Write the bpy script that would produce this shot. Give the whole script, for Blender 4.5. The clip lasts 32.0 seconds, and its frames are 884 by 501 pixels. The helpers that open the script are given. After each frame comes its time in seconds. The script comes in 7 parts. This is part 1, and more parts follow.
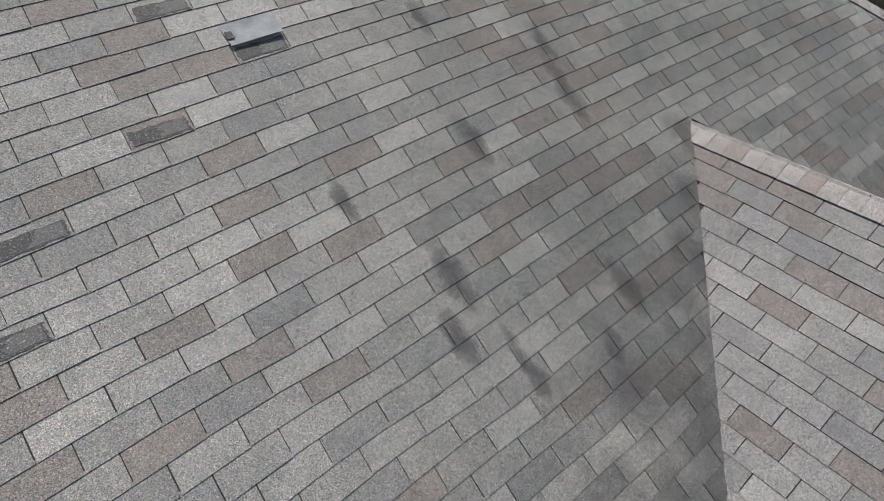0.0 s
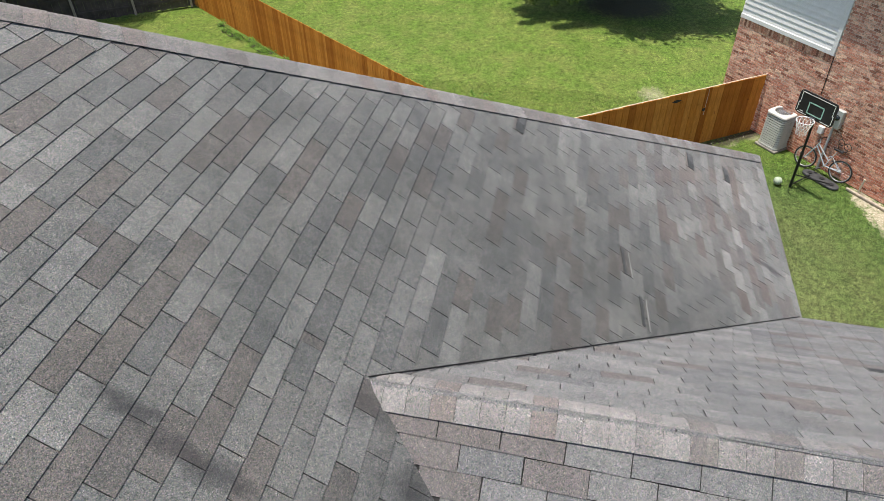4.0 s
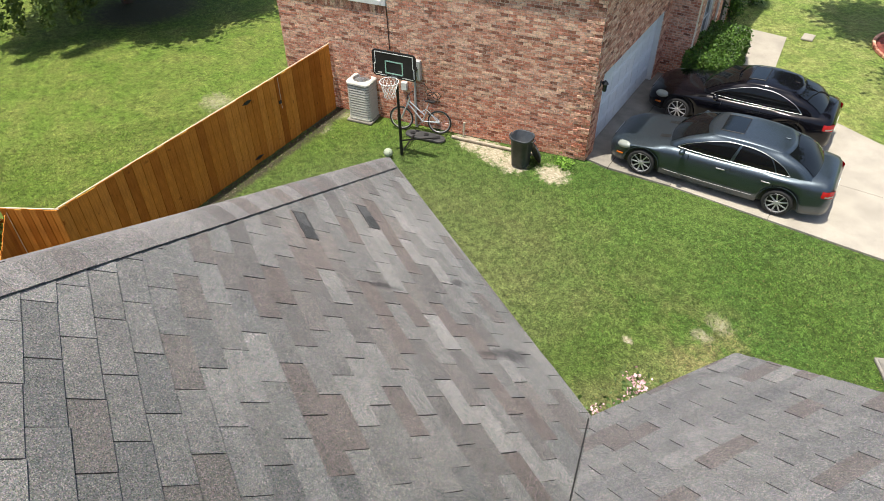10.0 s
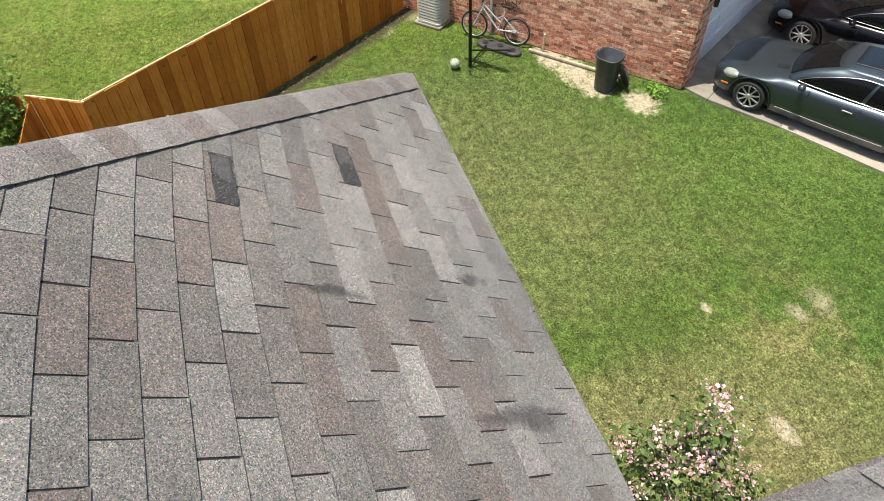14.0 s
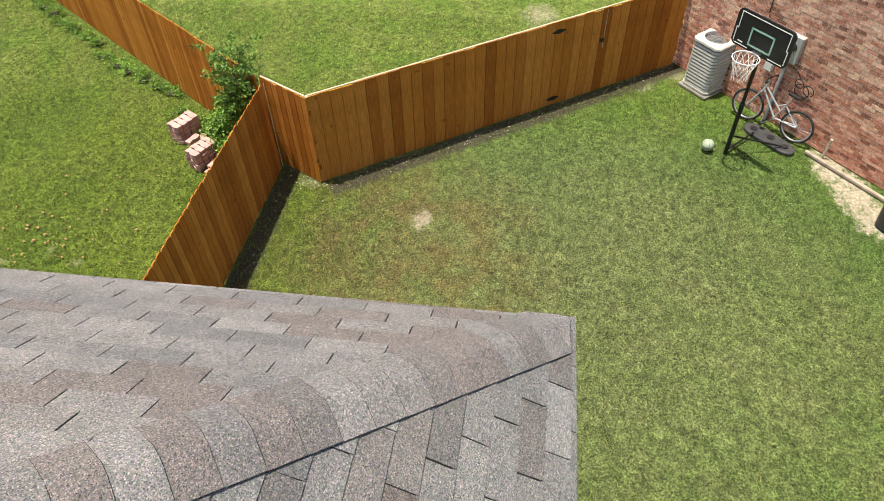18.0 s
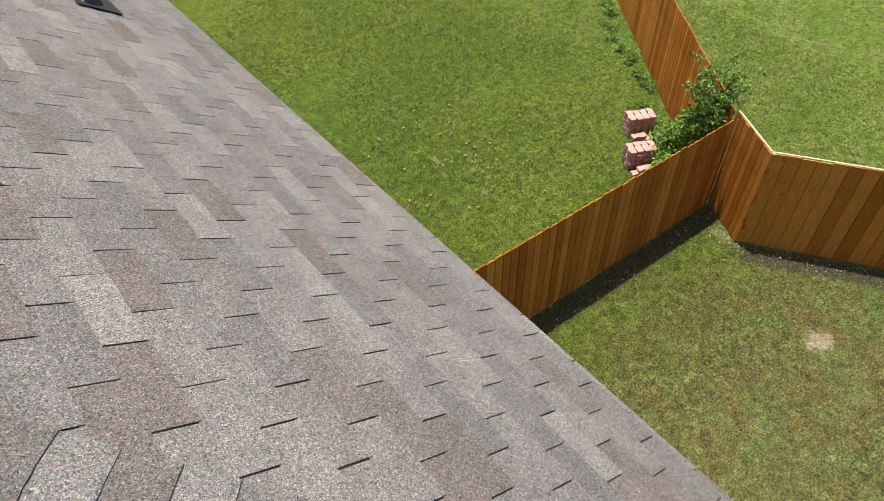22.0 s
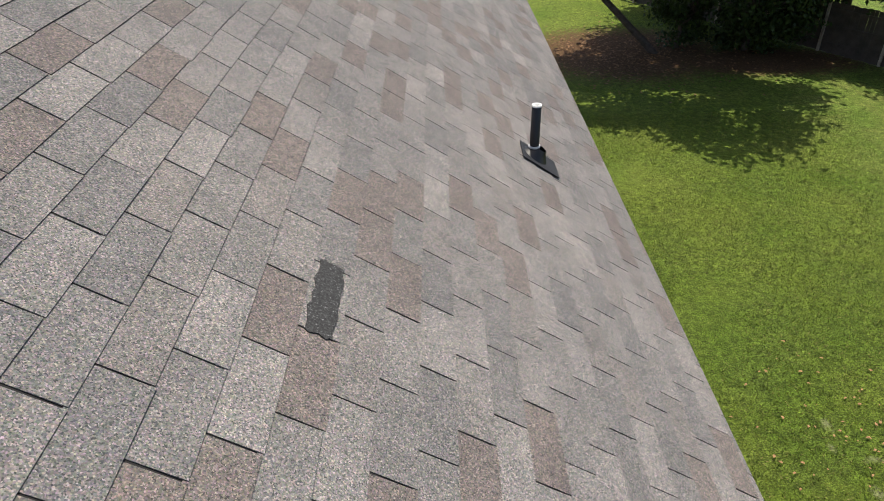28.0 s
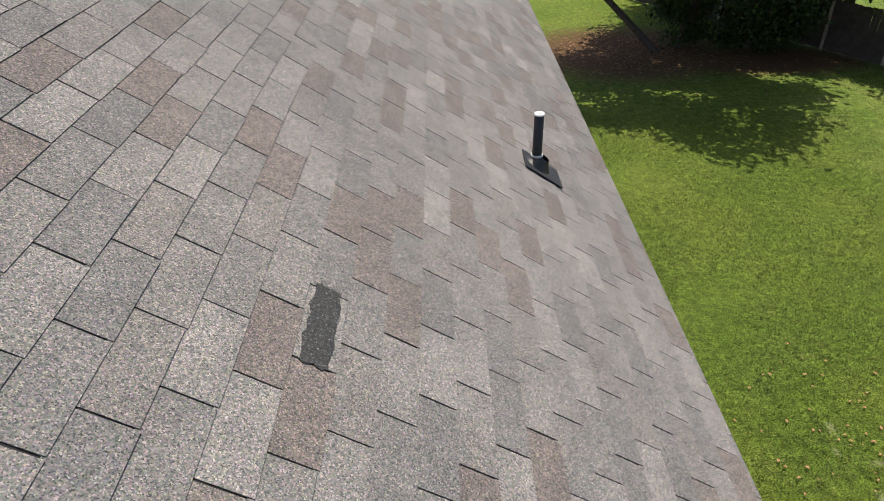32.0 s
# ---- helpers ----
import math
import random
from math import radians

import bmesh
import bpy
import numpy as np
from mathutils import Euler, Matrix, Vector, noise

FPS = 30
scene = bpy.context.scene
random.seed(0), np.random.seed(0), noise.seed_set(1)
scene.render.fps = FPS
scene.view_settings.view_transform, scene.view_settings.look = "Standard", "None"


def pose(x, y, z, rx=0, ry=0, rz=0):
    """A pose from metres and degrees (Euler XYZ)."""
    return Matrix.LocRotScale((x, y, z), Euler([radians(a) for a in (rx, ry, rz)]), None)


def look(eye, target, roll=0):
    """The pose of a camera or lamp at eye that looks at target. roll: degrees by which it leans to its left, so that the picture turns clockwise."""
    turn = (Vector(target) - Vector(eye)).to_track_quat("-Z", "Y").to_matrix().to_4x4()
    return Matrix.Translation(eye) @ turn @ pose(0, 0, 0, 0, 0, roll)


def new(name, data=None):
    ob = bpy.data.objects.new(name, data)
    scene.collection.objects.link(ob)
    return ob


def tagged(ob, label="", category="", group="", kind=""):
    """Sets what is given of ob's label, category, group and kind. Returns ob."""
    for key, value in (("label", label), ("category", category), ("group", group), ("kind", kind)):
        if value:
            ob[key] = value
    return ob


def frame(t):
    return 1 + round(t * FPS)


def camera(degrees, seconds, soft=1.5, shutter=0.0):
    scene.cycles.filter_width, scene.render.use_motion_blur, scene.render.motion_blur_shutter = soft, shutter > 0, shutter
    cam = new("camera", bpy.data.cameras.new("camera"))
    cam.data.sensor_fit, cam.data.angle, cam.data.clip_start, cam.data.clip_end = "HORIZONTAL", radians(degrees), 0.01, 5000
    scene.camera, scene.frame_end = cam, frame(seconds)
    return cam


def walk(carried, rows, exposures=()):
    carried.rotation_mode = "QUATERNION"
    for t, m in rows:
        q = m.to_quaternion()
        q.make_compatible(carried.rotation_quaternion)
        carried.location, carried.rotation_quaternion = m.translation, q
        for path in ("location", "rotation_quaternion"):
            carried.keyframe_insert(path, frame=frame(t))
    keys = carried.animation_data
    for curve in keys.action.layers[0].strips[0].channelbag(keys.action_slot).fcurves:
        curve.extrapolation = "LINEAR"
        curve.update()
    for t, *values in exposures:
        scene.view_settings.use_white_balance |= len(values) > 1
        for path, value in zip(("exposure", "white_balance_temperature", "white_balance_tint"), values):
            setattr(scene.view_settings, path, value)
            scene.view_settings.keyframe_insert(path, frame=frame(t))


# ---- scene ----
# camera: seconds, place in metres, tilt, lean and turn in degrees
cam = camera(65.63, 32.0, soft=0.65)

PATH = [
    (0.0, 1.476, 1.131, 10.877, 51.99, 0.93, -39.32),
    (0.5, 1.498, 1.154, 10.902, 51.71, 1.23, -46.46),
    (1.0, 1.587, 1.180, 10.946, 51.48, 1.43, -50.63),
    (1.5, 1.738, 1.325, 11.066, 51.27, 1.49, -52.36),
    (2.0, 1.972, 1.528, 11.167, 50.99, 1.45, -53.29),
    (2.5, 2.310, 1.844, 11.288, 50.51, 1.36, -56.88),
    (3.0, 2.688, 2.137, 11.391, 50.15, 1.18, -64.45),
    (3.5, 3.040, 2.361, 11.434, 49.84, 0.98, -70.45),
    (4.0, 3.350, 2.497, 11.447, 49.72, 0.83, -78.06),
    (4.5, 3.538, 2.623, 11.443, 49.48, 0.74, -91.63),
    (6.5, 4.645, 2.723, 11.458, 49.28, 0.47, -114.43),
    (7.0, 5.023, 2.647, 11.432, 49.31, 0.44, -115.59),
    (7.5, 5.396, 2.554, 11.411, 49.29, 0.42, -115.61),
    (8.0, 5.795, 2.409, 11.353, 49.30, 0.40, -115.60),
    (8.5, 6.187, 2.261, 11.095, 49.29, 0.40, -115.63),
    (9.0, 6.536, 2.100, 10.688, 49.29, 0.49, -115.68),
    (9.5, 6.840, 1.939, 10.173, 49.28, 0.50, -115.72),
    (10.0, 7.081, 1.806, 9.733, 49.23, 0.49, -115.75),
    (10.5, 7.362, 1.624, 9.655, 49.22, 0.48, -115.79),
    (11.0, 7.758, 1.374, 9.650, 49.21, 0.47, -115.83),
    (11.5, 8.144, 1.134, 9.389, 49.26, 0.45, -115.85),
    (12.0, 8.347, 0.991, 8.971, 49.31, 0.50, -115.86),
    (12.5, 8.335, 0.969, 8.855, 49.37, 0.64, -109.08),
    (13.0, 8.268, 0.945, 8.882, 49.13, 0.68, -107.78),
    (13.5, 8.215, 0.951, 8.882, 43.07, 0.73, -107.80),
    (15.5, 9.113, 0.636, 8.742, 41.52, 1.03, -107.84),
    (16.0, 9.570, 0.425, 8.748, 41.61, 1.04, -107.79),
    (16.5, 9.970, 0.267, 8.732, 41.73, 1.03, -107.83),
    (17.0, 10.194, 0.204, 8.747, 42.06, 1.14, -98.17),
    (17.5, 10.216, 0.224, 8.742, 42.28, 1.12, -86.47),
    (18.0, 10.159, 0.289, 8.751, 42.30, 1.13, -82.88),
    (18.5, 10.122, 0.305, 8.728, 42.39, 1.18, -74.87),
    (19.0, 10.121, 0.307, 8.710, 42.43, 1.18, -64.71),
    (19.5, 10.116, 0.282, 8.697, 42.39, 1.20, -60.74),
    (20.0, 10.096, 0.272, 8.677, 42.51, 1.16, -49.88),
    (20.5, 10.094, 0.234, 8.688, 42.53, 1.10, -43.26),
    (21.0, 10.124, 0.249, 8.637, 42.50, 1.08, -42.47),
    (21.5, 10.357, 0.432, 8.669, 42.48, 1.09, -41.10),
    (22.0, 10.652, 0.711, 8.661, 42.68, 1.12, -39.02),
    (22.5, 10.876, 0.972, 8.656, 42.81, 0.90, -29.59),
    (23.0, 10.955, 1.099, 8.628, 43.12, 0.92, -18.73),
    (23.5, 10.925, 1.178, 8.583, 43.11, 0.79, -13.55),
    (24.0, 10.847, 1.259, 8.564, 43.04, 0.74, -8.72),
    (24.5, 10.805, 1.306, 8.566, 43.00, 0.80, -4.34),
    (25.0, 10.799, 1.358, 8.555, 42.86, 0.80, -2.32),
    (25.5, 10.797, 1.431, 8.513, 46.69, 0.63, -1.56),
    (26.0, 10.821, 1.450, 8.479, 54.03, 0.56, -1.03),
    (26.5, 10.852, 1.434, 8.469, 56.72, 0.64, -0.73),
    (28.5, 10.860, 1.398, 8.451, 56.68, 0.88, -0.67),
    (29.0, 10.936, 1.332, 8.486, 56.70, 0.89, -0.66),
    (29.5, 10.966, 1.318, 8.440, 56.65, 0.93, -0.78),
    (30.0, 10.943, 1.301, 8.420, 56.65, 0.95, -0.68),
    (30.5, 11.001, 1.316, 8.457, 56.66, 0.96, -0.72),
    (31.0, 10.968, 1.334, 8.407, 56.65, 0.97, -0.78),
    (31.5, 10.874, 1.418, 8.424, 56.61, 1.00, -0.68),
    (32.0, 10.863, 1.510, 8.473, 56.57, 1.02, -0.58),
]
EXPOSURES = [(t, e, k, 10.0) for t, e, k in ((0.0, 0.50, 6400.0), (4.0, 0.62, 6350.0), (7.0, 0.64, 6400.0), (9.0, 0.66, 6550.0), (11.0, 0.72, 6700.0), (13.0, 0.76, 6850.0), (16.0, 0.76, 6800.0), (18.0, 0.72, 6800.0), (19.5, 0.60, 6800.0), (22.0, 0.48, 6800.0), (24.0, 0.36, 6750.0), (26.0, 0.26, 6700.0), (28.5, 0.36, 6700.0), (32.0, 0.38, 6700.0))]

walk(cam, [(t, pose(x, y, z, rx, ry, rz)) for t, x, y, z, rx, ry, rz in PATH], exposures=EXPOSURES)

# ---- light: a high early-afternoon summer sun and clear sky ----
SUN_AZ, SUN_EL = 90.0, 78.8
sun_data = bpy.data.lights.new("sun", "SUN")
sun_data.energy, sun_data.angle, sun_data.color = 4.1, radians(0.53), (1.0, 0.945, 0.84)
sun = new("sun", sun_data)
sun.matrix_world = look((0, 0, 40), Vector((0, 0, 40)) - Vector((math.cos(radians(SUN_AZ)) * math.cos(radians(SUN_EL)), math.sin(radians(SUN_AZ)) * math.cos(radians(SUN_EL)), math.sin(radians(SUN_EL)))))
world = bpy.data.worlds.new("world")
scene.world = world
world.use_nodes = True
sky = world.node_tree.nodes.new("ShaderNodeTexSky")
sky.sky_type, sky.sun_disc = "NISHITA", False
sky.sun_elevation, sky.sun_rotation = radians(SUN_EL), radians(90 - SUN_AZ)
sky.air_density, sky.dust_density, sky.ozone_density = 1.0, 2.5, 0.6
world.node_tree.links.new(sky.outputs[0], world.node_tree.nodes["Background"].inputs[0])
world.node_tree.nodes["Background"].inputs[1].default_value = 0.123


# ---- materials ----
class Mat:
    """A node material with small building blocks."""

    def __init__(self, name, rough=0.8, metal=0.0, spec=0.5):
        self.m = bpy.data.materials.new(name)
        self.m.use_nodes = True
        self.t = self.m.node_tree
        self.b = self.t.nodes["Principled BSDF"]
        self.b.inputs["Roughness"].default_value = rough
        self.b.inputs["Metallic"].default_value = metal
        self.b.inputs["Specular IOR Level"].default_value = spec

    def n(self, kind, operation="", use_clamp=False):
        node = self.t.nodes.new(kind)
        if operation:
            node.operation = operation
        if use_clamp:
            node.use_clamp = True
        return node

    def l(self, a, b):
        self.t.links.new(a, b)
        return b

    def place(self, local=False):
        if local:
            return self.n("ShaderNodeTexCoord").outputs["Object"]
        return self.n("ShaderNodeNewGeometry").outputs["Position"]

    def noise(self, scale, detail=3.0, rough=0.55, vec=None, stretch=None):
        node = self.n("ShaderNodeTexNoise")
        node.inputs["Scale"].default_value = scale
        node.inputs["Detail"].default_value = detail
        node.inputs["Roughness"].default_value = rough
        vec = vec or self.place()
        if stretch:
            mp = self.n("ShaderNodeMapping")
            mp.inputs["Scale"].default_value = stretch
            self.l(vec, mp.inputs["Vector"])
            vec = mp.outputs[0]
        self.l(vec, node.inputs["Vector"])
        return node.outputs["Fac"]

    def ramp(self, fac, stops, interp="LINEAR"):
        node = self.n("ShaderNodeValToRGB")
        node.color_ramp.interpolation = interp
        el = node.color_ramp.elements
        while len(el) < len(stops):
            el.new(0.5)
        for e, (p, c) in zip(el, stops):
            e.position = p
            e.color = (*c, 1) if len(c) == 3 else c
        self.l(fac, node.inputs[0])
        return node.outputs[0]

    def mix(self, fac, a, b, blend="MIX"):
        node = self.n("ShaderNodeMix")
        node.data_type, node.blend_type = "RGBA", blend
        for val, sock in ((fac, node.inputs[0]), (a, node.inputs[6]), (b, node.inputs[7])):
            if isinstance(val, (int, float)):
                sock.default_value = val
            elif isinstance(val, tuple):
                sock.default_value = (*val, 1)
            else:
                self.l(val, sock)
        return node.outputs[2]

    def math(self, op, a, b=0.0, clamp=False):
        node = self.n("ShaderNodeMath", op, clamp)
        for val, sock in ((a, node.inputs[0]), (b, node.inputs[1])):
            if isinstance(val, (int, float)):
                sock.default_value = val
            else:
                self.l(val, sock)
        return node.outputs[0]

    def color(self, c):
        if isinstance(c, tuple):
            self.b.inputs["Base Color"].default_value = (*c, 1)
        else:
            self.l(c, self.b.inputs["Base Color"])
        return self

    def bump(self, height, strength=0.3, dist=0.01):
        node = self.n("ShaderNodeBump")
        node.inputs["Strength"].default_value = strength
        node.inputs["Distance"].default_value = dist
        self.l(height, node.inputs["Height"])
        self.l(node.outputs[0], self.b.inputs["Normal"])
        return self

    def random(self, own):
        if own:
            return self.n("ShaderNodeObjectInfo").outputs["Random"]
        return self.n("ShaderNodeNewGeometry").outputs["Random Per Island"]


def grey(v):
    return (v, v, v)


def simple(name, c, rough=0.6, metal=0.0, var=0.25, scale=8.0, fine=80.0, bump=0.15, spec=0.5):
    """Plain coloured surface with two scales of variation."""
    m = Mat(name, rough, metal, spec)
    lo, hi = tuple(x * (1 - var) for x in c), tuple(min(1, x * (1 + var)) for x in c)
    a = m.ramp(m.noise(scale), [(0.3, lo), (0.7, hi)])
    f = m.ramp(m.noise(fine, 2), [(0.3, grey(0.82)), (0.7, grey(1.0))])
    m.color(m.mix(1.0, a, f, "MULTIPLY"))
    if bump:
        m.bump(m.noise(fine, 3), bump, 0.004)
    return m.m


STAINS = [(4.78, 4.16, 0.07, 0.14), (4.69, 3.84, 0.09, 0.24), (3.85, 3.78, 0.08, 0.14), (2.93, 3.76, 0.06, 0.11), (3.24, 3.27, 0.08, 0.18),
          (3.07, 3.0, 0.08, 0.15), (3.33, 2.76, 0.06, 0.18), (4.17, 2.8, 0.09, 0.15), (3.86, 2.6, 0.07, 0.12), (4.03, 4.5, 0.06, 0.12),
          (9.38, 0.31, 0.06, 0.17), (9.88, 0.88, 0.03, 0.11), (10.1, 0.28, 0.035, 0.08)]


VALLEY_ALGAE = [(5.34, 3.34, 0.14, 0.20), (5.08, 3.06, 0.20, 0.22), (4.78, 2.76, 0.24, 0.26), (4.46, 2.44, 0.30, 0.30), (4.10, 2.10, 0.36, 0.36), (3.70, 1.72, 0.40, 0.40), (3.25, 1.30, 0.42, 0.42), (3.80, 2.42, 0.22, 0.30), (3.35, 2.05, 0.25, 0.30)]


def shingle_mat(name, own, stained=False, calm=False, tint=None):
    """Asphalt shingle: many-coloured mineral granules, a blended shade for each tab."""
    m = Mat(name, 0.92, 0, 0.25)
    r = m.random(own)
    if calm:
        tone = m.ramp(r, [(0.0, (0.146, 0.138, 0.132)), (0.22, (0.176, 0.171, 0.165)), (0.42, (0.158, 0.143, 0.135)), (0.60, (0.200, 0.195, 0.189)), (0.82, (0.166, 0.161, 0.156))], "CONSTANT")
    elif own and stained:
        tone = m.ramp(r, [(0.0, (0.150, 0.130, 0.122)), (0.15, (0.182, 0.174, 0.168)), (0.31, (0.160, 0.154, 0.149)), (0.44, (0.196, 0.189, 0.182)), (0.56, (0.142, 0.133, 0.128)),
                          (0.69, (0.216, 0.208, 0.200)), (0.78, (0.172, 0.157, 0.149)), (0.88, (0.138, 0.118, 0.110)), (0.95, (0.238, 0.229, 0.219))], "CONSTANT")
    elif stained:
        tone = m.ramp(r, [(0.0, (0.144, 0.127, 0.119)), (0.09, (0.182, 0.177, 0.171)), (0.27, (0.158, 0.156, 0.153)), (0.42, (0.200, 0.196, 0.190)), (0.54, (0.136, 0.135, 0.134)),
                          (0.68, (0.224, 0.218, 0.211)), (0.77, (0.170, 0.164, 0.158)), (0.87, (0.138, 0.124, 0.117)), (0.93, (0.238, 0.231, 0.223))], "CONSTANT")
        tone = m.mix(0.28, tone, (0.172, 0.166, 0.160))
    else:
        tone = m.ramp(r, [(0.0, (0.152, 0.137, 0.129)), (0.09, (0.178, 0.173, 0.167)), (0.29, (0.163, 0.160, 0.156)), (0.45, (0.187, 0.182, 0.176)), (0.60, (0.151, 0.149, 0.147)),
                          (0.71, (0.202, 0.196, 0.189)), (0.80, (0.170, 0.163, 0.156)), (0.88, (0.149, 0.133, 0.125)), (0.95, (0.216, 0.209, 0.200))], "CONSTANT")
    vor = m.n("ShaderNodeTexVoronoi")
    vor.inputs["Scale"].default_value = 300.0
    m.l(m.place(), vor.inputs["Vector"])
    sep = m.n("ShaderNodeSeparateColor")
    m.l(vor.outputs["Color"], sep.inputs[0])
    speck = m.ramp(sep.outputs[0], [(0.0, grey(0.38)), (0.22, grey(0.78)), (0.72, grey(1.08)), (0.90, grey(1.42)), (1.0, grey(1.95))])
    hue = m.mix(0.14, (1.0, 1.0, 1.0), m.mix(1.0, vor.outputs["Color"], (2.0, 2.0, 2.0), "MULTIPLY"))
    c = m.mix(1.0, m.mix(1.0, tone, speck, "MULTIPLY"), hue, "MULTIPLY")
    blot = m.ramp(m.noise(1.3, 4, 0.6), [(0.3, (0.86, 0.86, 0.87)), (0.7, (1.10, 1.08, 1.06))])
    c = m.mix(1.0, c, blot, "MULTIPLY")
    streak = m.ramp(m.noise(9, 4, 0.65), [(0.35, grey(0.90)), (0.65, grey(1.08))])
    c = m.mix(1.0, c, streak, "MULTIPLY")
    cluster = m.ramp(m.noise(115, 3, 0.75), [(0.32, grey(0.78)), (0.50, grey(0.99)), (0.68, grey(1.24))])
    c = m.mix(1.0, c, cluster, "MULTIPLY")
    if stained:
        wob = m.n("ShaderNodeVectorMath", "ADD")
        nz = m.n("ShaderNodeTexNoise")
        nz.inputs["Scale"].default_value = 8.0
        nz.inputs["Detail"].default_value = 4.0
        sc = m.n("ShaderNodeVectorMath", "SCALE")
        sc.inputs["Scale"].default_value = 0.16
        m.l(m.place(), nz.inputs["Vector"])
        m.l(nz.outputs["Color"], sc.inputs[0])
        m.l(m.place(), wob.inputs[0])
        m.l(sc.outputs[0], wob.inputs[1])
        xyz = m.n("ShaderNodeSeparateXYZ")
        m.l(wob.outputs[0], xyz.inputs[0])
        wx, wy = m.math("SUBTRACT", xyz.outputs[0], 0.08), m.math("SUBTRACT", xyz.outputs[1], 0.08)

        def blob(sx, sy, rx, ry):
            dx = m.math("DIVIDE", m.math("SUBTRACT", wx, sx), rx)
            dy = m.math("DIVIDE", m.math("SUBTRACT", wy, sy), ry)
            return m.math("SUBTRACT", 1.0, m.math("ADD", m.math("MULTIPLY", dx, dx), m.math("MULTIPLY", dy, dy)), True)

        total = None
        for sx, sy, rx, ry in STAINS:
            v = blob(sx, sy, rx * 0.95, ry * 1.25)
            total = v if total is None else m.math("MAXIMUM", total, v)
        patchy = m.ramp(m.noise(3.2, 5, 0.7), [(0.34, grey(0.35)), (0.58, grey(1))])
        algae = None
        for sx, sy, rx, ry in VALLEY_ALGAE:
            v = blob(sx, sy, rx, ry)
            algae = v if algae is None else m.math("MAXIMUM", algae, v)
        total = m.math("MAXIMUM", total, m.math("MULTIPLY", m.math("MULTIPLY", algae, 0.85), patchy, True))
        field = m.math("MAXIMUM", m.math("MULTIPLY", blob(5.9, 2.4, 3.9, 3.3), 1.3, True), m.math("MULTIPLY", blob(3.6, 2.2, 1.3, 1.3), 0.4))
        c = m.mix(1.0, c, (0.905, 0.94, 0.94), "MULTIPLY")
        drift = m.ramp(m.noise(1.4, 4, 0.6), [(0.34, grey(0.62)), (0.62, grey(1))])
        c = m.mix(m.math("MULTIPLY", field, drift), c, m.mix(1.0, c, (0.54, 0.555, 0.55), "MULTIPLY"))
        c = m.mix(m.math("MULTIPLY", total, 0.8), c, m.mix(0.35, m.mix(1.0, c, (0.26, 0.26, 0.28), "MULTIPLY"), (0.042, 0.041, 0.044)))
    if tint:
        c = m.mix(1.0, c, tint, "MULTIPLY")
    m.color(c)
    m.bump(sep.outputs[1], 0.35, 0.002)
    return m.m


M_SH_A_OWN, M_SH_A = shingle_mat("shingle_granules_stained", True, True), shingle_mat("shingle_granules_stained_joined", False, True)
M_SH_CAP = shingle_mat("cap_granules", True, False, True)
M_SH_OWN, M_SH = shingle_mat("shingle_granules", True), shingle_mat("shingle_granules_joined", False)
M_SH_WING_OWN, M_SH_WING = shingle_mat("shingle_granules_wing", True, tint=(0.825, 0.86, 0.882)), shingle_mat("shingle_granules_wing_joined", False, tint=(0.825, 0.86, 0.882))


def asphalt_mat(name, lift):
    m = Mat(name, 0.75)
    g = m.noise(140, 3, 0.8)
    m.color(m.ramp(g, [(0.36, grey(0.008 + lift)), (0.50, grey(0.026 + lift)), (0.61, grey(0.060 + lift)), (0.70, grey(0.30 + lift))]))
    m.bump(g, 0.7, 0.005)
    return m.m


M_ASPHALT = asphalt_mat("exposed_asphalt", 0.0)
M_ASPHALT_WORN = asphalt_mat("worn_asphalt", 0.03)
M_UNDER = simple("shingle_underlayer", (0.016, 0.015, 0.015), 0.95)


SPOTS = [(12.89, -6.36, 0.26, 0.18, 0.6), (12.95, -6.88, 0.34, 0.26, 0.4), (13.43, -5.05, 0.14, 0.10, 0.8), (18.76, 1.90, 0.30, 0.20, 0.65), (20.25, -5.90, 0.72, 0.42, 1.3), (20.95, -5.65, 0.62, 0.36, 1.3), (19.62, -6.10, 0.55, 0.42, 1.3), (18.70, -6.78, 0.50, 0.42, 1.3), (17.0, 9.0, 0.10, 0.16, 0.2), (17.35, 8.3, 0.16, 0.09, 0.2), (16.85, 8.55, 0.07, 0.12, 0.2), (17.1, 7.7, 0.12, 0.16, 0.22),
         (19.62, 4.15, 0.26, 0.34, 0.3), (23.6, -2.3, 0.5, 0.35, 0.6), (26.2, 0.0, 0.7, 0.5, 0.45), (11.2, -4.9, 0.30, 0.18, 0.9), (24.0, -3.0, 0.4, 0.35, 0.8)]


def next_lawns(m, X, Y):
    """Where the lighter lawns of the neighbouring plot lie: past the side fence and before the house front."""
    side = m.math("MULTIPLY", m.math("MULTIPLY", m.math("SUBTRACT", X, 21.0), 0.4, True), m.math("ADD", Y, 6.0, True))
    front = m.math("MULTIPLY", m.math("MULTIPLY", m.math("SUBTRACT", X, 15.0), 0.4, True), m.math("MULTIPLY", m.math("SUBTRACT", -13.0, Y), 0.5, True))
    return m.math("MAXIMUM", side, front), front


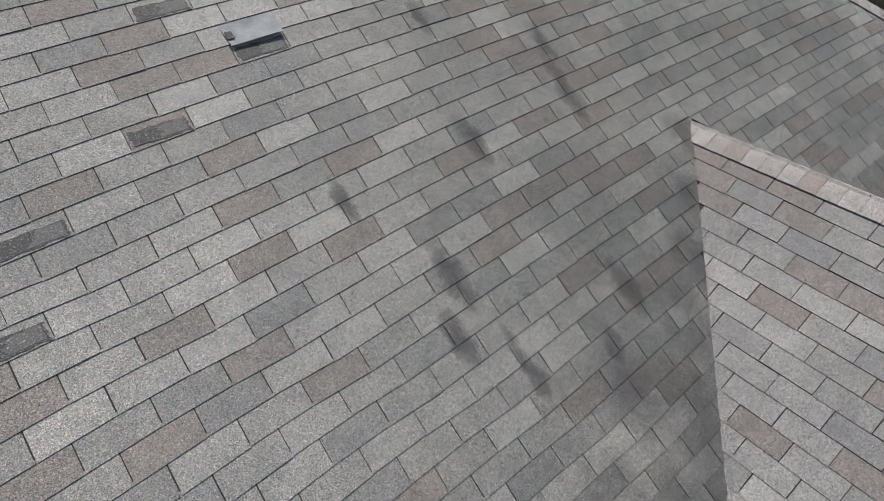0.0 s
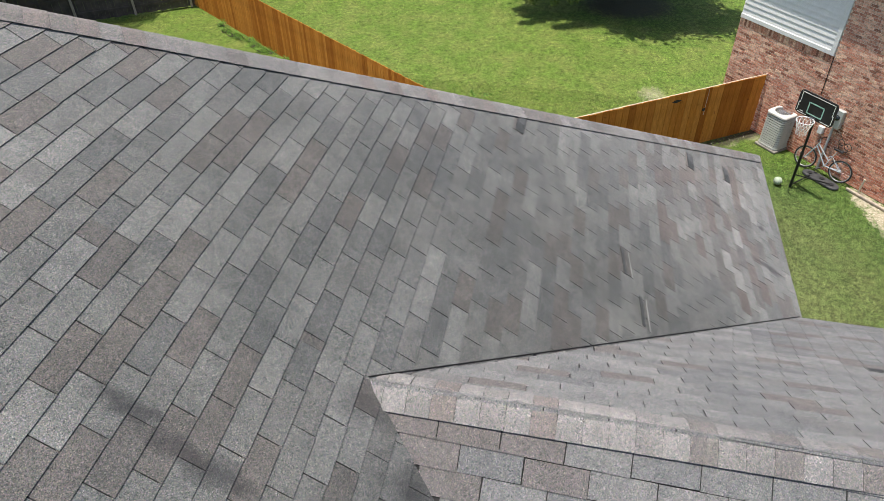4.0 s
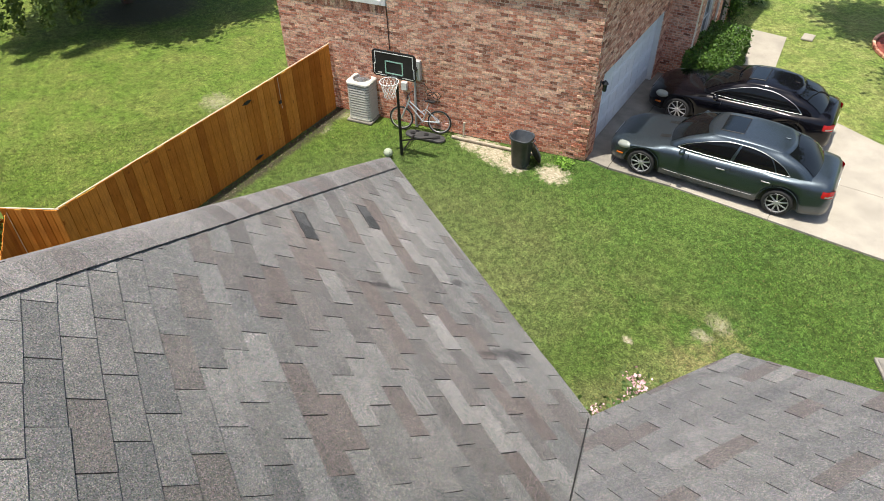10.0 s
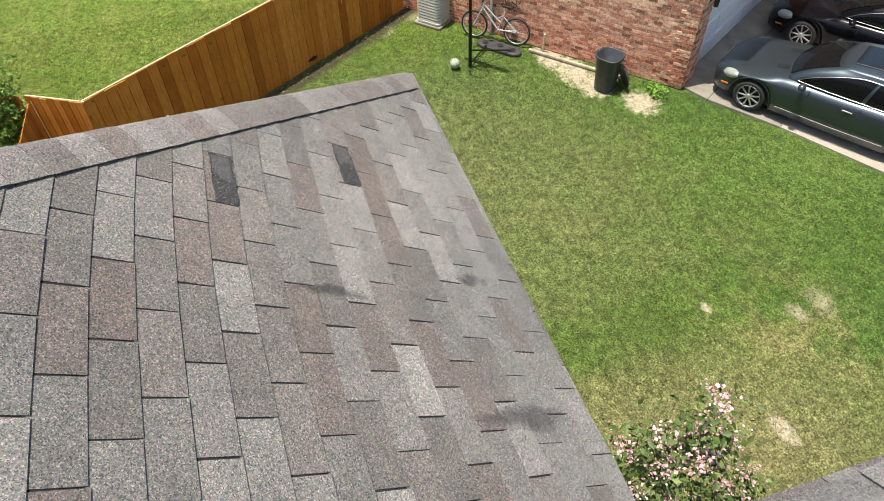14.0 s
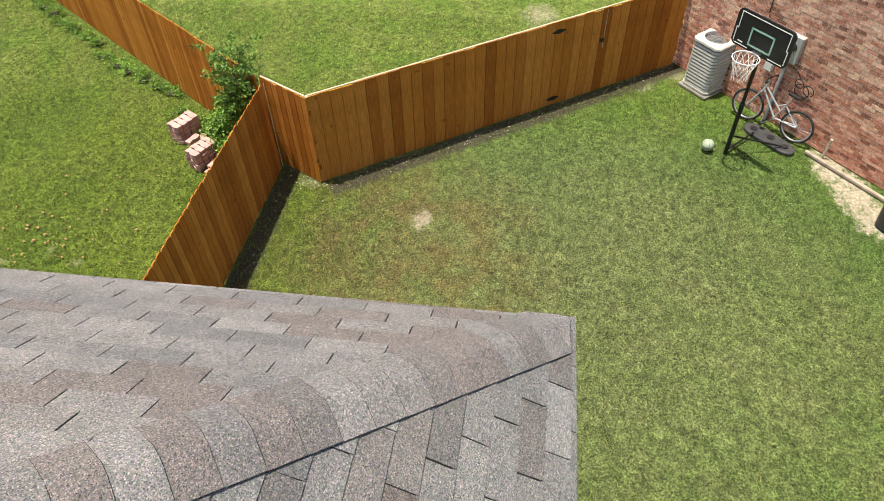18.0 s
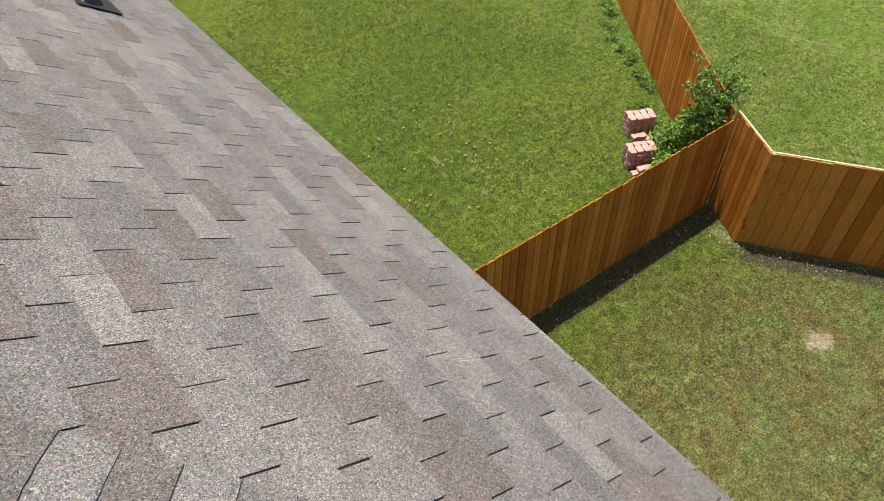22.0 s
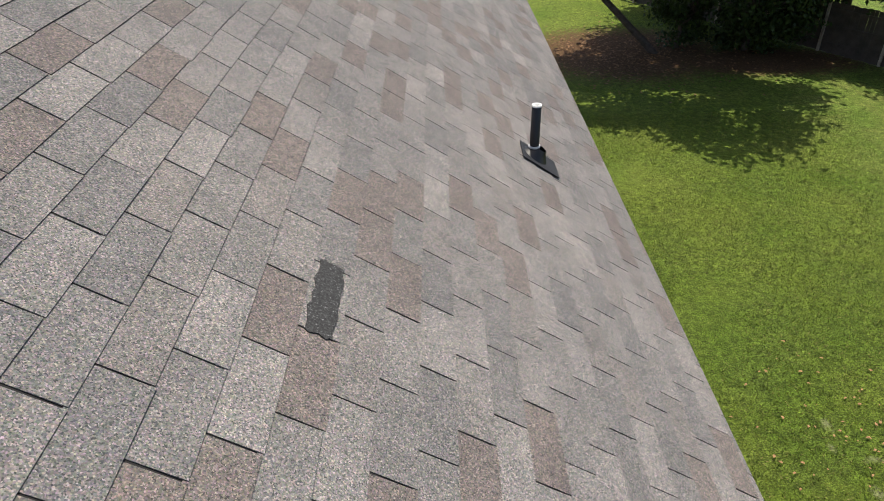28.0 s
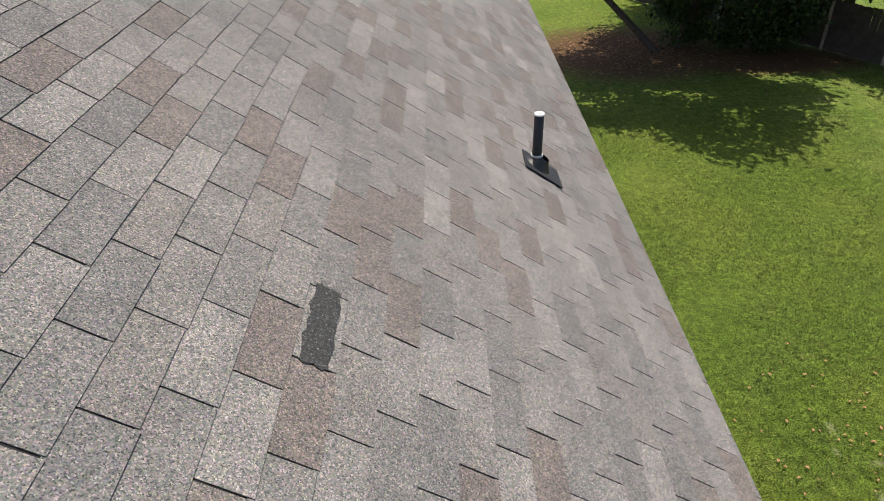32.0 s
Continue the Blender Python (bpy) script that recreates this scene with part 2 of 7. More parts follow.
def grass_mat(name):
    """Mown lawn: blades and tufts, lusher and drier areas, bare worn spots, dark soil with painted-in shade along the
    fences.
    """
    m = Mat(name, 0.9, 0, 0.2)
    pos = m.place()
    xyz = m.n("ShaderNodeSeparateXYZ")
    m.l(pos, xyz.inputs[0])
    X, Y = xyz.outputs[0], xyz.outputs[1]

    def ellipse(cx, cy, rx, ry):
        dx = m.math("DIVIDE", m.math("SUBTRACT", X, cx), rx)
        dy = m.math("DIVIDE", m.math("SUBTRACT", Y, cy), ry)
        return m.math("SUBTRACT", 1.0, m.math("ADD", m.math("MULTIPLY", dx, dx), m.math("MULTIPLY", dy, dy)))

    fine = m.noise(34, 4, 0.72)
    mid = m.noise(4.5, 5, 0.68)
    big = m.noise(0.33, 5, 0.6)
    c = m.mix(m.ramp(big, [(0.38, grey(0)), (0.62, grey(1))]), (0.062, 0.124, 0.022), (0.088, 0.146, 0.030))
    back = m.math("MULTIPLY", m.math("SUBTRACT", Y, 0.5), 0.3, True)
    c = m.mix(m.math("MULTIPLY", back, 0.8), c, m.mix(m.ramp(big, [(0.38, grey(0)), (0.62, grey(1))]), (0.072, 0.112, 0.009), (0.106, 0.140, 0.014)))
    rear = m.math("MULTIPLY", m.math("SUBTRACT", Y, 13.0), 0.15, True)
    c = m.mix(m.math("MULTIPLY", rear, 0.8), c, m.mix(m.ramp(big, [(0.38, grey(0)), (0.62, grey(1))]), (0.092, 0.146, 0.014), (0.136, 0.176, 0.026)))
    dryn = m.ramp(m.noise(0.9, 5, 0.68), [(0.42, grey(0)), (0.62, grey(1))])
    yard = m.math("MAXIMUM", m.math("MINIMUM", m.math("MULTIPLY", ellipse(14.8, -1.9, 6.4, 6.2), 1.4), 1.0), 0.15)
    c = m.mix(m.math("MULTIPLY", dryn, m.math("MULTIPLY", yard, 0.55)), c, (0.170, 0.162, 0.070))
    c = m.mix(m.math("MULTIPLY", yard, 0.35), c, (0.078, 0.104, 0.030))
    c = m.mix(m.math("MULTIPLY", ellipse(11.0, -2.9, 2.2, 4.5), 1.05, True), c, (0.196, 0.182, 0.086))
    c = m.mix(m.math("MULTIPLY", ellipse(17.4, -1.0, 5.2, 5.6), 0.62, True), c, (0.134, 0.144, 0.064))
    beyond, before = next_lawns(m, X, Y)
    c = m.mix(m.math("MULTIPLY", beyond, 0.9), c, m.mix(dryn, (0.100, 0.158, 0.024), (0.150, 0.182, 0.042)))
    c = m.mix(m.math("MULTIPLY", before, 0.9), c, m.mix(dryn, (0.148, 0.208, 0.048), (0.232, 0.254, 0.084)))
    lush = m.math("MAXIMUM", m.math("MULTIPLY", ellipse(12.5, -8.6, 2.6, 0.9), 0.8, True), m.math("MULTIPLY", ellipse(13.5, -4.0, 0.75, 4.2), 0.55, True))
    halo = m.math("MULTIPLY", m.math("MULTIPLY", ellipse(12.6, -6.3, 1.5, 1.3), dryn), 0.9, True)
    c = m.mix(halo, c, (0.24, 0.205, 0.095))
    c = m.mix(lush, c, (0.062, 0.112, 0.018))
    worn = m.math("MULTIPLY", m.math("MULTIPLY", ellipse(17.6, 2.0, 3.4, 2.8), 1.3, True), m.ramp(m.noise(1.6, 5, 0.7), [(0.40, grey(0.15)), (0.60, grey(1))]), True)
    c = m.mix(m.math("MULTIPLY", worn, 0.9), c, (0.118, 0.096, 0.036))
    c = m.mix(yard, c, m.mix(1.0, c, (1.03, 1.04, 0.97), "MULTIPLY"))
    c = m.mix(1.0, c, m.ramp(m.noise(10, 4, 0.7), [(0.36, grey(0.66)), (0.60, grey(1.18))]), "MULTIPLY")
    c = m.mix(1.0, c, m.ramp(mid, [(0.28, grey(0.55)), (0.72, grey(1.4))]), "MULTIPLY")
    f = m.ramp(fine, [(0.30, grey(0.16)), (0.48, grey(0.86)), (0.70, grey(2.1))])
    c = m.mix(1.0, c, f, "MULTIPLY")
    ragged = m.math("MULTIPLY", m.math("SUBTRACT", m.noise(6.0, 7, 0.82), 0.5), 5.0)
    total = None
    for cx, cy, rx, ry, k in SPOTS:
        v = m.math("MULTIPLY", m.math("ADD", ellipse(cx, cy, rx, ry), ragged), k, True)
        inside = m.math("GREATER_THAN", ellipse(cx, cy, rx * 1.7, ry * 1.7), 0.0)
        v = m.math("MULTIPLY", v, inside)
        total = v if total is None else m.math("MAXIMUM", total, v)
    soil = m.ramp(m.noise(22, 4), [(0.3, (0.30, 0.25, 0.17)), (0.58, (0.48, 0.42, 0.32)), (0.72, (0.68, 0.62, 0.52))])
    c = m.mix(m.math("MULTIPLY", total, 0.9), c, soil)
    # dark soil strips with the fence's foot shadow painted in: along the side fence and the fence to the house
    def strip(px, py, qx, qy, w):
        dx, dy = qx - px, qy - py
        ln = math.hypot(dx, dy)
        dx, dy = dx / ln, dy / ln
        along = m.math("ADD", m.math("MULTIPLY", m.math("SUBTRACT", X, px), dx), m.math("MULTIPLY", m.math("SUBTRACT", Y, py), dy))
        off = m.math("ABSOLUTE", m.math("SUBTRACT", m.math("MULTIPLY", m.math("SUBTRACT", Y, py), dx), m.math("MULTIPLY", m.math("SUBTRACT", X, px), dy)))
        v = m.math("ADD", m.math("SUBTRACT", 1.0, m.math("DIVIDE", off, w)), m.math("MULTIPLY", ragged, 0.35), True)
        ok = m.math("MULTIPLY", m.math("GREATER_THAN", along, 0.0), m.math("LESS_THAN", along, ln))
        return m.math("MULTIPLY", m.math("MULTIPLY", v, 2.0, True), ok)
    shaded_dirt = m.math("MAXIMUM", strip(19.4, 3.75, 24.2, -3.25, 0.28), strip(11.5, 4.98, 20.0, 4.62, 0.26))
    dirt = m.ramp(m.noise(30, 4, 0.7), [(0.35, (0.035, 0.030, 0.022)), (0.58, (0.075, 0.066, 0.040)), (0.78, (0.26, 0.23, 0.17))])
    c = m.mix(shaded_dirt, c, dirt)
    dug = m.math("MULTIPLY", m.math("ADD", ellipse(34.6, 0.9, 1.9, 2.3), m.math("MULTIPLY", ragged, 0.4)), 1.5, True)
    c = m.mix(m.math("MULTIPLY", dug, 0.9), c, dirt)
    fallen = m.math("MAXIMUM", ellipse(18.2, 28.4, 4.9, 3.9), ellipse(23.2, 27.0, 4.6, 1.9))
    fallen = m.math("MULTIPLY", m.math("ADD", fallen, m.math("MULTIPLY", ragged, 0.45)), 1.6, True)
    under = m.ramp(m.noise(14, 5, 0.72), [(0.30, (0.030, 0.016, 0.008)), (0.52, (0.105, 0.058, 0.028)), (0.74, (0.25, 0.15, 0.08))])
    c = m.mix(fallen, c, under)
    m.color(c)
    m.bump(fine, 1.0, 0.03)
    return m.m


M_LAWN = grass_mat("lawn_grass")
M_MULCH = simple("damp_soil", (0.10, 0.085, 0.065), 0.95, var=0.4, scale=9, fine=45, bump=0.6)
M_CONCRETE = simple("concrete", (0.37, 0.34, 0.285), 0.85, var=0.14, scale=1.4, fine=55, bump=0.2)
M_CEDAR_CAP = simple("cut_timber", (0.66, 0.54, 0.38), 0.8)
# stained concrete, darkened further for the shade of house and car
M_APRON = simple("stained_shaded_concrete", (0.25, 0.232, 0.198), 0.88, var=0.28, scale=1.8, fine=50, bump=0.25)


def cedar_mat():
    m = Mat("cedar_board", 0.82, 0, 0.12)
    r = m.random(True)
    base = m.ramp(r, [(0.0, (0.37, 0.120, 0.018)), (0.3, (0.50, 0.180, 0.028)), (0.55, (0.58, 0.224, 0.038)), (0.8, (0.63, 0.258, 0.050)), (1.0, (0.43, 0.142, 0.021))])
    co = m.place(True)
    grain = m.noise(9, 5, 0.65, co, (6.0, 6.0, 0.35))
    c = m.mix(1.0, base, m.ramp(grain, [(0.3, grey(0.68)), (0.7, grey(1.22))]), "MULTIPLY")
    knots = m.noise(7, 1, 0.4)
    c = m.mix(m.ramp(knots, [(0.71, grey(0)), (0.77, grey(0.42))]), c, (0.09, 0.035, 0.012))
    m.color(c)
    m.bump(grain, 0.25, 0.004)
    return m.m


M_CEDAR = cedar_mat()


def brick_mat(own):
    m = Mat("brick_face" if own else "brick_face_joined", 0.88, 0, 0.25)
    r = m.random(own)
    tone = m.ramp(r, [(0.0, (0.50, 0.285, 0.205)), (0.2, (0.60, 0.385, 0.285)), (0.38, (0.43, 0.205, 0.140)), (0.52, (0.66, 0.450, 0.335)), (0.66, (0.52, 0.270, 0.190)),
                      (0.80, (0.260, 0.130, 0.090)), (0.89, (0.72, 0.530, 0.390))], "CONSTANT")
    tone = m.mix(1.0, tone, (1.08, 0.965, 0.93), "MULTIPLY")
    c = m.mix(1.0, tone, m.ramp(m.noise(17, 4, 0.72), [(0.34, grey(0.42)), (0.46, grey(0.92)), (0.68, grey(1.35))]), "MULTIPLY")
    c = m.mix(m.ramp(m.noise(22, 3, 0.6), [(0.58, grey(0)), (0.68, grey(0.7))]), c, (0.72, 0.58, 0.45))
    low = m.n("ShaderNodeSeparateXYZ")
    m.l(m.place(), low.inputs[0])
    wet = m.math("MULTIPLY", m.math("SUBTRACT", m.math("ADD", 1.1, m.noise(0.8, 3)), low.outputs[2]), 0.9, True)
    c = m.mix(m.math("MULTIPLY", wet, 0.55), c, m.mix(1.0, c, (0.92, 0.66, 0.58), "MULTIPLY"))
    m.color(c)
    m.bump(m.noise(70, 3), 0.4, 0.005)
    return m.m


M_BRICK_OWN, M_BRICK = brick_mat(True), brick_mat(False)
M_MORTAR = simple("mortar", (0.76, 0.65, 0.54), 0.95, fine=60)
M_WHITE = simple("white_paint", (0.80, 0.80, 0.78), 0.5, var=0.05, bump=0.05)
M_DOORWHITE = simple("garage_door_paint", (0.84, 0.86, 0.87), 0.5, var=0.05, bump=0.05)
M_BLACKPL = simple("black_plastic", (0.018, 0.018, 0.02), 0.45, var=0.2)
M_DARKMETAL = simple("black_metal", (0.02, 0.02, 0.022), 0.4, 0.3)
M_STEEL = simple("brushed_steel", (0.55, 0.55, 0.56), 0.3, 1.0, var=0.08)
M_BRICK_PLAIN = simple("brick_plain", (0.36, 0.19, 0.14), 0.9)
M_WALL = simple("fascia_paint", (0.62, 0.58, 0.52), 0.6, var=0.08)


# ---- building helpers ----
def mesh_of(name, verts, faces, mats):
    me = bpy.data.meshes.new(name)
    me.from_pydata([tuple(v) for v in verts], [], faces)
    for m in mats if isinstance(mats, (list, tuple)) else [mats]:
        me.materials.append(m)
    me.update()
    return me


def finish(bm, name, mat, smooth=False):
    me = bpy.data.meshes.new(name)
    bmesh.ops.recalc_face_normals(bm, faces=bm.faces)
    for f in bm.faces:
        f.smooth = smooth
    bm.to_mesh(me)
    bm.free()
    me.materials.append(mat)
    return me


def part(name, bm, mat, parent, label="", m=None, smooth=False):
    """One mesh object under a thing or a part; m: its pose in the parent's space."""
    me = bm if isinstance(bm, bpy.types.Mesh) else finish(bm, name, mat, smooth)
    ob = new(name, me)
    if parent is not None:
        ob.parent = parent
    if m is not None:
        ob.matrix_basis = m
    if label:
        ob["label"] = label
    return ob


def thing(name, m, label, category, group="", kind=""):
    ob = new(name)
    ob.matrix_basis = m
    ob.empty_display_size = 0.1
    return tagged(ob, label, category, group, kind)


def add_box(bm, cx, cy, cz, sx, sy, sz, rot=None, bevel=0.0, seg=1):
    """Adds a (bevelled) box by its centre and full sizes."""
    m = Matrix.Translation((cx, cy, cz)) @ (rot or Matrix.Identity(4)) @ Matrix.Diagonal((sx, sy, sz, 1))
    g = bmesh.ops.create_cube(bm, size=1.0, matrix=m)
    if bevel:
        edges = {e for v in g["verts"] for e in v.link_edges}
        bmesh.ops.bevel(bm, geom=list(edges), offset=bevel, segments=seg, affect="EDGES", profile=0.5)
    return bm


def box(cx, cy, cz, sx, sy, sz, rot=None, bevel=0.0, seg=1):
    return add_box(bmesh.new(), cx, cy, cz, sx, sy, sz, rot, bevel, seg)


def add_tube(bm, p, q, r, r2=None, seg=10, caps=True):
    """Adds a round bar from p to q."""
    p, q = Vector(p), Vector(q)
    d = q - p
    turn = d.to_track_quat("Z", "Y").to_matrix().to_4x4()
    bmesh.ops.create_cone(bm, cap_ends=caps, segments=seg, radius1=r, radius2=r if r2 is None else r2, depth=d.length, matrix=Matrix.Translation((p + q) / 2) @ turn)
    return bm


def tube(p, q, r, r2=None, seg=10):
    return add_tube(bmesh.new(), p, q, r, r2, seg)


def add_torus(bm, m, big, small, nb=28, ns=8):
    rings = []
    for i in range(nb):
        a = 2 * math.pi * i / nb
        ring = []
        for j in range(ns):
            b = 2 * math.pi * j / ns
            ring.append(bm.verts.new(m @ Vector(((big + small * math.cos(b)) * math.cos(a), (big + small * math.cos(b)) * math.sin(a), small * math.sin(b)))))
        rings.append(ring)
    for i in range(nb):
        for j in range(ns):
            bm.faces.new((rings[i][j], rings[(i + 1) % nb][j], rings[(i + 1) % nb][(j + 1) % ns], rings[i][(j + 1) % ns]))
    return bm


def lathe(profile, seg=24, bm=None, m=Matrix.Identity(4)):
    """A turned body from (radius, height) pairs."""
    bm = bm or bmesh.new()
    rings = [[bm.verts.new(m @ Vector((r * math.cos(2 * math.pi * k / seg), r * math.sin(2 * math.pi * k / seg), z))) for k in range(seg)] for r, z in profile]
    for a, b in zip(rings, rings[1:]):
        for k in range(seg):
            bm.faces.new((a[k], a[(k + 1) % seg], b[(k + 1) % seg], b[k]))
    return bm


def loft(sections, closed=True, caps=True, bm=None):
    """Skins through rows of points."""
    bm = bm or bmesh.new()
    rows = [[bm.verts.new(p) for p in s] for s in sections]
    n = len(rows[0])
    for a, b in zip(rows, rows[1:]):
        for k in range(n if closed else n - 1):
            bm.faces.new((a[k], a[(k + 1) % n], b[(k + 1) % n], b[k]))
    if caps and closed:
        bm.faces.new(rows[0][::-1])
        bm.faces.new(rows[-1])
    return bm

def polytube(pts, r, seg=6):
    bm = bmesh.new()
    for p, q in zip(pts, pts[1:]):
        add_tube(bm, p, q, r, seg=seg)
    return bm


# ---- plan of the roof: eaves at EZ, one pitch everywhere ----
SL, EZ = 0.678, 6.34
XB, RIDGE_Y, XC, XD = 12.0, 7.0, 8.88, 2.12
XR = (XC + XD) / 2
ZR = EZ + SL * (XC - XR)
YV = XC - XR
X_WEST, Y_BACK = -5.0, 14.0
TAB = 0.300


class Slope:
    """A roof face: eave point, way along the eave, way up the slope, outline in (along, up)."""

    def __init__(self, origin, u, up, outline):
        self.o, self.u, self.v = Vector(origin), Vector(u), Vector(up).normalized()
        self.n = self.u.cross(self.v)
        self.outline = [self.uv(x, y) for x, y in outline]

    def uv(self, x, y):
        d = Vector((x, y, 0)) - Vector((self.o.x, self.o.y, 0))
        flat = Vector((self.v.x, self.v.y, 0))
        return (d.dot(self.u), d.dot(flat) / flat.length_squared)

    def at(self, a, b, h=0.0):
        return self.o + self.u * a + self.v * b + self.n * h

    def frame_at(self, a, b, h=0.0):
        m = Matrix((self.u, self.v, self.n)).transposed().to_4x4()
        m.translation = self.at(a, b, h)
        return m


def clip(poly, outline):
    """Clips a polygon by a convex outline given counter-clockwise."""
    for (ax, ay), (bx, by) in zip(outline, outline[1:] + outline[:1]):
        out = []
        for i, p in enumerate(poly):
            q = poly[(i + 1) % len(poly)]
            sp = (bx - ax) * (p[1] - ay) - (by - ay) * (p[0] - ax)
            sq = (bx - ax) * (q[1] - ay) - (by - ay) * (q[0] - ax)
            if sp >= 0:
                out.append(p)
            if (sp >= 0) != (sq >= 0):
                k = sp / (sp - sq)
                out.append((p[0] + (q[0] - p[0]) * k, p[1] + (q[1] - p[1]) * k))
        poly = out
        if len(poly) < 3:
            return []
    return poly


def area(poly):
    return 0.5 * abs(sum(p[0] * q[1] - q[0] * p[1] for p, q in zip(poly, poly[1:] + poly[:1])))


def tab_mesh(name, mat, lift=0.0, skew=0.0, w=TAB - 0.0075, thick=0.0048):
    """One shingle tab: a thin wedge, thick at its lower edge."""
    h = 0.13
    v = [(0, 0, 0.0005), (w, skew, 0.0005 + lift * 0.5), (w, h, 0), (0, h, 0), (0.0, 0.0, thick), (w, skew, thick + lift), (w, h, 0.0011), (0, h, 0.0011)]
    f = [(4, 5, 6, 7), (0, 1, 5, 4), (1, 2, 6, 5), (3, 0, 4, 7), (2, 3, 7, 6)]
    me = mesh_of(name, v, f, mat)
    me.materials.append(M_UNDER)
    me.polygons[1].material_index = 1
    return me


def lattice_of(u0, un, um, v0, vn, vm=0.0):
    """Slot m at the top of course n - 1, as (along, up); the courses may run slightly out of level."""
    return lambda m, n: (u0 + un * n + um * m, v0 + vn * n + vm * m)


def main_lattice(m, n):
    """The long slope was laid by eye: its courses run slightly out of level, open out towards the west and level off by the hip."""
    u = 10.1622 + 0.300297 * m - 0.125089 * n - 0.000407 * m * m + 0.000369 * m * n + 0.0000391 * n * n
    v = 1.87135 + 0.0066155 * m + 0.117221 * n - 0.0006116 * m * m - 0.0003833 * m * n + 0.00013696 * n * n
    slip = min(1.0, max(0.0, (6.34 - u - v) / 0.55))
    return u + 0.010 * slip, v - 0.033 * (u - 9.80 + math.sqrt((u - 9.80) ** 2 + 0.08)) + 0.033 * slip


def hip_lattice(m, n):
    """The hip end: its courses close up a little towards the eave."""
    u, v = 3.94 - 0.118 * n + 0.2915 * m, 0.012 + 0.1207 * n
    return u - 0.004 - 0.014 * min(1.0, max(0.0, (2.1 - u) / 0.6)), v + 0.034 * max(0.0, 1.0 - v)


def shingles(parent, slope, convex, lattice, lag, near, missing, mats, seed, thick=0.0064, slot=0.0028):
    """Lays tabs on one slope. convex: outlines that together cover it; lag: how far the slots step from course to course, in tabs; near: (u0, u1, v0, v1) whose tabs are single parts."""
    rng = random.Random(seed)
    shared = [tab_mesh("shingle_tab", mats[0], lf, sk, thick=thick) for lf, sk in ((0, 0), (0.002, 0.001), (0, -0.002), (0.0025, 0.0), (0.001, 0.0015))]
    verts, faces, butts, made, torn_at = [], [], [], 0, []
    vmax, vmin = max(p[1] for o in convex for p in o), min(p[1] for o in convex for p in o)
    umin, umax = min(p[0] for o in convex for p in o), max(p[0] for o in convex for p in o)
    for n in range(-30, 90):
        for k in range(-70, 60):
            bl = lattice(k - lag, n)
            if not (umin - 0.5 < bl[0] < umax + 0.5 and vmin - 0.3 < bl[1] < vmax + 0.3):
                continue
            br, tr, tl = lattice(k + 1 - lag, n), lattice(k + 1 + lag * 0.1, n + 1.1), lattice(k + lag * 0.1, n + 1.1)
            ju, jv = rng.uniform(-0.003, 0.003), rng.uniform(-0.003, 0.003)
            course = (tl[1] - bl[1]) / 1.1
            mid = ((bl[0] + br[0] + tr[0] + tl[0]) / 4, (bl[1] + br[1]) / 2 + course * 0.5)
            wide = br[0] - bl[0]
            if any(abs(mu - mid[0]) < wide / 2 and abs(mv - mid[1]) < 0.5 * course for mu, mv in missing):
                torn_at.append(mid)
            full = [(bl[0] + slot + ju * 0.6, bl[1] + jv), (br[0] - slot, br[1] + jv), (tr[0] - slot, tr[1]), (tl[0] + slot + ju * 0.6, tl[1])]
            lean = (br[1] - bl[1]) / wide
            for o in convex:
                poly = clip(full, o)
                if not poly or area(poly) < 0.0015:
                    continue
                if made < 300 and area(poly) > 0.97 * area(full) and near[0] < bl[0] < near[1] and near[2] < bl[1] < near[3]:
                    m = slope.frame_at(*full[0]) @ pose(0, 0, 0, 0, 0, math.degrees(lean)) @ Matrix.Diagonal(((wide - 2 * slot - ju * 0.6) / (TAB - 0.0075), 1, 1, 1))
                    part("shingle", shared[rng.choice((0, 0, 0, 1, 2, 3, 4))], None, parent, m=m)
                    made += 1
                    break
                lift = 0.003 if rng.random() < 0.06 else rng.uniform(0, 0.0012)
                base, c = len(verts), len(poly)
                fall = [min(1.0, max(0.0, 1 - (b - full[0][1] - lean * (a - full[0][0])) / 0.13)) for a, b in poly]
                for (a, b), f in zip(poly, fall):
                    verts.append(slope.at(a, b, 0.0005 * f))
                for (a, b), f in zip(poly, fall):
                    verts.append(slope.at(a, b, 0.0011 + (thick - 0.0011 + lift * (a - bl[0]) / TAB) * f))
                faces.append(tuple(range(base + c, base + 2 * c)))
                for i in range(c):
                    j = (i + 1) % c
                    if fall[i] > 0.96 and fall[j] > 0.96:
                        butts.append(len(faces))
                    faces.append((base + i, base + j, base + c + j, base + c + i))
    me = mesh_of("shingle_field", verts, faces, mats[1])
    me.materials.append(M_UNDER)
    for i in butts:
        me.polygons[i].material_index = 1
    rest = part("shingle_field", me, None, parent)
    rest["kind"] = "stuff"
    return torn_at


def deck(parent, slope, outlines):
    """The dark sheet under the tabs, with thickness."""
    verts, faces = [], []
    for o in outlines:
        base, k = len(verts), len(o)
        verts += [slope.at(a, b, -0.04) for a, b in o] + [slope.at(a, b, -0.001) for a, b in o]
        faces.append(tuple(range(base + k, base + 2 * k)))
        faces.append(tuple(range(base + k - 1, base - 1, -1)))
        for i in range(k):
            j = (i + 1) % k
            faces.append((base + i, base + j, base + k + j, base + k + i))
    part("deck", mesh_of("deck", verts, faces, M_UNDER), None, parent)


def ccw(o):
    s = sum(p[0] * q[1] - q[0] * p[1] for p, q in zip(o, o[1:] + o[:1]))
    return o if s > 0 else o[::-1]


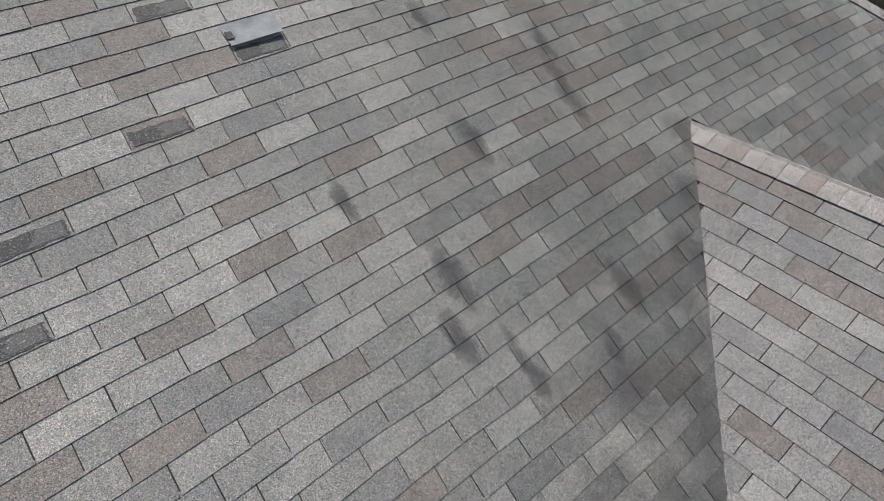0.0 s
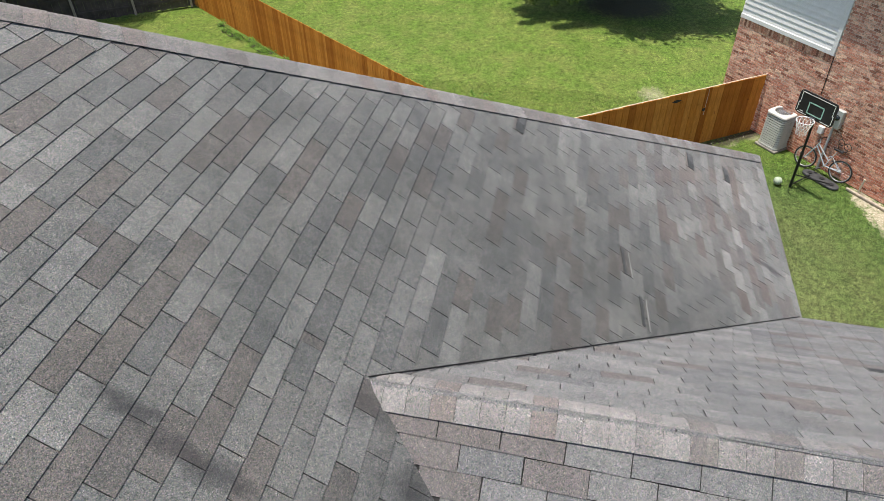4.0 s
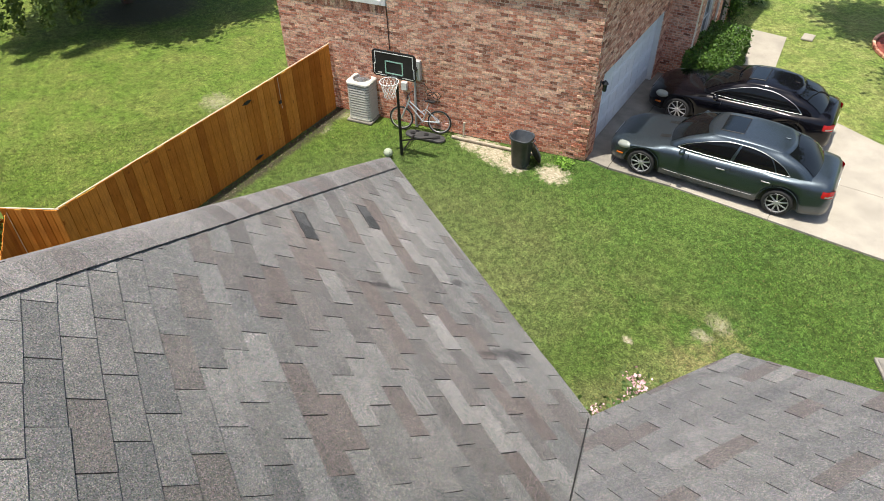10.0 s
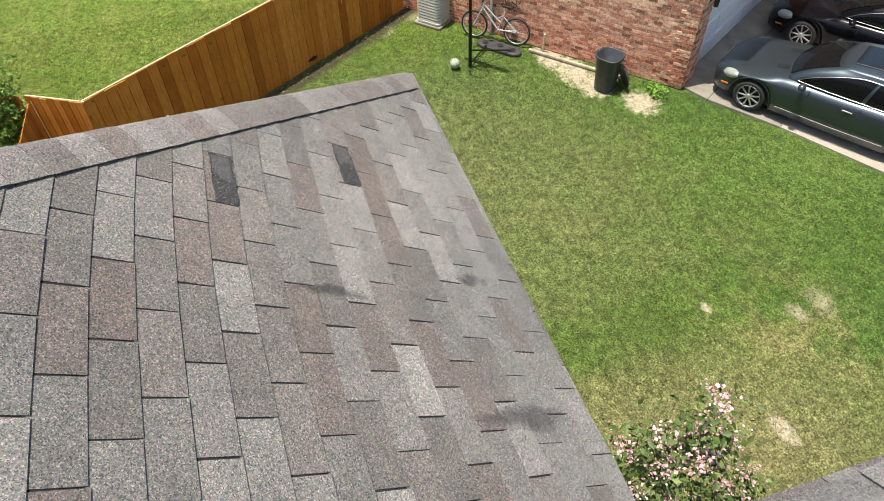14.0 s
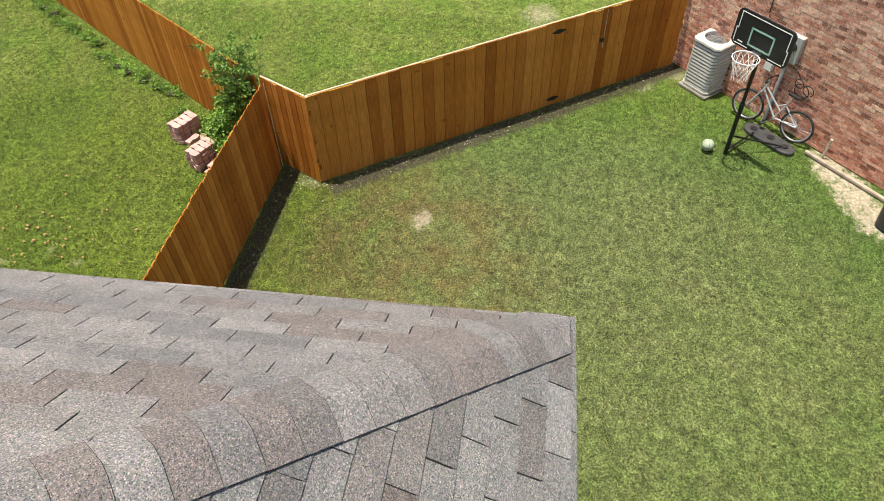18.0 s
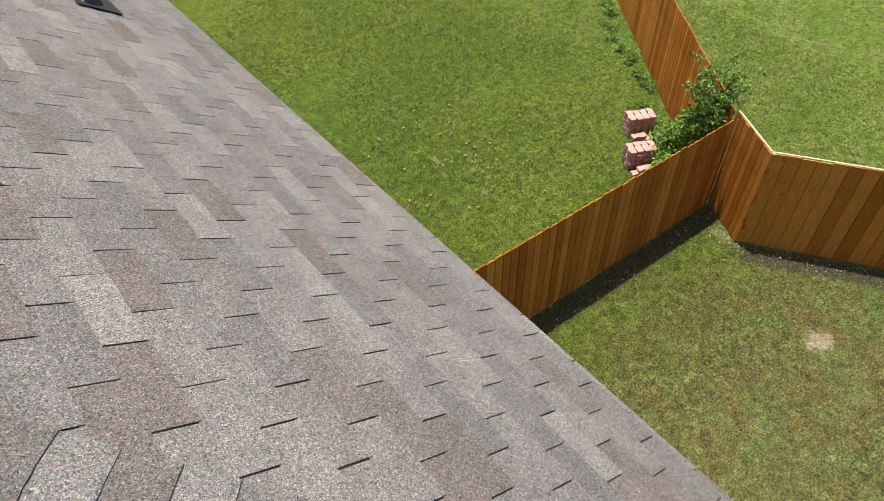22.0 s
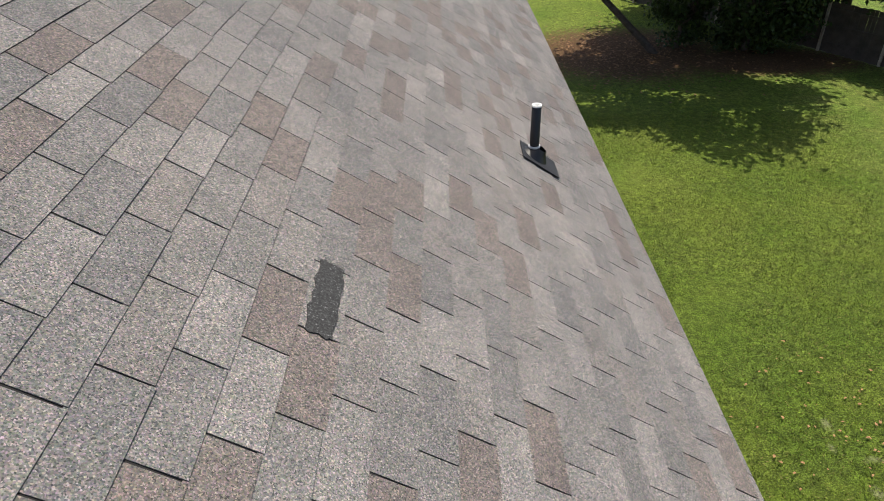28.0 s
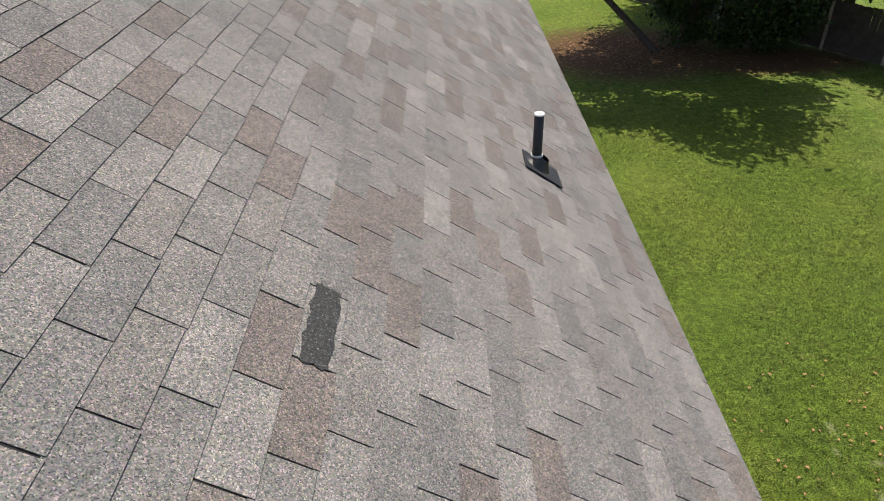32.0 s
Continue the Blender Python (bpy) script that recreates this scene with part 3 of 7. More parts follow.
roof = thing("roof", Matrix.Identity(4), "weathered grey and brown blended three-tab asphalt shingle hip roof with torn tabs", "roof", kind="structure")
OV = 0.02
A = Slope((0, 0, EZ), (1, 0, 0), (0, 1, SL), [])
B = Slope((XB, 0, EZ), (0, 1, 0), (-1, 0, SL), [])
C = Slope((XC, 0, EZ), (0, 1, 0), (-1, 0, SL), [])
D = Slope((XD, 0, EZ), (0, -1, 0), (1, 0, SL), [])
a_out = [ccw([A.uv(*p) for p in o]) for o in (
    [(X_WEST, -OV), (XD - OV, -OV), (XR, YV), (XR, RIDGE_Y), (X_WEST, RIDGE_Y)],
    [(XR, YV), (XC + OV, -OV), (XB + OV, -OV), (XR, XB - XR)])]
b_out = [ccw([B.uv(*p) for p in [(XB - 0.01, 0.01), (XB - 0.01, Y_BACK + OV), (XB - RIDGE_Y, RIDGE_Y)]])]
c_out = [ccw([C.uv(*p) for p in o]) for o in ([(XR, YV), (XC + OV, -OV), (XC + OV, -0.87), (XR, -0.87)], [(XC + OV, -0.87), (XC + OV, -1.14), (7.22, -1.14), (7.02, -1.10), (6.90, -1.0), (6.84, -0.87)])]
d_out = [ccw([D.uv(*p) for p in [(XR, YV), (XR, -0.87), (XD - OV, -0.87), (XD - OV, -OV)]])]
deck(roof, A, a_out), deck(roof, B, b_out), deck(roof, C, c_out), deck(roof, D, d_out)

GONE_A = [(10.37, 1.165), (10.70, 0.655), (8.76, 3.00), (2.30, 4.36), (1.60, 4.13), (1.38, 3.79), (2.62, 4.92), (2.99, 4.60)]
WORN_B = (10.528, 2.90)
GONE_C = [(7.11, 0.05)]
GONE_D = [(4.58, 1.04)]


def place_gone(slope, pts):
    return [slope.uv(x, y) for x, y in pts]


torn_a = shingles(roof, A, a_out, main_lattice, 0.416, (8.3, 11.6, 0.3, 1.9), place_gone(A, GONE_A), (M_SH_A_OWN, M_SH_A), 1)
torn_b = shingles(roof, B, b_out, hip_lattice, 0.405, (1.2, 4.3, 0.9, 2.7), [], (M_SH_OWN, M_SH), 2, thick=0.0042, slot=0.0031)
torn_c = shingles(roof, C, c_out, lattice_of(0.2013, -0.12827, 0.31135, 0.0635, 0.11724, 0.01475), 0.412, (-0.9, 2.0, 1.2, 3.2), place_gone(C, GONE_C), (M_SH_WING_OWN, M_SH_WING), 3)
torn_d = shingles(roof, D, d_out, lattice_of(0.0685, -0.12723, 0.31846, 0.0697, 0.13524, -0.0071), 0.3995, (-2.8, 0.6, 2.0, 3.9), place_gone(D, GONE_D), (M_SH_WING_OWN, M_SH_WING), 4)


def torn_patch(slope, a, b, w=0.285, h=0.086, seed=0, base=0.0062):
    """Bare asphalt where the face of a tab was torn off, with a ragged edge; it follows the tab's own slant."""
    rng = random.Random(seed)
    ring = []
    for i in range(40):
        t = i / 40 * 4
        k, f = int(t), t - int(t)
        p = [(-1 + 2 * f, -1), (1, -1 + 2 * f), (1 - 2 * f, 1), (-1, 1 - 2 * f)][k]
        ring.append((a + p[0] * w / 2 + rng.uniform(-0.007, 0.007), b - 0.014 + p[1] * h / 2 + rng.uniform(-0.006, 0.006)))
    k = len(ring)

    def rise(v):
        return 0.0011 + (base - 0.0011) * min(1.0, max(0.0, 1 - (v - b + 0.06) / 0.13))

    def sheet_of(pts, up, mat, label):
        n = len(pts)
        verts = [slope.at(*p, rise(p[1]) - 0.002) for p in pts] + [slope.at(*p, rise(p[1]) + up) for p in pts]
        faces = [tuple(range(n, 2 * n))] + [(i, (i + 1) % n, n + (i + 1) % n, n + i) for i in range(n)]
        part("torn_patch", mesh_of("torn_patch", verts, faces, mat), None, roof, label)

    sheet_of(ring, 0.0030, M_ASPHALT, "bare black asphalt where a tab is missing")
    if slope is A:
        cut = [(a - w * 0.06 + rng.uniform(-0.02, 0.02), b - 0.014 - h * 0.40), (a + w * 0.46, b - 0.014 - h * 0.36), (a + w * 0.46, b - 0.014 + h * 0.42)]
        cut += [(a + w * (0.42 - 0.09 * q) , b - 0.014 + h * (0.42 + rng.uniform(-0.06, 0.04))) for q in range(1, 5)]
        cut += [(a - w * 0.02 + rng.uniform(-0.03, 0.03), b - 0.014 + h * (0.3 - 0.16 * q)) for q in range(4)]
        sheet_of(cut, 0.0038, M_ASPHALT_WORN, "grey worn asphalt with loose granules")


for s, pts in ((A, torn_a), (B, torn_b), (C, torn_c), (D, torn_d)):
    for i, (a, b) in enumerate(pts):
        torn_patch(s, a, b, seed=i)
torn_patch(B, *B.uv(*WORN_B), w=0.312, h=0.080, seed=9, base=0.0058)


# ridge and hip caps
def caps(p, q, na, nb, step=0.127, half=0.145, name="ridge_cap", seed=5, end_cut=0.0):
    """Bent cap tabs along a hip or ridge from its low end p to q; na, nb: normals of the two slopes."""
    p, q, na, nb = Vector(p), Vector(q), Vector(na).normalized(), Vector(nb).normalized()
    t = (q - p).normalized()
    ea, eb = t.cross(na), t.cross(nb)
    mid = (na + nb).normalized()
    if ea.dot(mid) > 0:
        ea = -ea
    if eb.dot(mid) > 0:
        eb = -eb
    if ea.dot(eb) > 0.95:
        eb = -eb
    # flat wings and a rounded crest tangent to both
    lift, rad = 0.0118, 0.115
    beta = na.angle(nb) / 2
    side = (ea - mid * ea.dot(mid)).normalized()
    crest = mid * (lift / math.cos(beta) - rad / math.cos(beta))
    arc = [crest + (mid * math.cos(f * beta) + side * math.sin(f * beta)) * rad for f in (0.98, 0.65, 0.33, 0.0, -0.33, -0.65, -0.98)]
    prof = [ea * half * k + na * lift for k in (1.0, 0.65)] + arc + [eb * half * k + nb * lift for k in (0.65, 1.0)]
    frame_m = Matrix((t, mid.cross(t), mid)).transposed()
    inv = frame_m.inverted()
    rng = random.Random(seed)
    np_ = len(prof)
    reach = [min(1.0, abs(pt.dot(side)) / (half * abs(ea.dot(side)))) for pt in prof]

    def cap_mesh(cut):
        verts = []
        wave = [rng.uniform(-0.002, 0.002) for _ in range(np_)]
        for r, (d, hgt) in enumerate(((0, 0.0030), (0.0014, 0.0032), (step * 0.6, 0.0014), (step + 0.05, 0.0))):
            for i, pt in enumerate(prof):
                l = inv @ (pt + mid * hgt)
                verts.append((max(d + wave[i], cut * half * reach[i] + 0.002 * r), l.y, l.z))
        verts += verts[:np_]
        for i, pt in enumerate(prof):
            l = inv @ pt
            verts.append((max(wave[i], cut * half * reach[i]), l.y, l.z - 0.001))
        faces = [(r * np_ + i, r * np_ + i + 1, (r + 1) * np_ + i + 1, (r + 1) * np_ + i) for r in range(3) for i in range(np_ - 1)]
        body = len(faces)
        faces += [(5 * np_ + i, 5 * np_ + i + 1, 4 * np_ + i + 1, 4 * np_ + i) for i in range(np_ - 1)]
        me = mesh_of(name, verts, faces, M_SH_CAP)
        me.materials.append(M_UNDER)
        for k, f in enumerate(me.polygons):
            f.use_smooth = np_ - 1 <= k < body
            f.material_index = 1 if k < np_ - 1 or k >= body else 0
        return me

    meshes = [cap_mesh(0.0) for _ in range(4)]
    n = int((q - p).length / step)
    for i in range(n):
        m = frame_m.to_4x4()
        m.translation = p + t * (i * step) + mid * rng.uniform(0, 0.0015)
        part(name, cap_mesh(end_cut) if i == 0 and end_cut else meshes[rng.randrange(4)], None, roof, m=m)


NA, NB, NC, ND = A.n, B.n, C.n, D.n
hip_low, hip_top = (XB - 0.01, 0.01, EZ + 0.007), (XB - RIDGE_Y, RIDGE_Y, EZ + SL * RIDGE_Y)
caps(hip_low, hip_top, NA, NB, name="hip_cap", end_cut=0.83)
caps((XR, -0.9, ZR), (XR, YV + 0.12, ZR), NC, ND)
caps((XB - RIDGE_Y, RIDGE_Y, EZ + SL * RIDGE_Y), (X_WEST, RIDGE_Y, EZ + SL * RIDGE_Y), NA, -NA.reflect(Vector((0, 0, 1))), step=0.3, half=0.15)

# the hidden back of the roof, its walls, fascia and soffit
north = Slope((XB, Y_BACK, EZ), (-1, 0, 0), (0, -1, SL), [])
deck(roof, north, [ccw([north.uv(*p) for p in [(XB + OV, Y_BACK + OV), (X_WEST, Y_BACK + OV), (X_WEST, RIDGE_Y), (XB - RIDGE_Y, RIDGE_Y)]])])


def wall_box(name, x0, y0, x1, y1, z0, z1, mat, label, category="wall"):
    ob = new(name, finish(box((x0 + x1) / 2, (y0 + y1) / 2, (z0 + z1) / 2, x1 - x0, y1 - y0, z1 - z0), name, mat))
    return tagged(ob, label, category, kind="structure")


INS = 0.42
WZ = EZ - 0.10
wall_box("wall_south", X_WEST, INS, XB - INS - 0.21, INS + 0.2, 0, WZ, M_BRICK_PLAIN, "brick wall of the house under the eaves")
wall_box("wall_east", XB - INS - 0.2, INS, XB - INS, Y_BACK - INS, 0, WZ, M_BRICK_PLAIN, "brick wall of the house under the eaves")
wall_box("wall_north", X_WEST, Y_BACK - INS - 0.2, XB - INS - 0.21, Y_BACK - INS, 0, WZ, M_BRICK_PLAIN, "brick wall of the house under the eaves")
wall_box("wall_west", X_WEST + 0.01, INS + 0.21, X_WEST + 0.21, Y_BACK - INS - 0.21, 0, EZ + 0.3, M_BRICK_PLAIN, "brick wall of the house under the eaves")
wall_box("wall_wing_east", XC - INS - 0.2, -0.6, XC - INS, INS - 0.01, 0, WZ, M_BRICK_PLAIN, "brick wall of the front wing")
wall_box("wall_wing_west", XD + INS, -0.6, XD + INS + 0.2, INS - 0.01, 0, WZ, M_BRICK_PLAIN, "brick wall of the front wing")
gable = bmesh.new()
front = [(XD + INS, 0), (XC - INS, 0), (XC - INS, WZ), (XR, ZR - 0.30), (XD + INS, WZ)]
loft([[Vector((x, -0.62, z)) for x, z in front], [Vector((x, -0.81, z)) for x, z in front]], bm=gable)
tagged(new("wall_wing_front", finish(gable, "wall_wing_front", M_BRICK_PLAIN)), "brick gable wall of the front wing", "wall", kind="structure")


def trim(name, x0, y0, x1, y1, z0, z1, label, cat):
    wall_box(name, x0, y0, x1, y1, z0, z1, M_WALL, label, cat)


trim("fascia_east", XB - 0.03, 0, XB + 0.0, Y_BACK, EZ - 0.20, EZ - 0.045, "painted fascia board under the eave", "fascia")
trim("fascia_south", XC + 0.06, 0.0, XB - 0.035, 0.03, EZ - 0.20, EZ - 0.045, "painted fascia board under the eave", "fascia")
trim("fascia_wing", XC - 0.03, -1.1, XC, -0.01, EZ - 0.20, EZ - 0.045, "painted fascia board under the eave", "fascia")
trim("soffit_east", XB - INS + 0.005, 0.0, XB - 0.035, Y_BACK, EZ - 0.20, EZ - 0.18, "painted soffit under the eave", "soffit")

# black strip drawn as the shadow line under the valley's shingle edges, scars of slipped tabs
va, vb_ = A.uv(XC - 0.01, 0.01), A.uv(XR, YV)
vl = math.hypot(vb_[0] - va[0], vb_[1] - va[1])
part("valley_edge", box(0, 0, 0.003, vl, 0.007, 0.009, bevel=0.002), M_UNDER, roof, m=A.frame_at((va[0] + vb_[0]) / 2 + 0.012, (va[1] + vb_[1]) / 2 + 0.012, 0.004) @ pose(0, 0, 0, 0, 0, math.degrees(math.atan2(vb_[1] - va[1], vb_[0] - va[0]))))

# ---- ground ----
def flat_ring(pts, z0, z1, name, mat, label, category, kind="structure"):
    """A slab with an outline of (x, y) points, from z0 up to z1."""
    k = len(pts)
    verts = [(x, y, z0) for x, y in pts] + [(x, y, z1) for x, y in pts]
    faces = [tuple(range(k, 2 * k))] + [(i, (i + 1) % k, k + (i + 1) % k, k + i) for i in range(k)]
    return tagged(new(name, mesh_of(name, verts, faces, mat)), label, category, kind=kind)


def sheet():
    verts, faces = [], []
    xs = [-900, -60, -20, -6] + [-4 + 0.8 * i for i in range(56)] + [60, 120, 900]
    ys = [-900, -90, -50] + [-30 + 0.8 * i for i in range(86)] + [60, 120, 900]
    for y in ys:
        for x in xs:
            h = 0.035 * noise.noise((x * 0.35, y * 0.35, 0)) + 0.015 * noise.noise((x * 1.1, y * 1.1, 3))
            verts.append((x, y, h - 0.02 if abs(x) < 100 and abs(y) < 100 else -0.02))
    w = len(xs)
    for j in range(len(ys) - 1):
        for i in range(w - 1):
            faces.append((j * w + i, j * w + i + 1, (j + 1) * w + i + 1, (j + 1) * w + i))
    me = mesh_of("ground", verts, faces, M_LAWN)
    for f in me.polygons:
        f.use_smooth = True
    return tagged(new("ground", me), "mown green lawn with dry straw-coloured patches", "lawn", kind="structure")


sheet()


# ---- driveway, apron and front path of the neighbouring house ----
NP = Vector((18.83, -7.81, 0))
AZ_SIDE, AZ_FRONT = 40.8, -57.5
DS = Vector((math.cos(radians(AZ_SIDE)), math.sin(radians(AZ_SIDE)), 0))
DF = Vector((math.cos(radians(AZ_FRONT)), math.sin(radians(AZ_FRONT)), 0))


def slab(name, pts, label, category="driveway", z=0.03, mat=M_CONCRETE):
    return flat_ring(pts, -0.1, z, name, mat, label, category)


slab("driveway_apron", [(19.15, -7.78), (22.75, -13.2), (21.94, -13.745), (18.30, -8.13)], "stained grey concrete strip before the garage door", mat=M_APRON)
slab("driveway_apron", [(18.285, -8.142), (21.925, -13.757), (20.45, -14.75), (16.98, -9.00)], "grey concrete driveway apron before the garage door", mat=M_APRON)
slab("driveway_slab", [(16.972, -9.006), (18.15, -10.963), (16.12, -12.135), (14.955, -10.105)], "pale sunlit concrete driveway slab beside the lawn")
slab("driveway_slab", [(18.154, -10.973), (20.440, -14.756), (17.80, -14.99), (16.124, -12.145)], "pale sunlit concrete driveway slab")
slab("driveway_slab", [(14.945, -10.110), (16.110, -12.139), (10.92, -15.135), (9.60, -13.05)], "pale sunlit concrete driveway slab beside the lawn")
slab("driveway_slab", [(16.114, -12.149), (17.79, -14.995), (16.00, -15.15), (12.50, -17.10), (10.924, -15.145)], "pale sunlit concrete driveway slab")
slab("driveway_slab", [(9.593, -13.057), (10.914, -15.145), (12.49, -17.107), (6.5, -20.3), (4.0, -16.1)], "pale sunlit concrete driveway slab")
slab("driveway_joint", [(18.302, -8.128), (21.942, -13.743), (21.923, -13.759), (18.283, -8.144)], "dark crumbling joint in the driveway concrete", "joint", 0.024, M_MULCH)
slab("front_path", [(19.75, -15.05), (20.75, -14.35), (23.6, -17.3), (22.0, -18.15)], "pale concrete path to the front door", "path", 0.026)

# ---- cedar fences ----
def fence(name, p, q, label, height=1.95, boards=0.142, rails_side=1, capped=True, seed=0):
    """A dog-eared cedar board fence from p to q; boards face the left of p to q when rails_side is 1."""
    p, q = Vector((*p, 0)), Vector((*q, 0))
    d = q - p
    ang = math.degrees(math.atan2(d.y, d.x))
    f = thing(name, pose(p.x, p.y, 0, 0, 0, ang), label, "fence")
    rng = random.Random(seed)
    w = boards + 0.0005
    metas = []
    for v in range(4):
        h = height - 0.05 + rng.uniform(-0.012, 0.012)
        e = 0.028 if capped is False else 0.012

        def outline(c, y):
            return [(c, y, 0), (w - c, y, 0), (w - c, y, h - e), (w - e - c * 0.4, y, h), (e + c * 0.4, y, h), (c, y, h - e)]
        vs = outline(0.0085, 0.0) + outline(0.0055, 0.0118) + outline(0.0, 0.0122) + outline(0.0, 0.016)
        fs = [tuple(range(6)), tuple(range(23, 17, -1))] + [(i + k, 6 + i + k, 6 + (i + 1) % 6 + k, (i + 1) % 6 + k) for i in range(6) for k in (0, 6, 12)]
        metas.append(mesh_of("board", vs, fs, M_CEDAR))
    n = int(d.length / boards)
    for i in range(n):
        part("board", metas[rng.randrange(4)], None, f, m=pose(i * boards, (-0.016 if rails_side > 0 else 0.0) + rng.uniform(-0.002, 0.002), -0.004 + rng.uniform(-0.010, 0.010), 0, rng.uniform(-0.06, 0.06), rng.uniform(-0.5, 0.5)))
    side = 0.02 if rails_side > 0 else -0.02
    for z in (0.35, 0.95, 1.58):
        part("rail", box(d.length / 2, side * 1.6, z, d.length, 0.038, 0.085), M_CEDAR, f)
    x = 0.05
    while x < d.length:
        part("post", box(x, side * 4.6, (height - 0.32) / 2, 0.09, 0.09, height - 0.32), M_CEDAR, f)
        x += 2.4
    if capped:
        part("cap_strip", box(d.length / 2, side * 1.3, height - 0.055, d.length, 0.026, 0.014), M_CEDAR_CAP, f, "pale cut timber top edge")
    return f, d.length


FC, FI, FE = (19.57, 3.97), (20.10, 4.93), (24.36, -3.12)
FN = (11.65, 5.22)
side_fence, _ = fence("cedar_fence", FC, FE, "new orange cedar board fence with a gate and black hinges", 1.97, boards=0.222, seed=1)
fence("cedar_fence", FI, (19.545, 3.925), "short cedar board fence length at the corner", 1.97, seed=2)
house_fence, house_len = fence("cedar_fence", FN, (19.93, 4.84), "orange cedar board fence reaching to the house", 1.97, rails_side=1, capped=False, seed=3)
fence("cedar_fence", (32.0, 21.0), (20.14, 5.0), "long orange cedar board fence behind the back lawn", 1.97, capped=False, seed=4)

part("end_board", box(0, 0, 0.93, 0.008, 0.014, 1.86, bevel=0.002), M_CEDAR_CAP, house_fence, "pale cut edge of the last board", pose(house_len + 0.014, -0.01, 0, 0, 1.2, 0))

# ---- the neighbouring brick house ----
house_nb = thing("neighbour_house", Matrix.Identity(4), "two-storey red and buff brick house with white siding and a garage", "house")
L_SIDE, H_WALL, L_FRONT, BAY = 8.75, 5.4, 5.75, 0.8
ROW, BRK = 0.0775, 0.205
OUT_F = Vector((DF.y, -DF.x, 0))


def holes_in(a, b, z, holes):
    """What is left of the stretch a..b at height z outside the openings."""
    spans = [(a, b)]
    for x0, x1, z0, z1 in holes:
        if z0 < z < z1:
            out = []
            for s, e in spans:
                if e <= x0 or s >= x1:
                    out.append((s, e))
                else:
                    if s < x0:
                        out.append((s, x0))
                    if e > x1:
                        out.append((x1, e))
            spans = out
    return [(s, e) for s, e in spans if e - s > 0.03]


def brick_wall(m, length, z0, z1, holes, own, seed, thick=0.22, quoin=(0, 0)):
    """A wall part with recessed mortar and single bricks; own: (x0, x1, z0, z1) in which bricks are parts."""
    bm = bmesh.new()
    xs = sorted({0.0, length, *[h[0] for h in holes], *[h[1] for h in holes]})
    zs = sorted({z0, z1, *[h[2] for h in holes], *[h[3] for h in holes]})
    for xa, xb in zip(xs, xs[1:]):
        for za, zb in zip(zs, zs[1:]):
            mx, mz = (xa + xb) / 2, (za + zb) / 2
            if not any(h[0] < mx < h[1] and h[2] < mz < h[3] for h in holes) and xb - xa > 1e-6:
                add_box(bm, mx, -thick / 2, mz, xb - xa, thick, zb - za)
    bmesh.ops.remove_doubles(bm, verts=bm.verts[:], dist=0.0005)
    wall = part("wall", bm, M_MORTAR, house_nb, m=m)
    rng = random.Random(seed)
    w = BRK - 0.014
    vs = [(0, -0.02, 0), (w, -0.02, 0), (w, -0.02, ROW - 0.014), (0, -0.02, ROW - 0.014), (0, 0.008, 0), (w, 0.008, 0), (w, 0.008, ROW - 0.014), (0, 0.008, ROW - 0.014)]
    fs = [(5, 4, 7, 6), (4, 5, 1, 0), (5, 6, 2, 1), (6, 7, 3, 2), (7, 4, 0, 3)]
    shared = mesh_of("brick", vs, fs, M_BRICK_OWN)
    verts, faces, made = [], [], 0
    row = 0
    z = z0 + 0.006
    while z + ROW < z1 + 0.02:
        x = -BRK / 2 if row % 2 else 0.0
        while x < length:
            for s, e in holes_in(max(x, 0.0), min(x + w, length), z + 0.03, holes):
                d = rng.uniform(-0.003, 0.003)
                if quoin[0] <= s and e <= quoin[1] + 0.01 and row % 6:
                    d += 0.020
                if made < 300 and e - s > w - 0.001 and own[0] < s < own[1] and own[2] < z < own[3]:
                    part("brick", shared, None, wall, m=pose(s, d, z))
                    made += 1
                else:
                    base = len(verts)
                    h = ROW - 0.014
                    for yy in (-0.02, 0.008 + d):
                        verts += [(s, yy, z), (e, yy, z), (e, yy, z + h), (s, yy, z + h)]
                    faces += [tuple(base + i for i in f) for f in fs]
            x += BRK
        z += ROW
        row += 1
    rest = part("brickwork", mesh_of("brickwork", verts, faces, M_BRICK), None, wall)
    rest["kind"] = "stuff"
    return wall


side_m = Matrix.Translation(NP) @ pose(0, 0, 0, 0, 0, AZ_SIDE)
SIDING = (5.46, L_SIDE, 3.20, H_WALL)
side_wall = brick_wall(side_m, L_SIDE, 0, H_WALL, [SIDING], (0.2, 3.6, 0.2, 1.45), 11, quoin=(0.0, 0.426))
front_m = Matrix.Translation(NP + DF * L_FRONT) @ pose(0, 0, 0, 0, 0, AZ_FRONT + 180)


def fr(s0, s1, z0, z1):
    """Opening on the garage front: measured from the near corner."""
    return (L_FRONT - s1, L_FRONT - s0, z0, z1)


DOOR, WIN = fr(0.52, 5.15, 0.0, 2.16), fr(1.95, 3.55, 3.85, 5.2)
brick_wall(front_m, L_FRONT - 0.012, 0, H_WALL, [DOOR, WIN], (L_FRONT - 1.2, L_FRONT, 2.3, 3.3), 12, quoin=(L_FRONT - 0.46, L_FRONT))
bay_corner = NP + DF * L_FRONT + OUT_F * BAY
bay_m = Matrix.Translation(bay_corner) @ pose(0, 0, 0, 0, 0, AZ_FRONT + 90)
brick_wall(bay_m, BAY + 0.2, 0, H_WALL, [], (0, 0.8, 0.5, 2.0), 13)
bayfront_m = Matrix.Translation(bay_corner + DF * 6.0) @ pose(0, 0, 0, 0, 0, AZ_FRONT + 180)
BWIN = (6.0 - 2.0, 6.0 - 0.75, 0.75, 2.55)
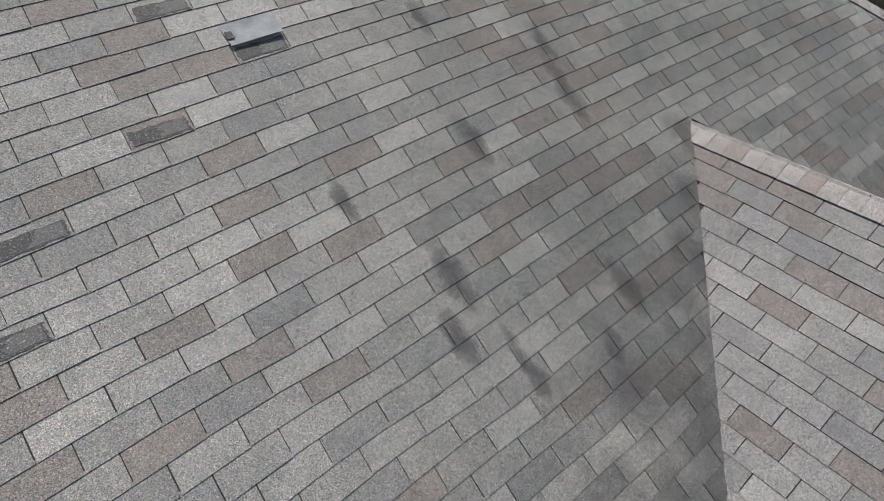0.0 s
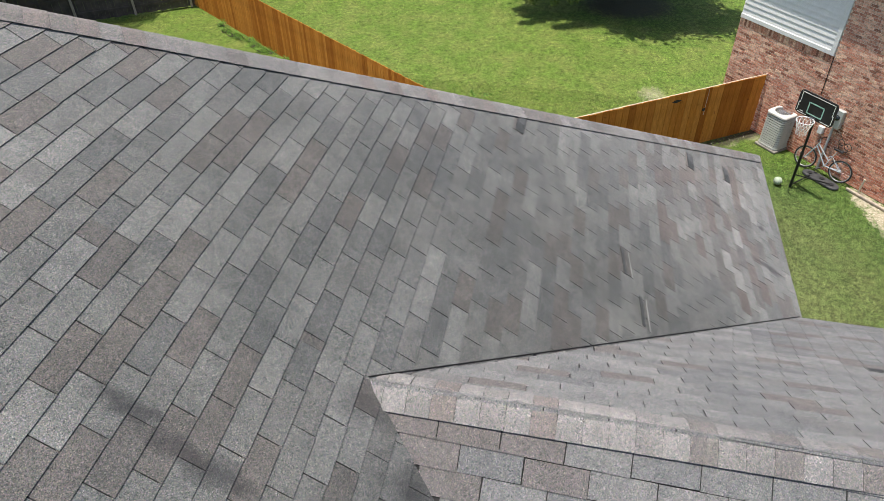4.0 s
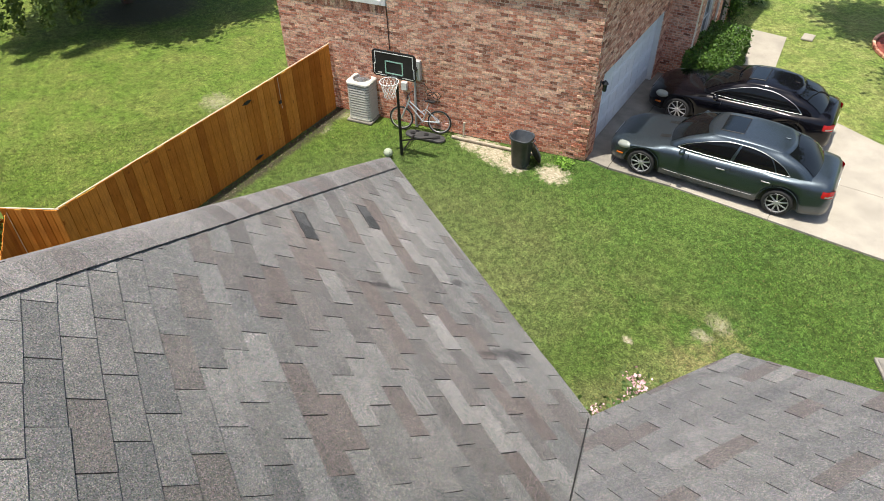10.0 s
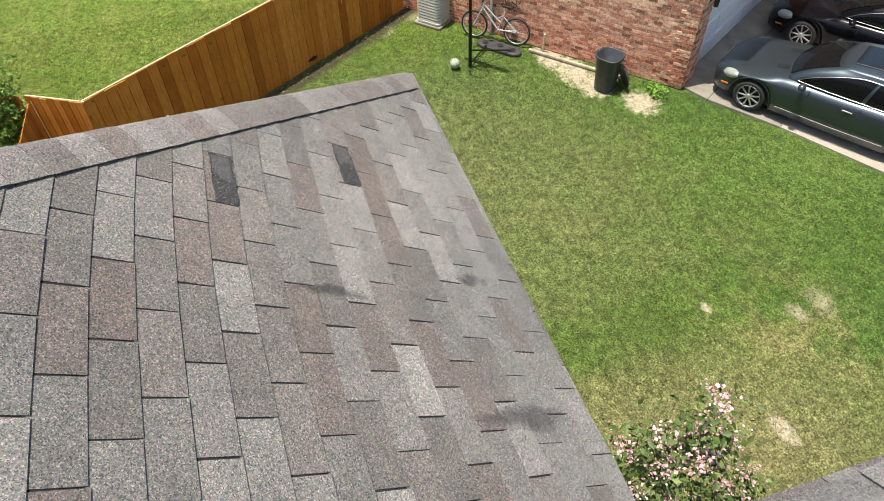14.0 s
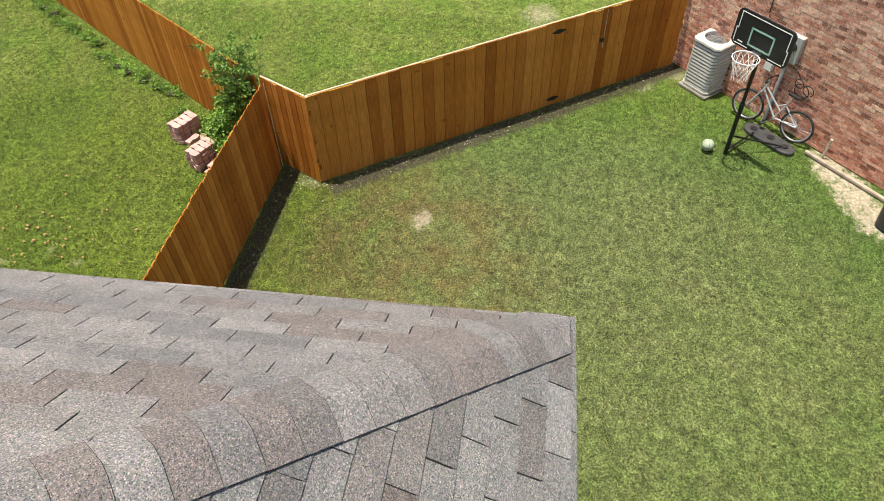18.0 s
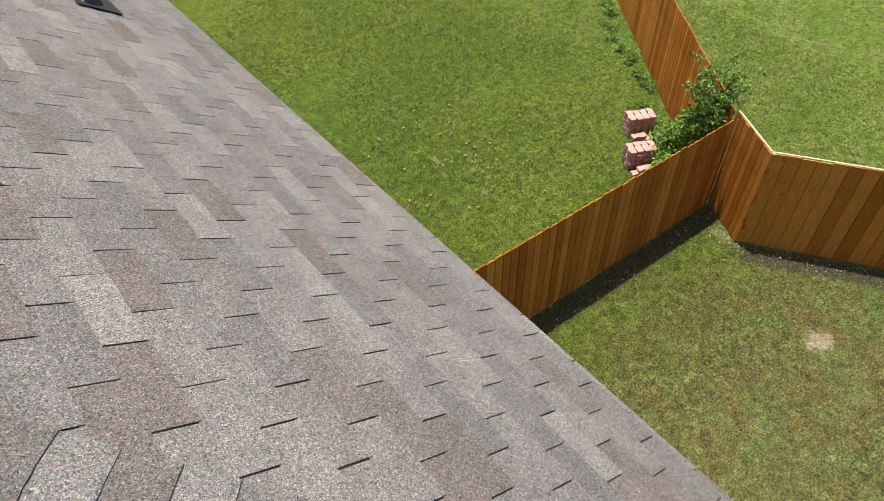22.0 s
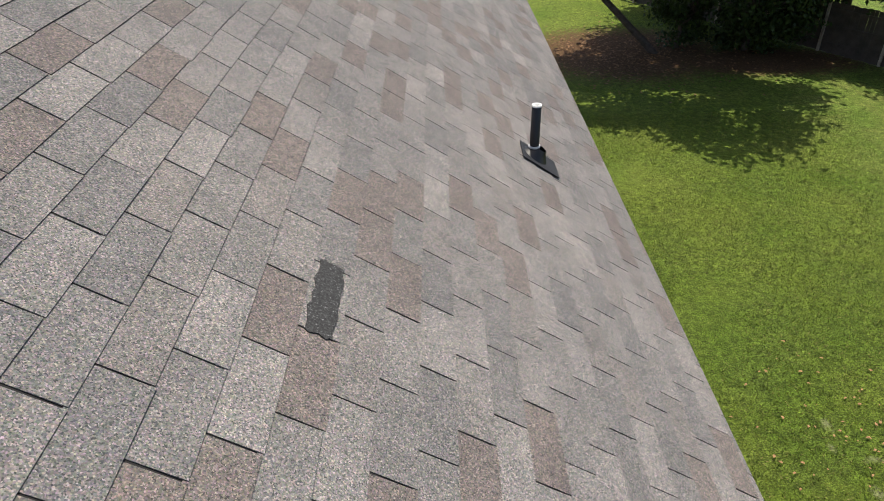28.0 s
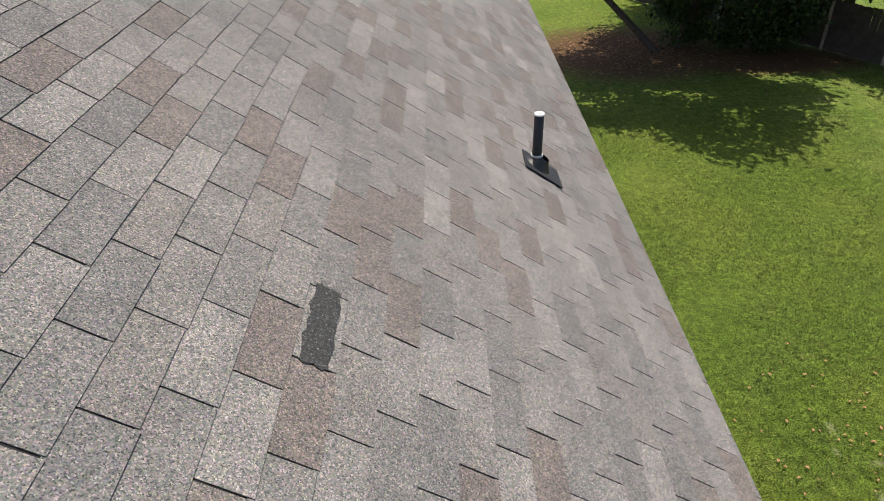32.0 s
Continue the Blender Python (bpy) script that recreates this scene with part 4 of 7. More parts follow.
BWIN2 = (6.0 - 4.6, 6.0 - 3.4, 0.0, 2.2)
brick_wall(bayfront_m, 6.0 - 0.24, 0, H_WALL, [BWIN, BWIN2], (4.8, 6, 2.5, 3.0), 14)
part("wall", box(5.5, -0.12 + 0.24, H_WALL / 2, 11.0, 0.2, H_WALL), M_BRICK_PLAIN, house_nb, m=Matrix.Translation(NP + DS * (L_SIDE - 0.25)) @ pose(0, 0, 0, 0, 0, AZ_FRONT))


def siding():
    sw = SIDING[1] - SIDING[0]
    part("wall_sheathing", box(SIDING[0] + sw / 2, -0.12, (SIDING[2] + H_WALL) / 2, sw, 0.1, H_WALL - SIDING[2]), M_WHITE, house_nb, m=side_m)
    z = SIDING[2] + 0.13
    lap = bmesh.new()
    prof = [(-0.06, 0.0), (0.028, 0.0), (0.026, 0.012), (0.008, 0.165), (-0.06, 0.165)]
    loft([[Vector((0, y, zz)) for y, zz in prof], [Vector((sw - 0.15, y, zz)) for y, zz in prof]], bm=lap)
    me = finish(lap, "siding_board", M_WHITE)
    while z < H_WALL - 0.1:
        part("siding_board", me, None, house_nb, m=side_m @ pose(SIDING[0] + 0.14, 0, z))
        z += 0.155
    part("siding_trim", box(SIDING[0] + 0.07, 0.0, (SIDING[2] + H_WALL) / 2, 0.13, 0.09, H_WALL - SIDING[2], bevel=0.006), M_WHITE, house_nb, m=side_m)
    part("siding_trim", box(SIDING[0] + sw / 2 + 0.07, 0.0, SIDING[2] + 0.065, sw - 0.142, 0.10, 0.126, bevel=0.006), M_WHITE, house_nb, m=side_m)
    n = int((L_SIDE - SIDING[0]) / 0.078)
    sold = mesh_of("soldier_brick", [(0, -0.02, 0), (0.066, -0.02, 0), (0.066, -0.02, 0.2), (0, -0.02, 0.2), (0, 0.016, 0), (0.066, 0.016, 0), (0.066, 0.016, 0.2), (0, 0.016, 0.2)],
                   [(5, 4, 7, 6), (4, 5, 1, 0), (5, 6, 2, 1), (6, 7, 3, 2), (7, 4, 0, 3)], M_BRICK_OWN)
    for i in range(n):
        part("soldier_brick", sold, None, side_wall, m=pose(SIDING[0] + i * 0.078, 0, SIDING[2] - 0.208))


siding()

# garage door with sections, frame and hinges
gd = part("garage_door", box((DOOR[0] + DOOR[1]) / 2, -0.20, 1.08, DOOR[1] - DOOR[0], 0.03, 2.16), M_DOORWHITE, house_nb, "pale painted sectional garage door", front_m)
dw = (DOOR[1] - DOOR[0] - 0.04) / 8
panel = finish(box(0, 0, 0, dw - 0.09, 0.02, 0.40, bevel=0.012), "door_panel", M_DOORWHITE)
for r in range(4):
    part("door_section", box((DOOR[0] + DOOR[1]) / 2, -0.178, 0.27 + r * 0.54, DOOR[1] - DOOR[0] - 0.01, 0.022, 0.528, bevel=0.008), M_DOORWHITE, gd)
    for c in range(8):
        part("door_panel", panel, None, gd, m=pose(DOOR[0] + 0.02 + dw * (c + 0.5), -0.166, 0.27 + r * 0.54))
part("door_frame", box(DOOR[0] + 0.03, -0.11, 1.1, 0.055, 0.18, 2.2, bevel=0.005), M_WHITE, house_nb, m=front_m)
part("door_frame", box(DOOR[1] - 0.03, -0.11, 1.1, 0.055, 0.18, 2.2, bevel=0.005), M_WHITE, house_nb, m=front_m)
part("door_frame", box((DOOR[0] + DOOR[1]) / 2, -0.11, 2.135, DOOR[1] - DOOR[0] - 0.12, 0.18, 0.05, bevel=0.005), M_WHITE, house_nb, m=front_m)


def glass_mat():
    m = Mat("window_glass", 0.04, 0, 0.8)
    m.color((0.012, 0.018, 0.022))
    return m.m


M_GLASS = glass_mat()


def window(m, hole, cols, rows):
    x0, x1, z0, z1 = hole
    w = part("window", box((x0 + x1) / 2, -0.13, (z0 + z1) / 2, x1 - x0, 0.01, z1 - z0), M_GLASS, house_nb, "dark glazed window with white bars", m)
    for x in (x0 + 0.03, x1 - 0.03):
        part("frame", box(x, -0.09, (z0 + z1) / 2, 0.06, 0.07, z1 - z0 - 0.122, bevel=0.005), M_WHITE, w)
    for z in (z0 + 0.03, z1 - 0.03):
        part("frame", box((x0 + x1) / 2, -0.09, z, x1 - x0, 0.07, 0.06, bevel=0.005), M_WHITE, w)
    part("sill", box((x0 + x1) / 2, 0.0, z0 - 0.03, x1 - x0 + 0.1, 0.12, 0.055, bevel=0.008), M_BRICK_PLAIN, w)
    for i in range(1, cols):
        part("muntin", box(x0 + (x1 - x0) * i / cols, -0.105, (z0 + z1) / 2, 0.022, 0.03, z1 - z0 - 0.12), M_WHITE, w)
    for i in range(1, rows):
        part("muntin", box((x0 + x1) / 2, -0.1045, z0 + (z1 - z0) * i / rows, x1 - x0 - 0.12, 0.028, 0.03), M_WHITE, w)


window(front_m, WIN, 2, 2)
window(bayfront_m, BWIN, 2, 3)
part("front_door", box((BWIN2[0] + BWIN2[1]) / 2, -0.14, 1.1, BWIN2[1] - BWIN2[0], 0.05, 2.2, bevel=0.01), M_DARKMETAL, house_nb, m=bayfront_m)
part("downspout", box(6.0 - 2.45, 0.05, H_WALL / 2, 0.08, 0.06, H_WALL - 0.1, bevel=0.012), M_WALL, house_nb, m=bayfront_m)


def nb_roof():
    bm = bmesh.new()
    o = 0.25
    c = [NP - DS * o + OUT_F * o + Vector((-DS.y, DS.x, 0)) * o, NP + DS * (L_SIDE + o) + Vector((-DS.y, DS.x, 0)) * o]
    far = DF * 12.0
    pts = [c[0], c[1], c[1] + far, c[0] + far + OUT_F * 0.6]
    mid = [(pts[0] + pts[1]) / 2 + DF * 4, (pts[2] + pts[3]) / 2 - DF * 4]
    lo = [bm.verts.new(p + Vector((0, 0, H_WALL))) for p in pts]
    le = [bm.verts.new(p + Vector((0, 0, H_WALL + 0.14))) for p in pts]
    up = [bm.verts.new(p + Vector((0, 0, H_WALL + 2.9))) for p in mid]
    bm.faces.new(lo[::-1])
    for i in range(4):
        bm.faces.new((lo[i], lo[(i + 1) % 4], le[(i + 1) % 4], le[i]))
    bm.faces.new((le[0], le[1], up[0]))
    bm.faces.new((le[1], le[2], up[1], up[0]))
    bm.faces.new((le[2], le[3], up[1]))
    bm.faces.new((le[3], le[0], up[0], up[1]))
    part("roof", bm, M_SH, house_nb, "grey asphalt shingle roof")


nb_roof()

# fittings on the side wall
meter = thing("electric_meter_box", side_m @ pose(4.66, 0.012, 1.30), "grey metal electric meter box with conduit on the brick wall", "meter box")
part("box", box(0, 0.06, 0.37, 0.28, 0.12, 0.54, bevel=0.012), simple("meter_grey", (0.52, 0.53, 0.52), 0.45, 0.2, var=0.06), meter)
part("meter_glass", lathe([(0.0, 0.06), (0.06, 0.055), (0.075, 0.03), (0.08, 0.0)], 16, m=pose(0, 0.12, 0.42, -90)), M_GLASS, meter, smooth=True)
part("conduit", tube((0.05, 0.05, -1.28), (0.05, 0.05, 0.10), 0.034), simple("conduit_grey", (0.46, 0.46, 0.45), 0.6, var=0.1), meter)
part("lower_box", box(0.36, 0.05, -0.16, 0.16, 0.10, 0.22, bevel=0.008), M_WHITE, meter, "small white disconnect box")
cable = thing("wall_cable", side_m @ pose(5.42, 0.02, 2.05), "thin dark cable run down the brick wall", "cable")
part("cable", tube((0, 0.006, 0), (0.03, 0.006, 1.14), 0.011, seg=6), M_DARKMETAL, cable)
hose = thing("cable_loop", side_m @ pose(4.22, 0.03, 0.95), "thin black cable hanging in loops on the brick wall", "cable")
for dx, dz, r0 in ((0.0, 0.0, 0.15), (-0.12, 0.07, 0.11), (0.10, 0.12, 0.09)):
    part("loop", add_torus(bmesh.new(), pose(dx, 0.012, dz, 84), r0, 0.009, 28, 6), M_DARKMETAL, hose, smooth=True)
part("lead", polytube([(0.10, 0.012, 0.20), (0.22, 0.012, 0.34), (0.34, 0.02, 0.36)], 0.009), M_DARKMETAL, hose)
lamp = thing("wall_lantern", Matrix.Translation(NP + DF * 0.25 + OUT_F * 0.01 + Vector((0, 0, 1.95))) @ pose(0, 0, 0, 0, 0, AZ_FRONT + 180), "dark bronze wall lantern beside the garage door", "lantern")
part("backplate", box(0, 0.012, 0.10, 0.11, 0.022, 0.16, bevel=0.006), M_DARKMETAL, lamp)
part("arm", tube((0, 0.02, 0.14), (0, 0.12, 0.19), 0.012), M_DARKMETAL, lamp)
part("shade", lathe([(0.0, 0.22), (0.03, 0.20), (0.085, 0.13), (0.08, 0.12)], 8, m=pose(0, 0.13, 0)), M_DARKMETAL, lamp)
part("glass", lathe([(0.06, 0.12), (0.05, -0.06), (0.0, -0.07)], 8, m=pose(0, 0.13, 0)), M_GLASS, lamp)
spigot = thing("garden_spigot", side_m @ pose(3.29, 0.12, 0), "pale pipe stub standing by the brick wall", "pipe")
part("riser", tube((0, 0, 0), (-0.02, 0, 0.42), 0.024), simple("old_pvc", (0.62, 0.55, 0.42), 0.6), spigot)
part("cap", tube((-0.02, 0, 0.40), (-0.022, 0, 0.45), 0.031), simple("old_pvc_cap", (0.55, 0.48, 0.36), 0.6), spigot)
edging = thing("landscape_timber", side_m @ pose(2.42, 0.27, 0), "weathered landscape timber lying along the brick wall", "timber")
part("timber", box(0, 0, 0.035, 2.3, 0.075, 0.07, bevel=0.018, seg=2), simple("grey_timber", (0.40, 0.34, 0.26), 0.85, fine=40), edging)

# ---- cars ----
def paint_mat(name, c, flake, rough=0.36, metal=0.75):
    m = Mat(name, rough, metal, 0.6 if metal else 0.25)
    m.color(m.mix(m.ramp(m.noise(900, 1), [(0.45, grey(0)), (0.7, grey(1))]), c, flake))
    m.b.inputs["Coat Weight"].default_value = 0.5 if metal else 0.30
    m.b.inputs["Coat Roughness"].default_value = 0.05
    return m.m


def plain(name, c, rough, metal=0.0):
    m = Mat(name, rough, metal)
    m.color(m.mix(m.noise(30, 2), tuple(x * 0.9 for x in c), tuple(min(1, x * 1.1) for x in c)))
    return m.m


M_CHROME = plain("chrome", (0.40, 0.41, 0.43), 0.34, 1.0)
M_TYRE = simple("tyre_rubber", (0.022, 0.022, 0.022), 0.85)
M_ALLOY = plain("alloy_rim", (0.50, 0.50, 0.51), 0.32, 0.6)
M_CARGLASS = plain("tinted_car_glass", (0.005, 0.006, 0.007), 0.05)
M_CARGLASS.node_tree.nodes["Principled BSDF"].inputs["Specular IOR Level"].default_value = 0.28
M_SUNROOF = plain("sunroof_glass", (0.006, 0.009, 0.012), 0.12)
M_SILL = plain("sill_grey", (0.28, 0.29, 0.30), 0.5)
M_TAIL = plain("red_tail_lens", (0.42, 0.012, 0.015), 0.12)
M_HEAD = plain("headlamp_lens", (0.30, 0.33, 0.30), 0.14, 0.1)
M_AMBER = plain("amber_lens", (0.55, 0.14, 0.02), 0.2)
M_TRIMBLACK = plain("black_trim", (0.012, 0.012, 0.012), 0.5)


def lerp(a, b, t):
    return a + (b - a) * t


def curve_at(tab, x):
    for (x0, y0), (x1, y1) in zip(tab, tab[1:]):
        if (x0 - x) * (x1 - x) <= 0 and x0 != x1:
            t = (x - x0) / (x1 - x0)
            t = t * t * (3 - 2 * t) * 0.4 + t * 0.6
            return lerp(y0, y1, t)
    return tab[0][1] if abs(x - tab[0][0]) < abs(x - tab[-1][0]) else tab[-1][1]


def sedan(m, label, paint, L, W, H, base, fast, extra):
    """A four-door saloon, nose towards +x, standing on z = 0. fast: how far back the roof runs."""
    car = thing("parked_car", m, label, "car", group="cars on the driveway")
    hw = W / 2
    fr_axle, rr_axle = base / 2, -base / 2
    nose, tail = fr_axle + 0.90, fr_axle + 0.90 - L
    cowl, deck = fr_axle - 0.70, rr_axle - 0.42
    width = [(nose, 0.60), (nose - 0.06, 0.76), (nose - 0.22, 0.89), (nose - 0.6, 0.965), (nose - 1.2, 0.99), (0, 1.0), (rr_axle, 1.0), (tail + 0.5, 0.96), (tail + 0.15, 0.88), (tail + 0.04, 0.80), (tail, 0.70)]
    top = [(nose, 0.58), (nose - 0.08, 0.68), (nose - 0.3, 0.77), (nose - 0.9, 0.88), (cowl, 0.985), (0, 0.99), (deck + 0.2, 1.07), (deck - 0.3, 1.08), (tail + 0.12, 1.04), (tail + 0.03, 0.96), (tail, 0.84)]
    shoulder = [(nose, 0.54), (nose - 0.1, 0.63), (nose - 0.4, 0.73), (cowl, 0.90), (0, 0.93), (rr_axle, 0.97), (tail + 0.15, 0.95), (tail, 0.80)]
    low = [(nose, 0.30), (nose - 0.08, 0.22), (nose - 0.5, 0.19), (0, 0.18), (tail + 0.5, 0.20), (tail + 0.08, 0.24), (tail, 0.30)]
    n = 72
    secs = []

    def skin(x, z):
        """Half-width of the body's side at x and height z."""
        w, s, b = hw * curve_at(width, x), curve_at(shoulder, x), curve_at(low, x)
        tab = [(b + 0.03, w * 0.955), (lerp(b, s, 0.4), w * 0.985), (lerp(b, s, 0.66), w), (lerp(b, s, 0.85), w * 0.985), (s, w * 0.93)]
        for (z0, y0), (z1, y1) in zip(tab, tab[1:]):
            if z <= z1:
                return lerp(y0, y1, max(0.0, (z - z0) / (z1 - z0)))
        return tab[-1][1]

    for i in range(n + 1):
        x = lerp(nose, tail, i / n)
        w, t, s, b = hw * curve_at(width, x), curve_at(top, x), curve_at(shoulder, x), curve_at(low, x)
        for ax in (fr_axle, rr_axle):
            d = abs(x - ax)
            if d < 0.43:
                b = max(b, 0.33 + math.sqrt(0.43 ** 2 - d * d) - 0.02)
        half = [(0.0, b), (w * 0.82, b), (w * 0.955, b + 0.03), (w * 0.985, lerp(b, s, 0.4)), (w, lerp(b, s, 0.66)), (w * 0.985, lerp(b, s, 0.85)), (w * 0.93, s), (w * 0.80, lerp(s, t, 0.60)), (w * 0.5, lerp(s, t, 0.90)), (0.0, t)]
        ring = [Vector((x, y, z)) for y, z in half] + [Vector((x, -y, z)) for y, z in half[-2:0:-1]]
        secs.append(ring)
    part("body", loft(secs), paint, car, smooth=True)
    part("underbody", box((nose + tail) / 2, 0, 0.30, L - 0.5, W - 0.42, 0.22), M_TRIMBLACK, car)
    # cabin: curves of belt and roof
    bx0, bx1, rx0, rx1 = cowl + 0.14, deck - 0.10 - fast, cowl - 0.70, rr_axle + 0.20 - fast
    bw, rw, zb, zr = hw * 0.88, hw * 0.69, 0.95, H - 0.055

    def belt(t):
        return Vector((lerp(bx0, bx1, t), bw * (1 - 0.10 * (2 * t - 1) ** 4), zb + 0.05 * t))

    def roofline(t):
        return Vector((lerp(rx0, rx1, t), rw * (1 - 0.06 * (2 * t - 1) ** 4), zr - 0.03 + 0.085 * math.sin(math.pi * (0.10 + 0.74 * t)) - 0.02 * t))

    def side_at(t, h, s, out=0.0):
        a, b = belt(t), roofline(t)
        swell = math.sin(math.pi * h)
        p = a.lerp(b, h) + Vector((0.075 * swell * math.cos(math.pi * t), 0.045 * swell + out, 0.030 * swell * abs(math.cos(math.pi * t)) + 0.012 * out))
        return Vector((p.x, p.y * s, p.z))

    rows = []
    for k in range(9):
        h = k / 8
        left = [side_at(j / 14, h, 1) for j in range(15)]
        right = [side_at(j / 14, h, -1) for j in range(14, -1, -1)]

        def bow(p, q, amt, steps=5):
            return [p.lerp(q, (i + 1) / (steps + 1)) + Vector((amt * math.sin(math.pi * (i + 1) / (steps + 1)), 0, 0)) for i in range(steps)]
        rows.append(left + bow(left[-1], right[0], -0.12) + right + bow(right[-1], left[0], 0.14))
    xm, half_l = (rx0 + rx1) / 2, (rx0 - rx1) / 2 + 0.13
    crown = (1.0, 0.985, 0.96, 0.92, 0.86, 0.78, 0.66, 0.52, 0.36, 0.18, 0.002)

    def roof_z(x, f):
        rise = 0.070 * math.sqrt(max(0.0, 1 - f ** 4))
        return roofline(min(1.0, max(0.0, (x - rx0) / (rx1 - rx0)))).z + rise

    for f in crown[1:]:
        rows.append([Vector((xm + (p.x - xm) * f, p.y * f, roof_z(xm + (p.x - xm) * f, f))) for p in rows[8]])
    shell = loft(rows, caps=False)
    part("cabin", shell, paint, car, smooth=True)

    def glass(name, grid):
        g = [[Vector(p) for p in row] for row in grid]
        part(name, loft(g, closed=False), M_CARGLASS, car, smooth=True)

    glass("windscreen", [[side_at(0.0, h, 1).lerp(side_at(0.0, h, -1), u) + Vector((0.14 * math.sin(math.pi * u) + 0.012, 0, 0.012)) for u in (0.07, 0.2, 0.35, 0.5, 0.65, 0.8, 0.93)] for h in (0.06, 0.3, 0.6, 0.96)])
    glass("rear_window", [[side_at(1.0, h, 1).lerp(side_at(1.0, h, -1), u) + Vector((-0.12 * math.sin(math.pi * u) - 0.012, 0, 0.014)) for u in (0.08, 0.2, 0.35, 0.5, 0.65, 0.8, 0.92)] for h in (0.10, 0.35, 0.65, 0.95)])
    def window_top(t):
        if t < 0.36:
            k = (1 - min(1, (0.36 - t) / 0.31) ** 2.3) ** 0.7
        else:
            k = (1 - min(1, max(0, t - 0.42) / 0.445) ** 3.6) ** 0.5
        return 0.07 + 0.83 * k

    for s in (1, -1):
        for a, b, nm in ((0.055, 0.44, "side_window"), (0.465, 0.76, "side_window"), (0.772, 0.86, "quarter_window")):
            glass(nm, [[side_at(lerp(a, b, j / 9), lerp(0.07, window_top(lerp(a, b, j / 9)), h), s, 0.012) for j in range(10)] for h in (0, 0.35, 0.7, 1.0)])
        up = [side_at(0.05 + 0.815 * j / 40, window_top(0.05 + 0.815 * j / 40), s, 0.014) for j in range(41)]
        part("chrome_strip", polytube(up, 0.0075), M_CHROME, car, "bright window surround")
        part("chrome_strip", polytube([side_at(0.05 + 0.815 * j / 8, 0.055, s, 0.014) for j in range(9)], 0.005), M_CHROME, car)
        part("sill_strip", polytube([(fr_axle - 0.55, s * hw * 0.985, 0.36), (0, s * hw * 1.0, 0.36), (rr_axle + 0.55, s * hw * 0.99, 0.37)], 0.006), M_SILL if extra == "silver" else M_TRIMBLACK, car)
        for x in (cowl - 1.12, cowl - 2.12):
            part("door_handle", box(x, s * (hw * 0.985 + 0.012), 0.80, 0.20, 0.03, 0.028, bevel=0.010, seg=2), M_CHROME if extra == "silver" else paint, car)
        for x in (cowl - 0.36, cowl - 1.33, cowl - 2.28):
            part("door_gap", box(x, s * hw * 0.972, 0.62, 0.008, 0.03, 0.62), M_TRIMBLACK, car)
        mir = part("mirror", lathe([(0.0, -0.09), (0.05, -0.08), (0.075, 0.0), (0.06, 0.07), (0.0, 0.09)], 12, m=pose(cowl - 0.22, s * (hw + 0.10), 1.02, 90, 0, 0)), paint, car, smooth=True)
        part("mirror_arm", tube((cowl - 0.22, s * (hw - 0.10), 0.97), (cowl - 0.22, s * (hw + 0.06), 1.0), 0.025), paint, mir)
        head = bmesh.new()
        bmesh.ops.create_uvsphere(head, u_segments=20, v_segments=12, radius=1.0, matrix=pose(nose - 0.36, s * hw * 0.775, 0.625, 0, 14, -s * 32) @ Matrix.Diagonal((0.29, 0.14, 0.105, 1)))
        part("headlight", head, M_HEAD, car, smooth=True)
        part("side_marker", box(nose - 0.34, s * hw * 0.935, 0.44, 0.16, 0.02, 0.04, bevel=0.006), M_AMBER, car)
        tl = bmesh.new()
        rows_t = [[Vector((tail - 0.008, s * hw * 0.56, z)) for z in (0.72, 0.78, 0.84, 0.89)]]
        for dx in (0.0, 0.03, 0.07, 0.12, 0.18, 0.24):
            rows_t.append([Vector((tail + dx - 0.006, s * (skin(tail + dx, z) + 0.008), z)) for z in (0.72 + 0.10 * dx, 0.78, 0.84, 0.89)])
        loft(rows_t, closed=False, bm=tl)
        lamp_t = part("tail_light", tl, M_TAIL, car, smooth=True)
        part("reversing_lens", loft([[Vector((tail + dx - 0.010, s * (skin(tail + dx, z) + 0.013), z)) for z in (0.755, 0.785)] for dx in (0.02, 0.07, 0.12, 0.17)], closed=False), M_HEAD, lamp_t, smooth=True)
        for ax in (fr_axle, rr_axle):
            arch = bmesh.new()
            loft([[Vector((ax + (0.425 + 0.010 * math.cos(b)) * math.cos(radians(a)), s * (hw - 0.03) + 0.010 * math.sin(b), 0.335 + (0.425 + 0.010 * math.cos(b)) * math.sin(radians(a)))) for b in (0, 1.05, 2.09, 3.14, 4.19, 5.24)] for a in range(-6, 187, 8)], bm=arch)
            part("wheel_arch", arch, paint, car, smooth=True)
            part("wheel_well", loft([[Vector((ax + 0.42 * math.cos(radians(a)), s * (hw - d), 0.345 + 0.42 * math.sin(radians(a)))) for a in range(-12, 193, 12)] for d in (0.30, 0.10)]), M_TRIMBLACK, car)
            wheel = part("wheel", lathe([(0.20, -0.10), (0.30, -0.115), (0.325, -0.09), (0.335, -0.05), (0.335, 0.05), (0.325, 0.09), (0.30, 0.11), (0.245, 0.105), (0.24, 0.06), (0.20, 0.05)], 32), M_TYRE, car, m=pose(ax, s * (hw - 0.125), 0.335, -90 * s), smooth=True)
            rim = bmesh.new()
            lathe([(0.252, 0.112), (0.258, 0.097), (0.235, 0.085), (0.215, 0.02)], 32, rim)
            lathe([(0.0, 0.095), (0.045, 0.092), (0.06, 0.075), (0.06, 0.03)], 16, rim)
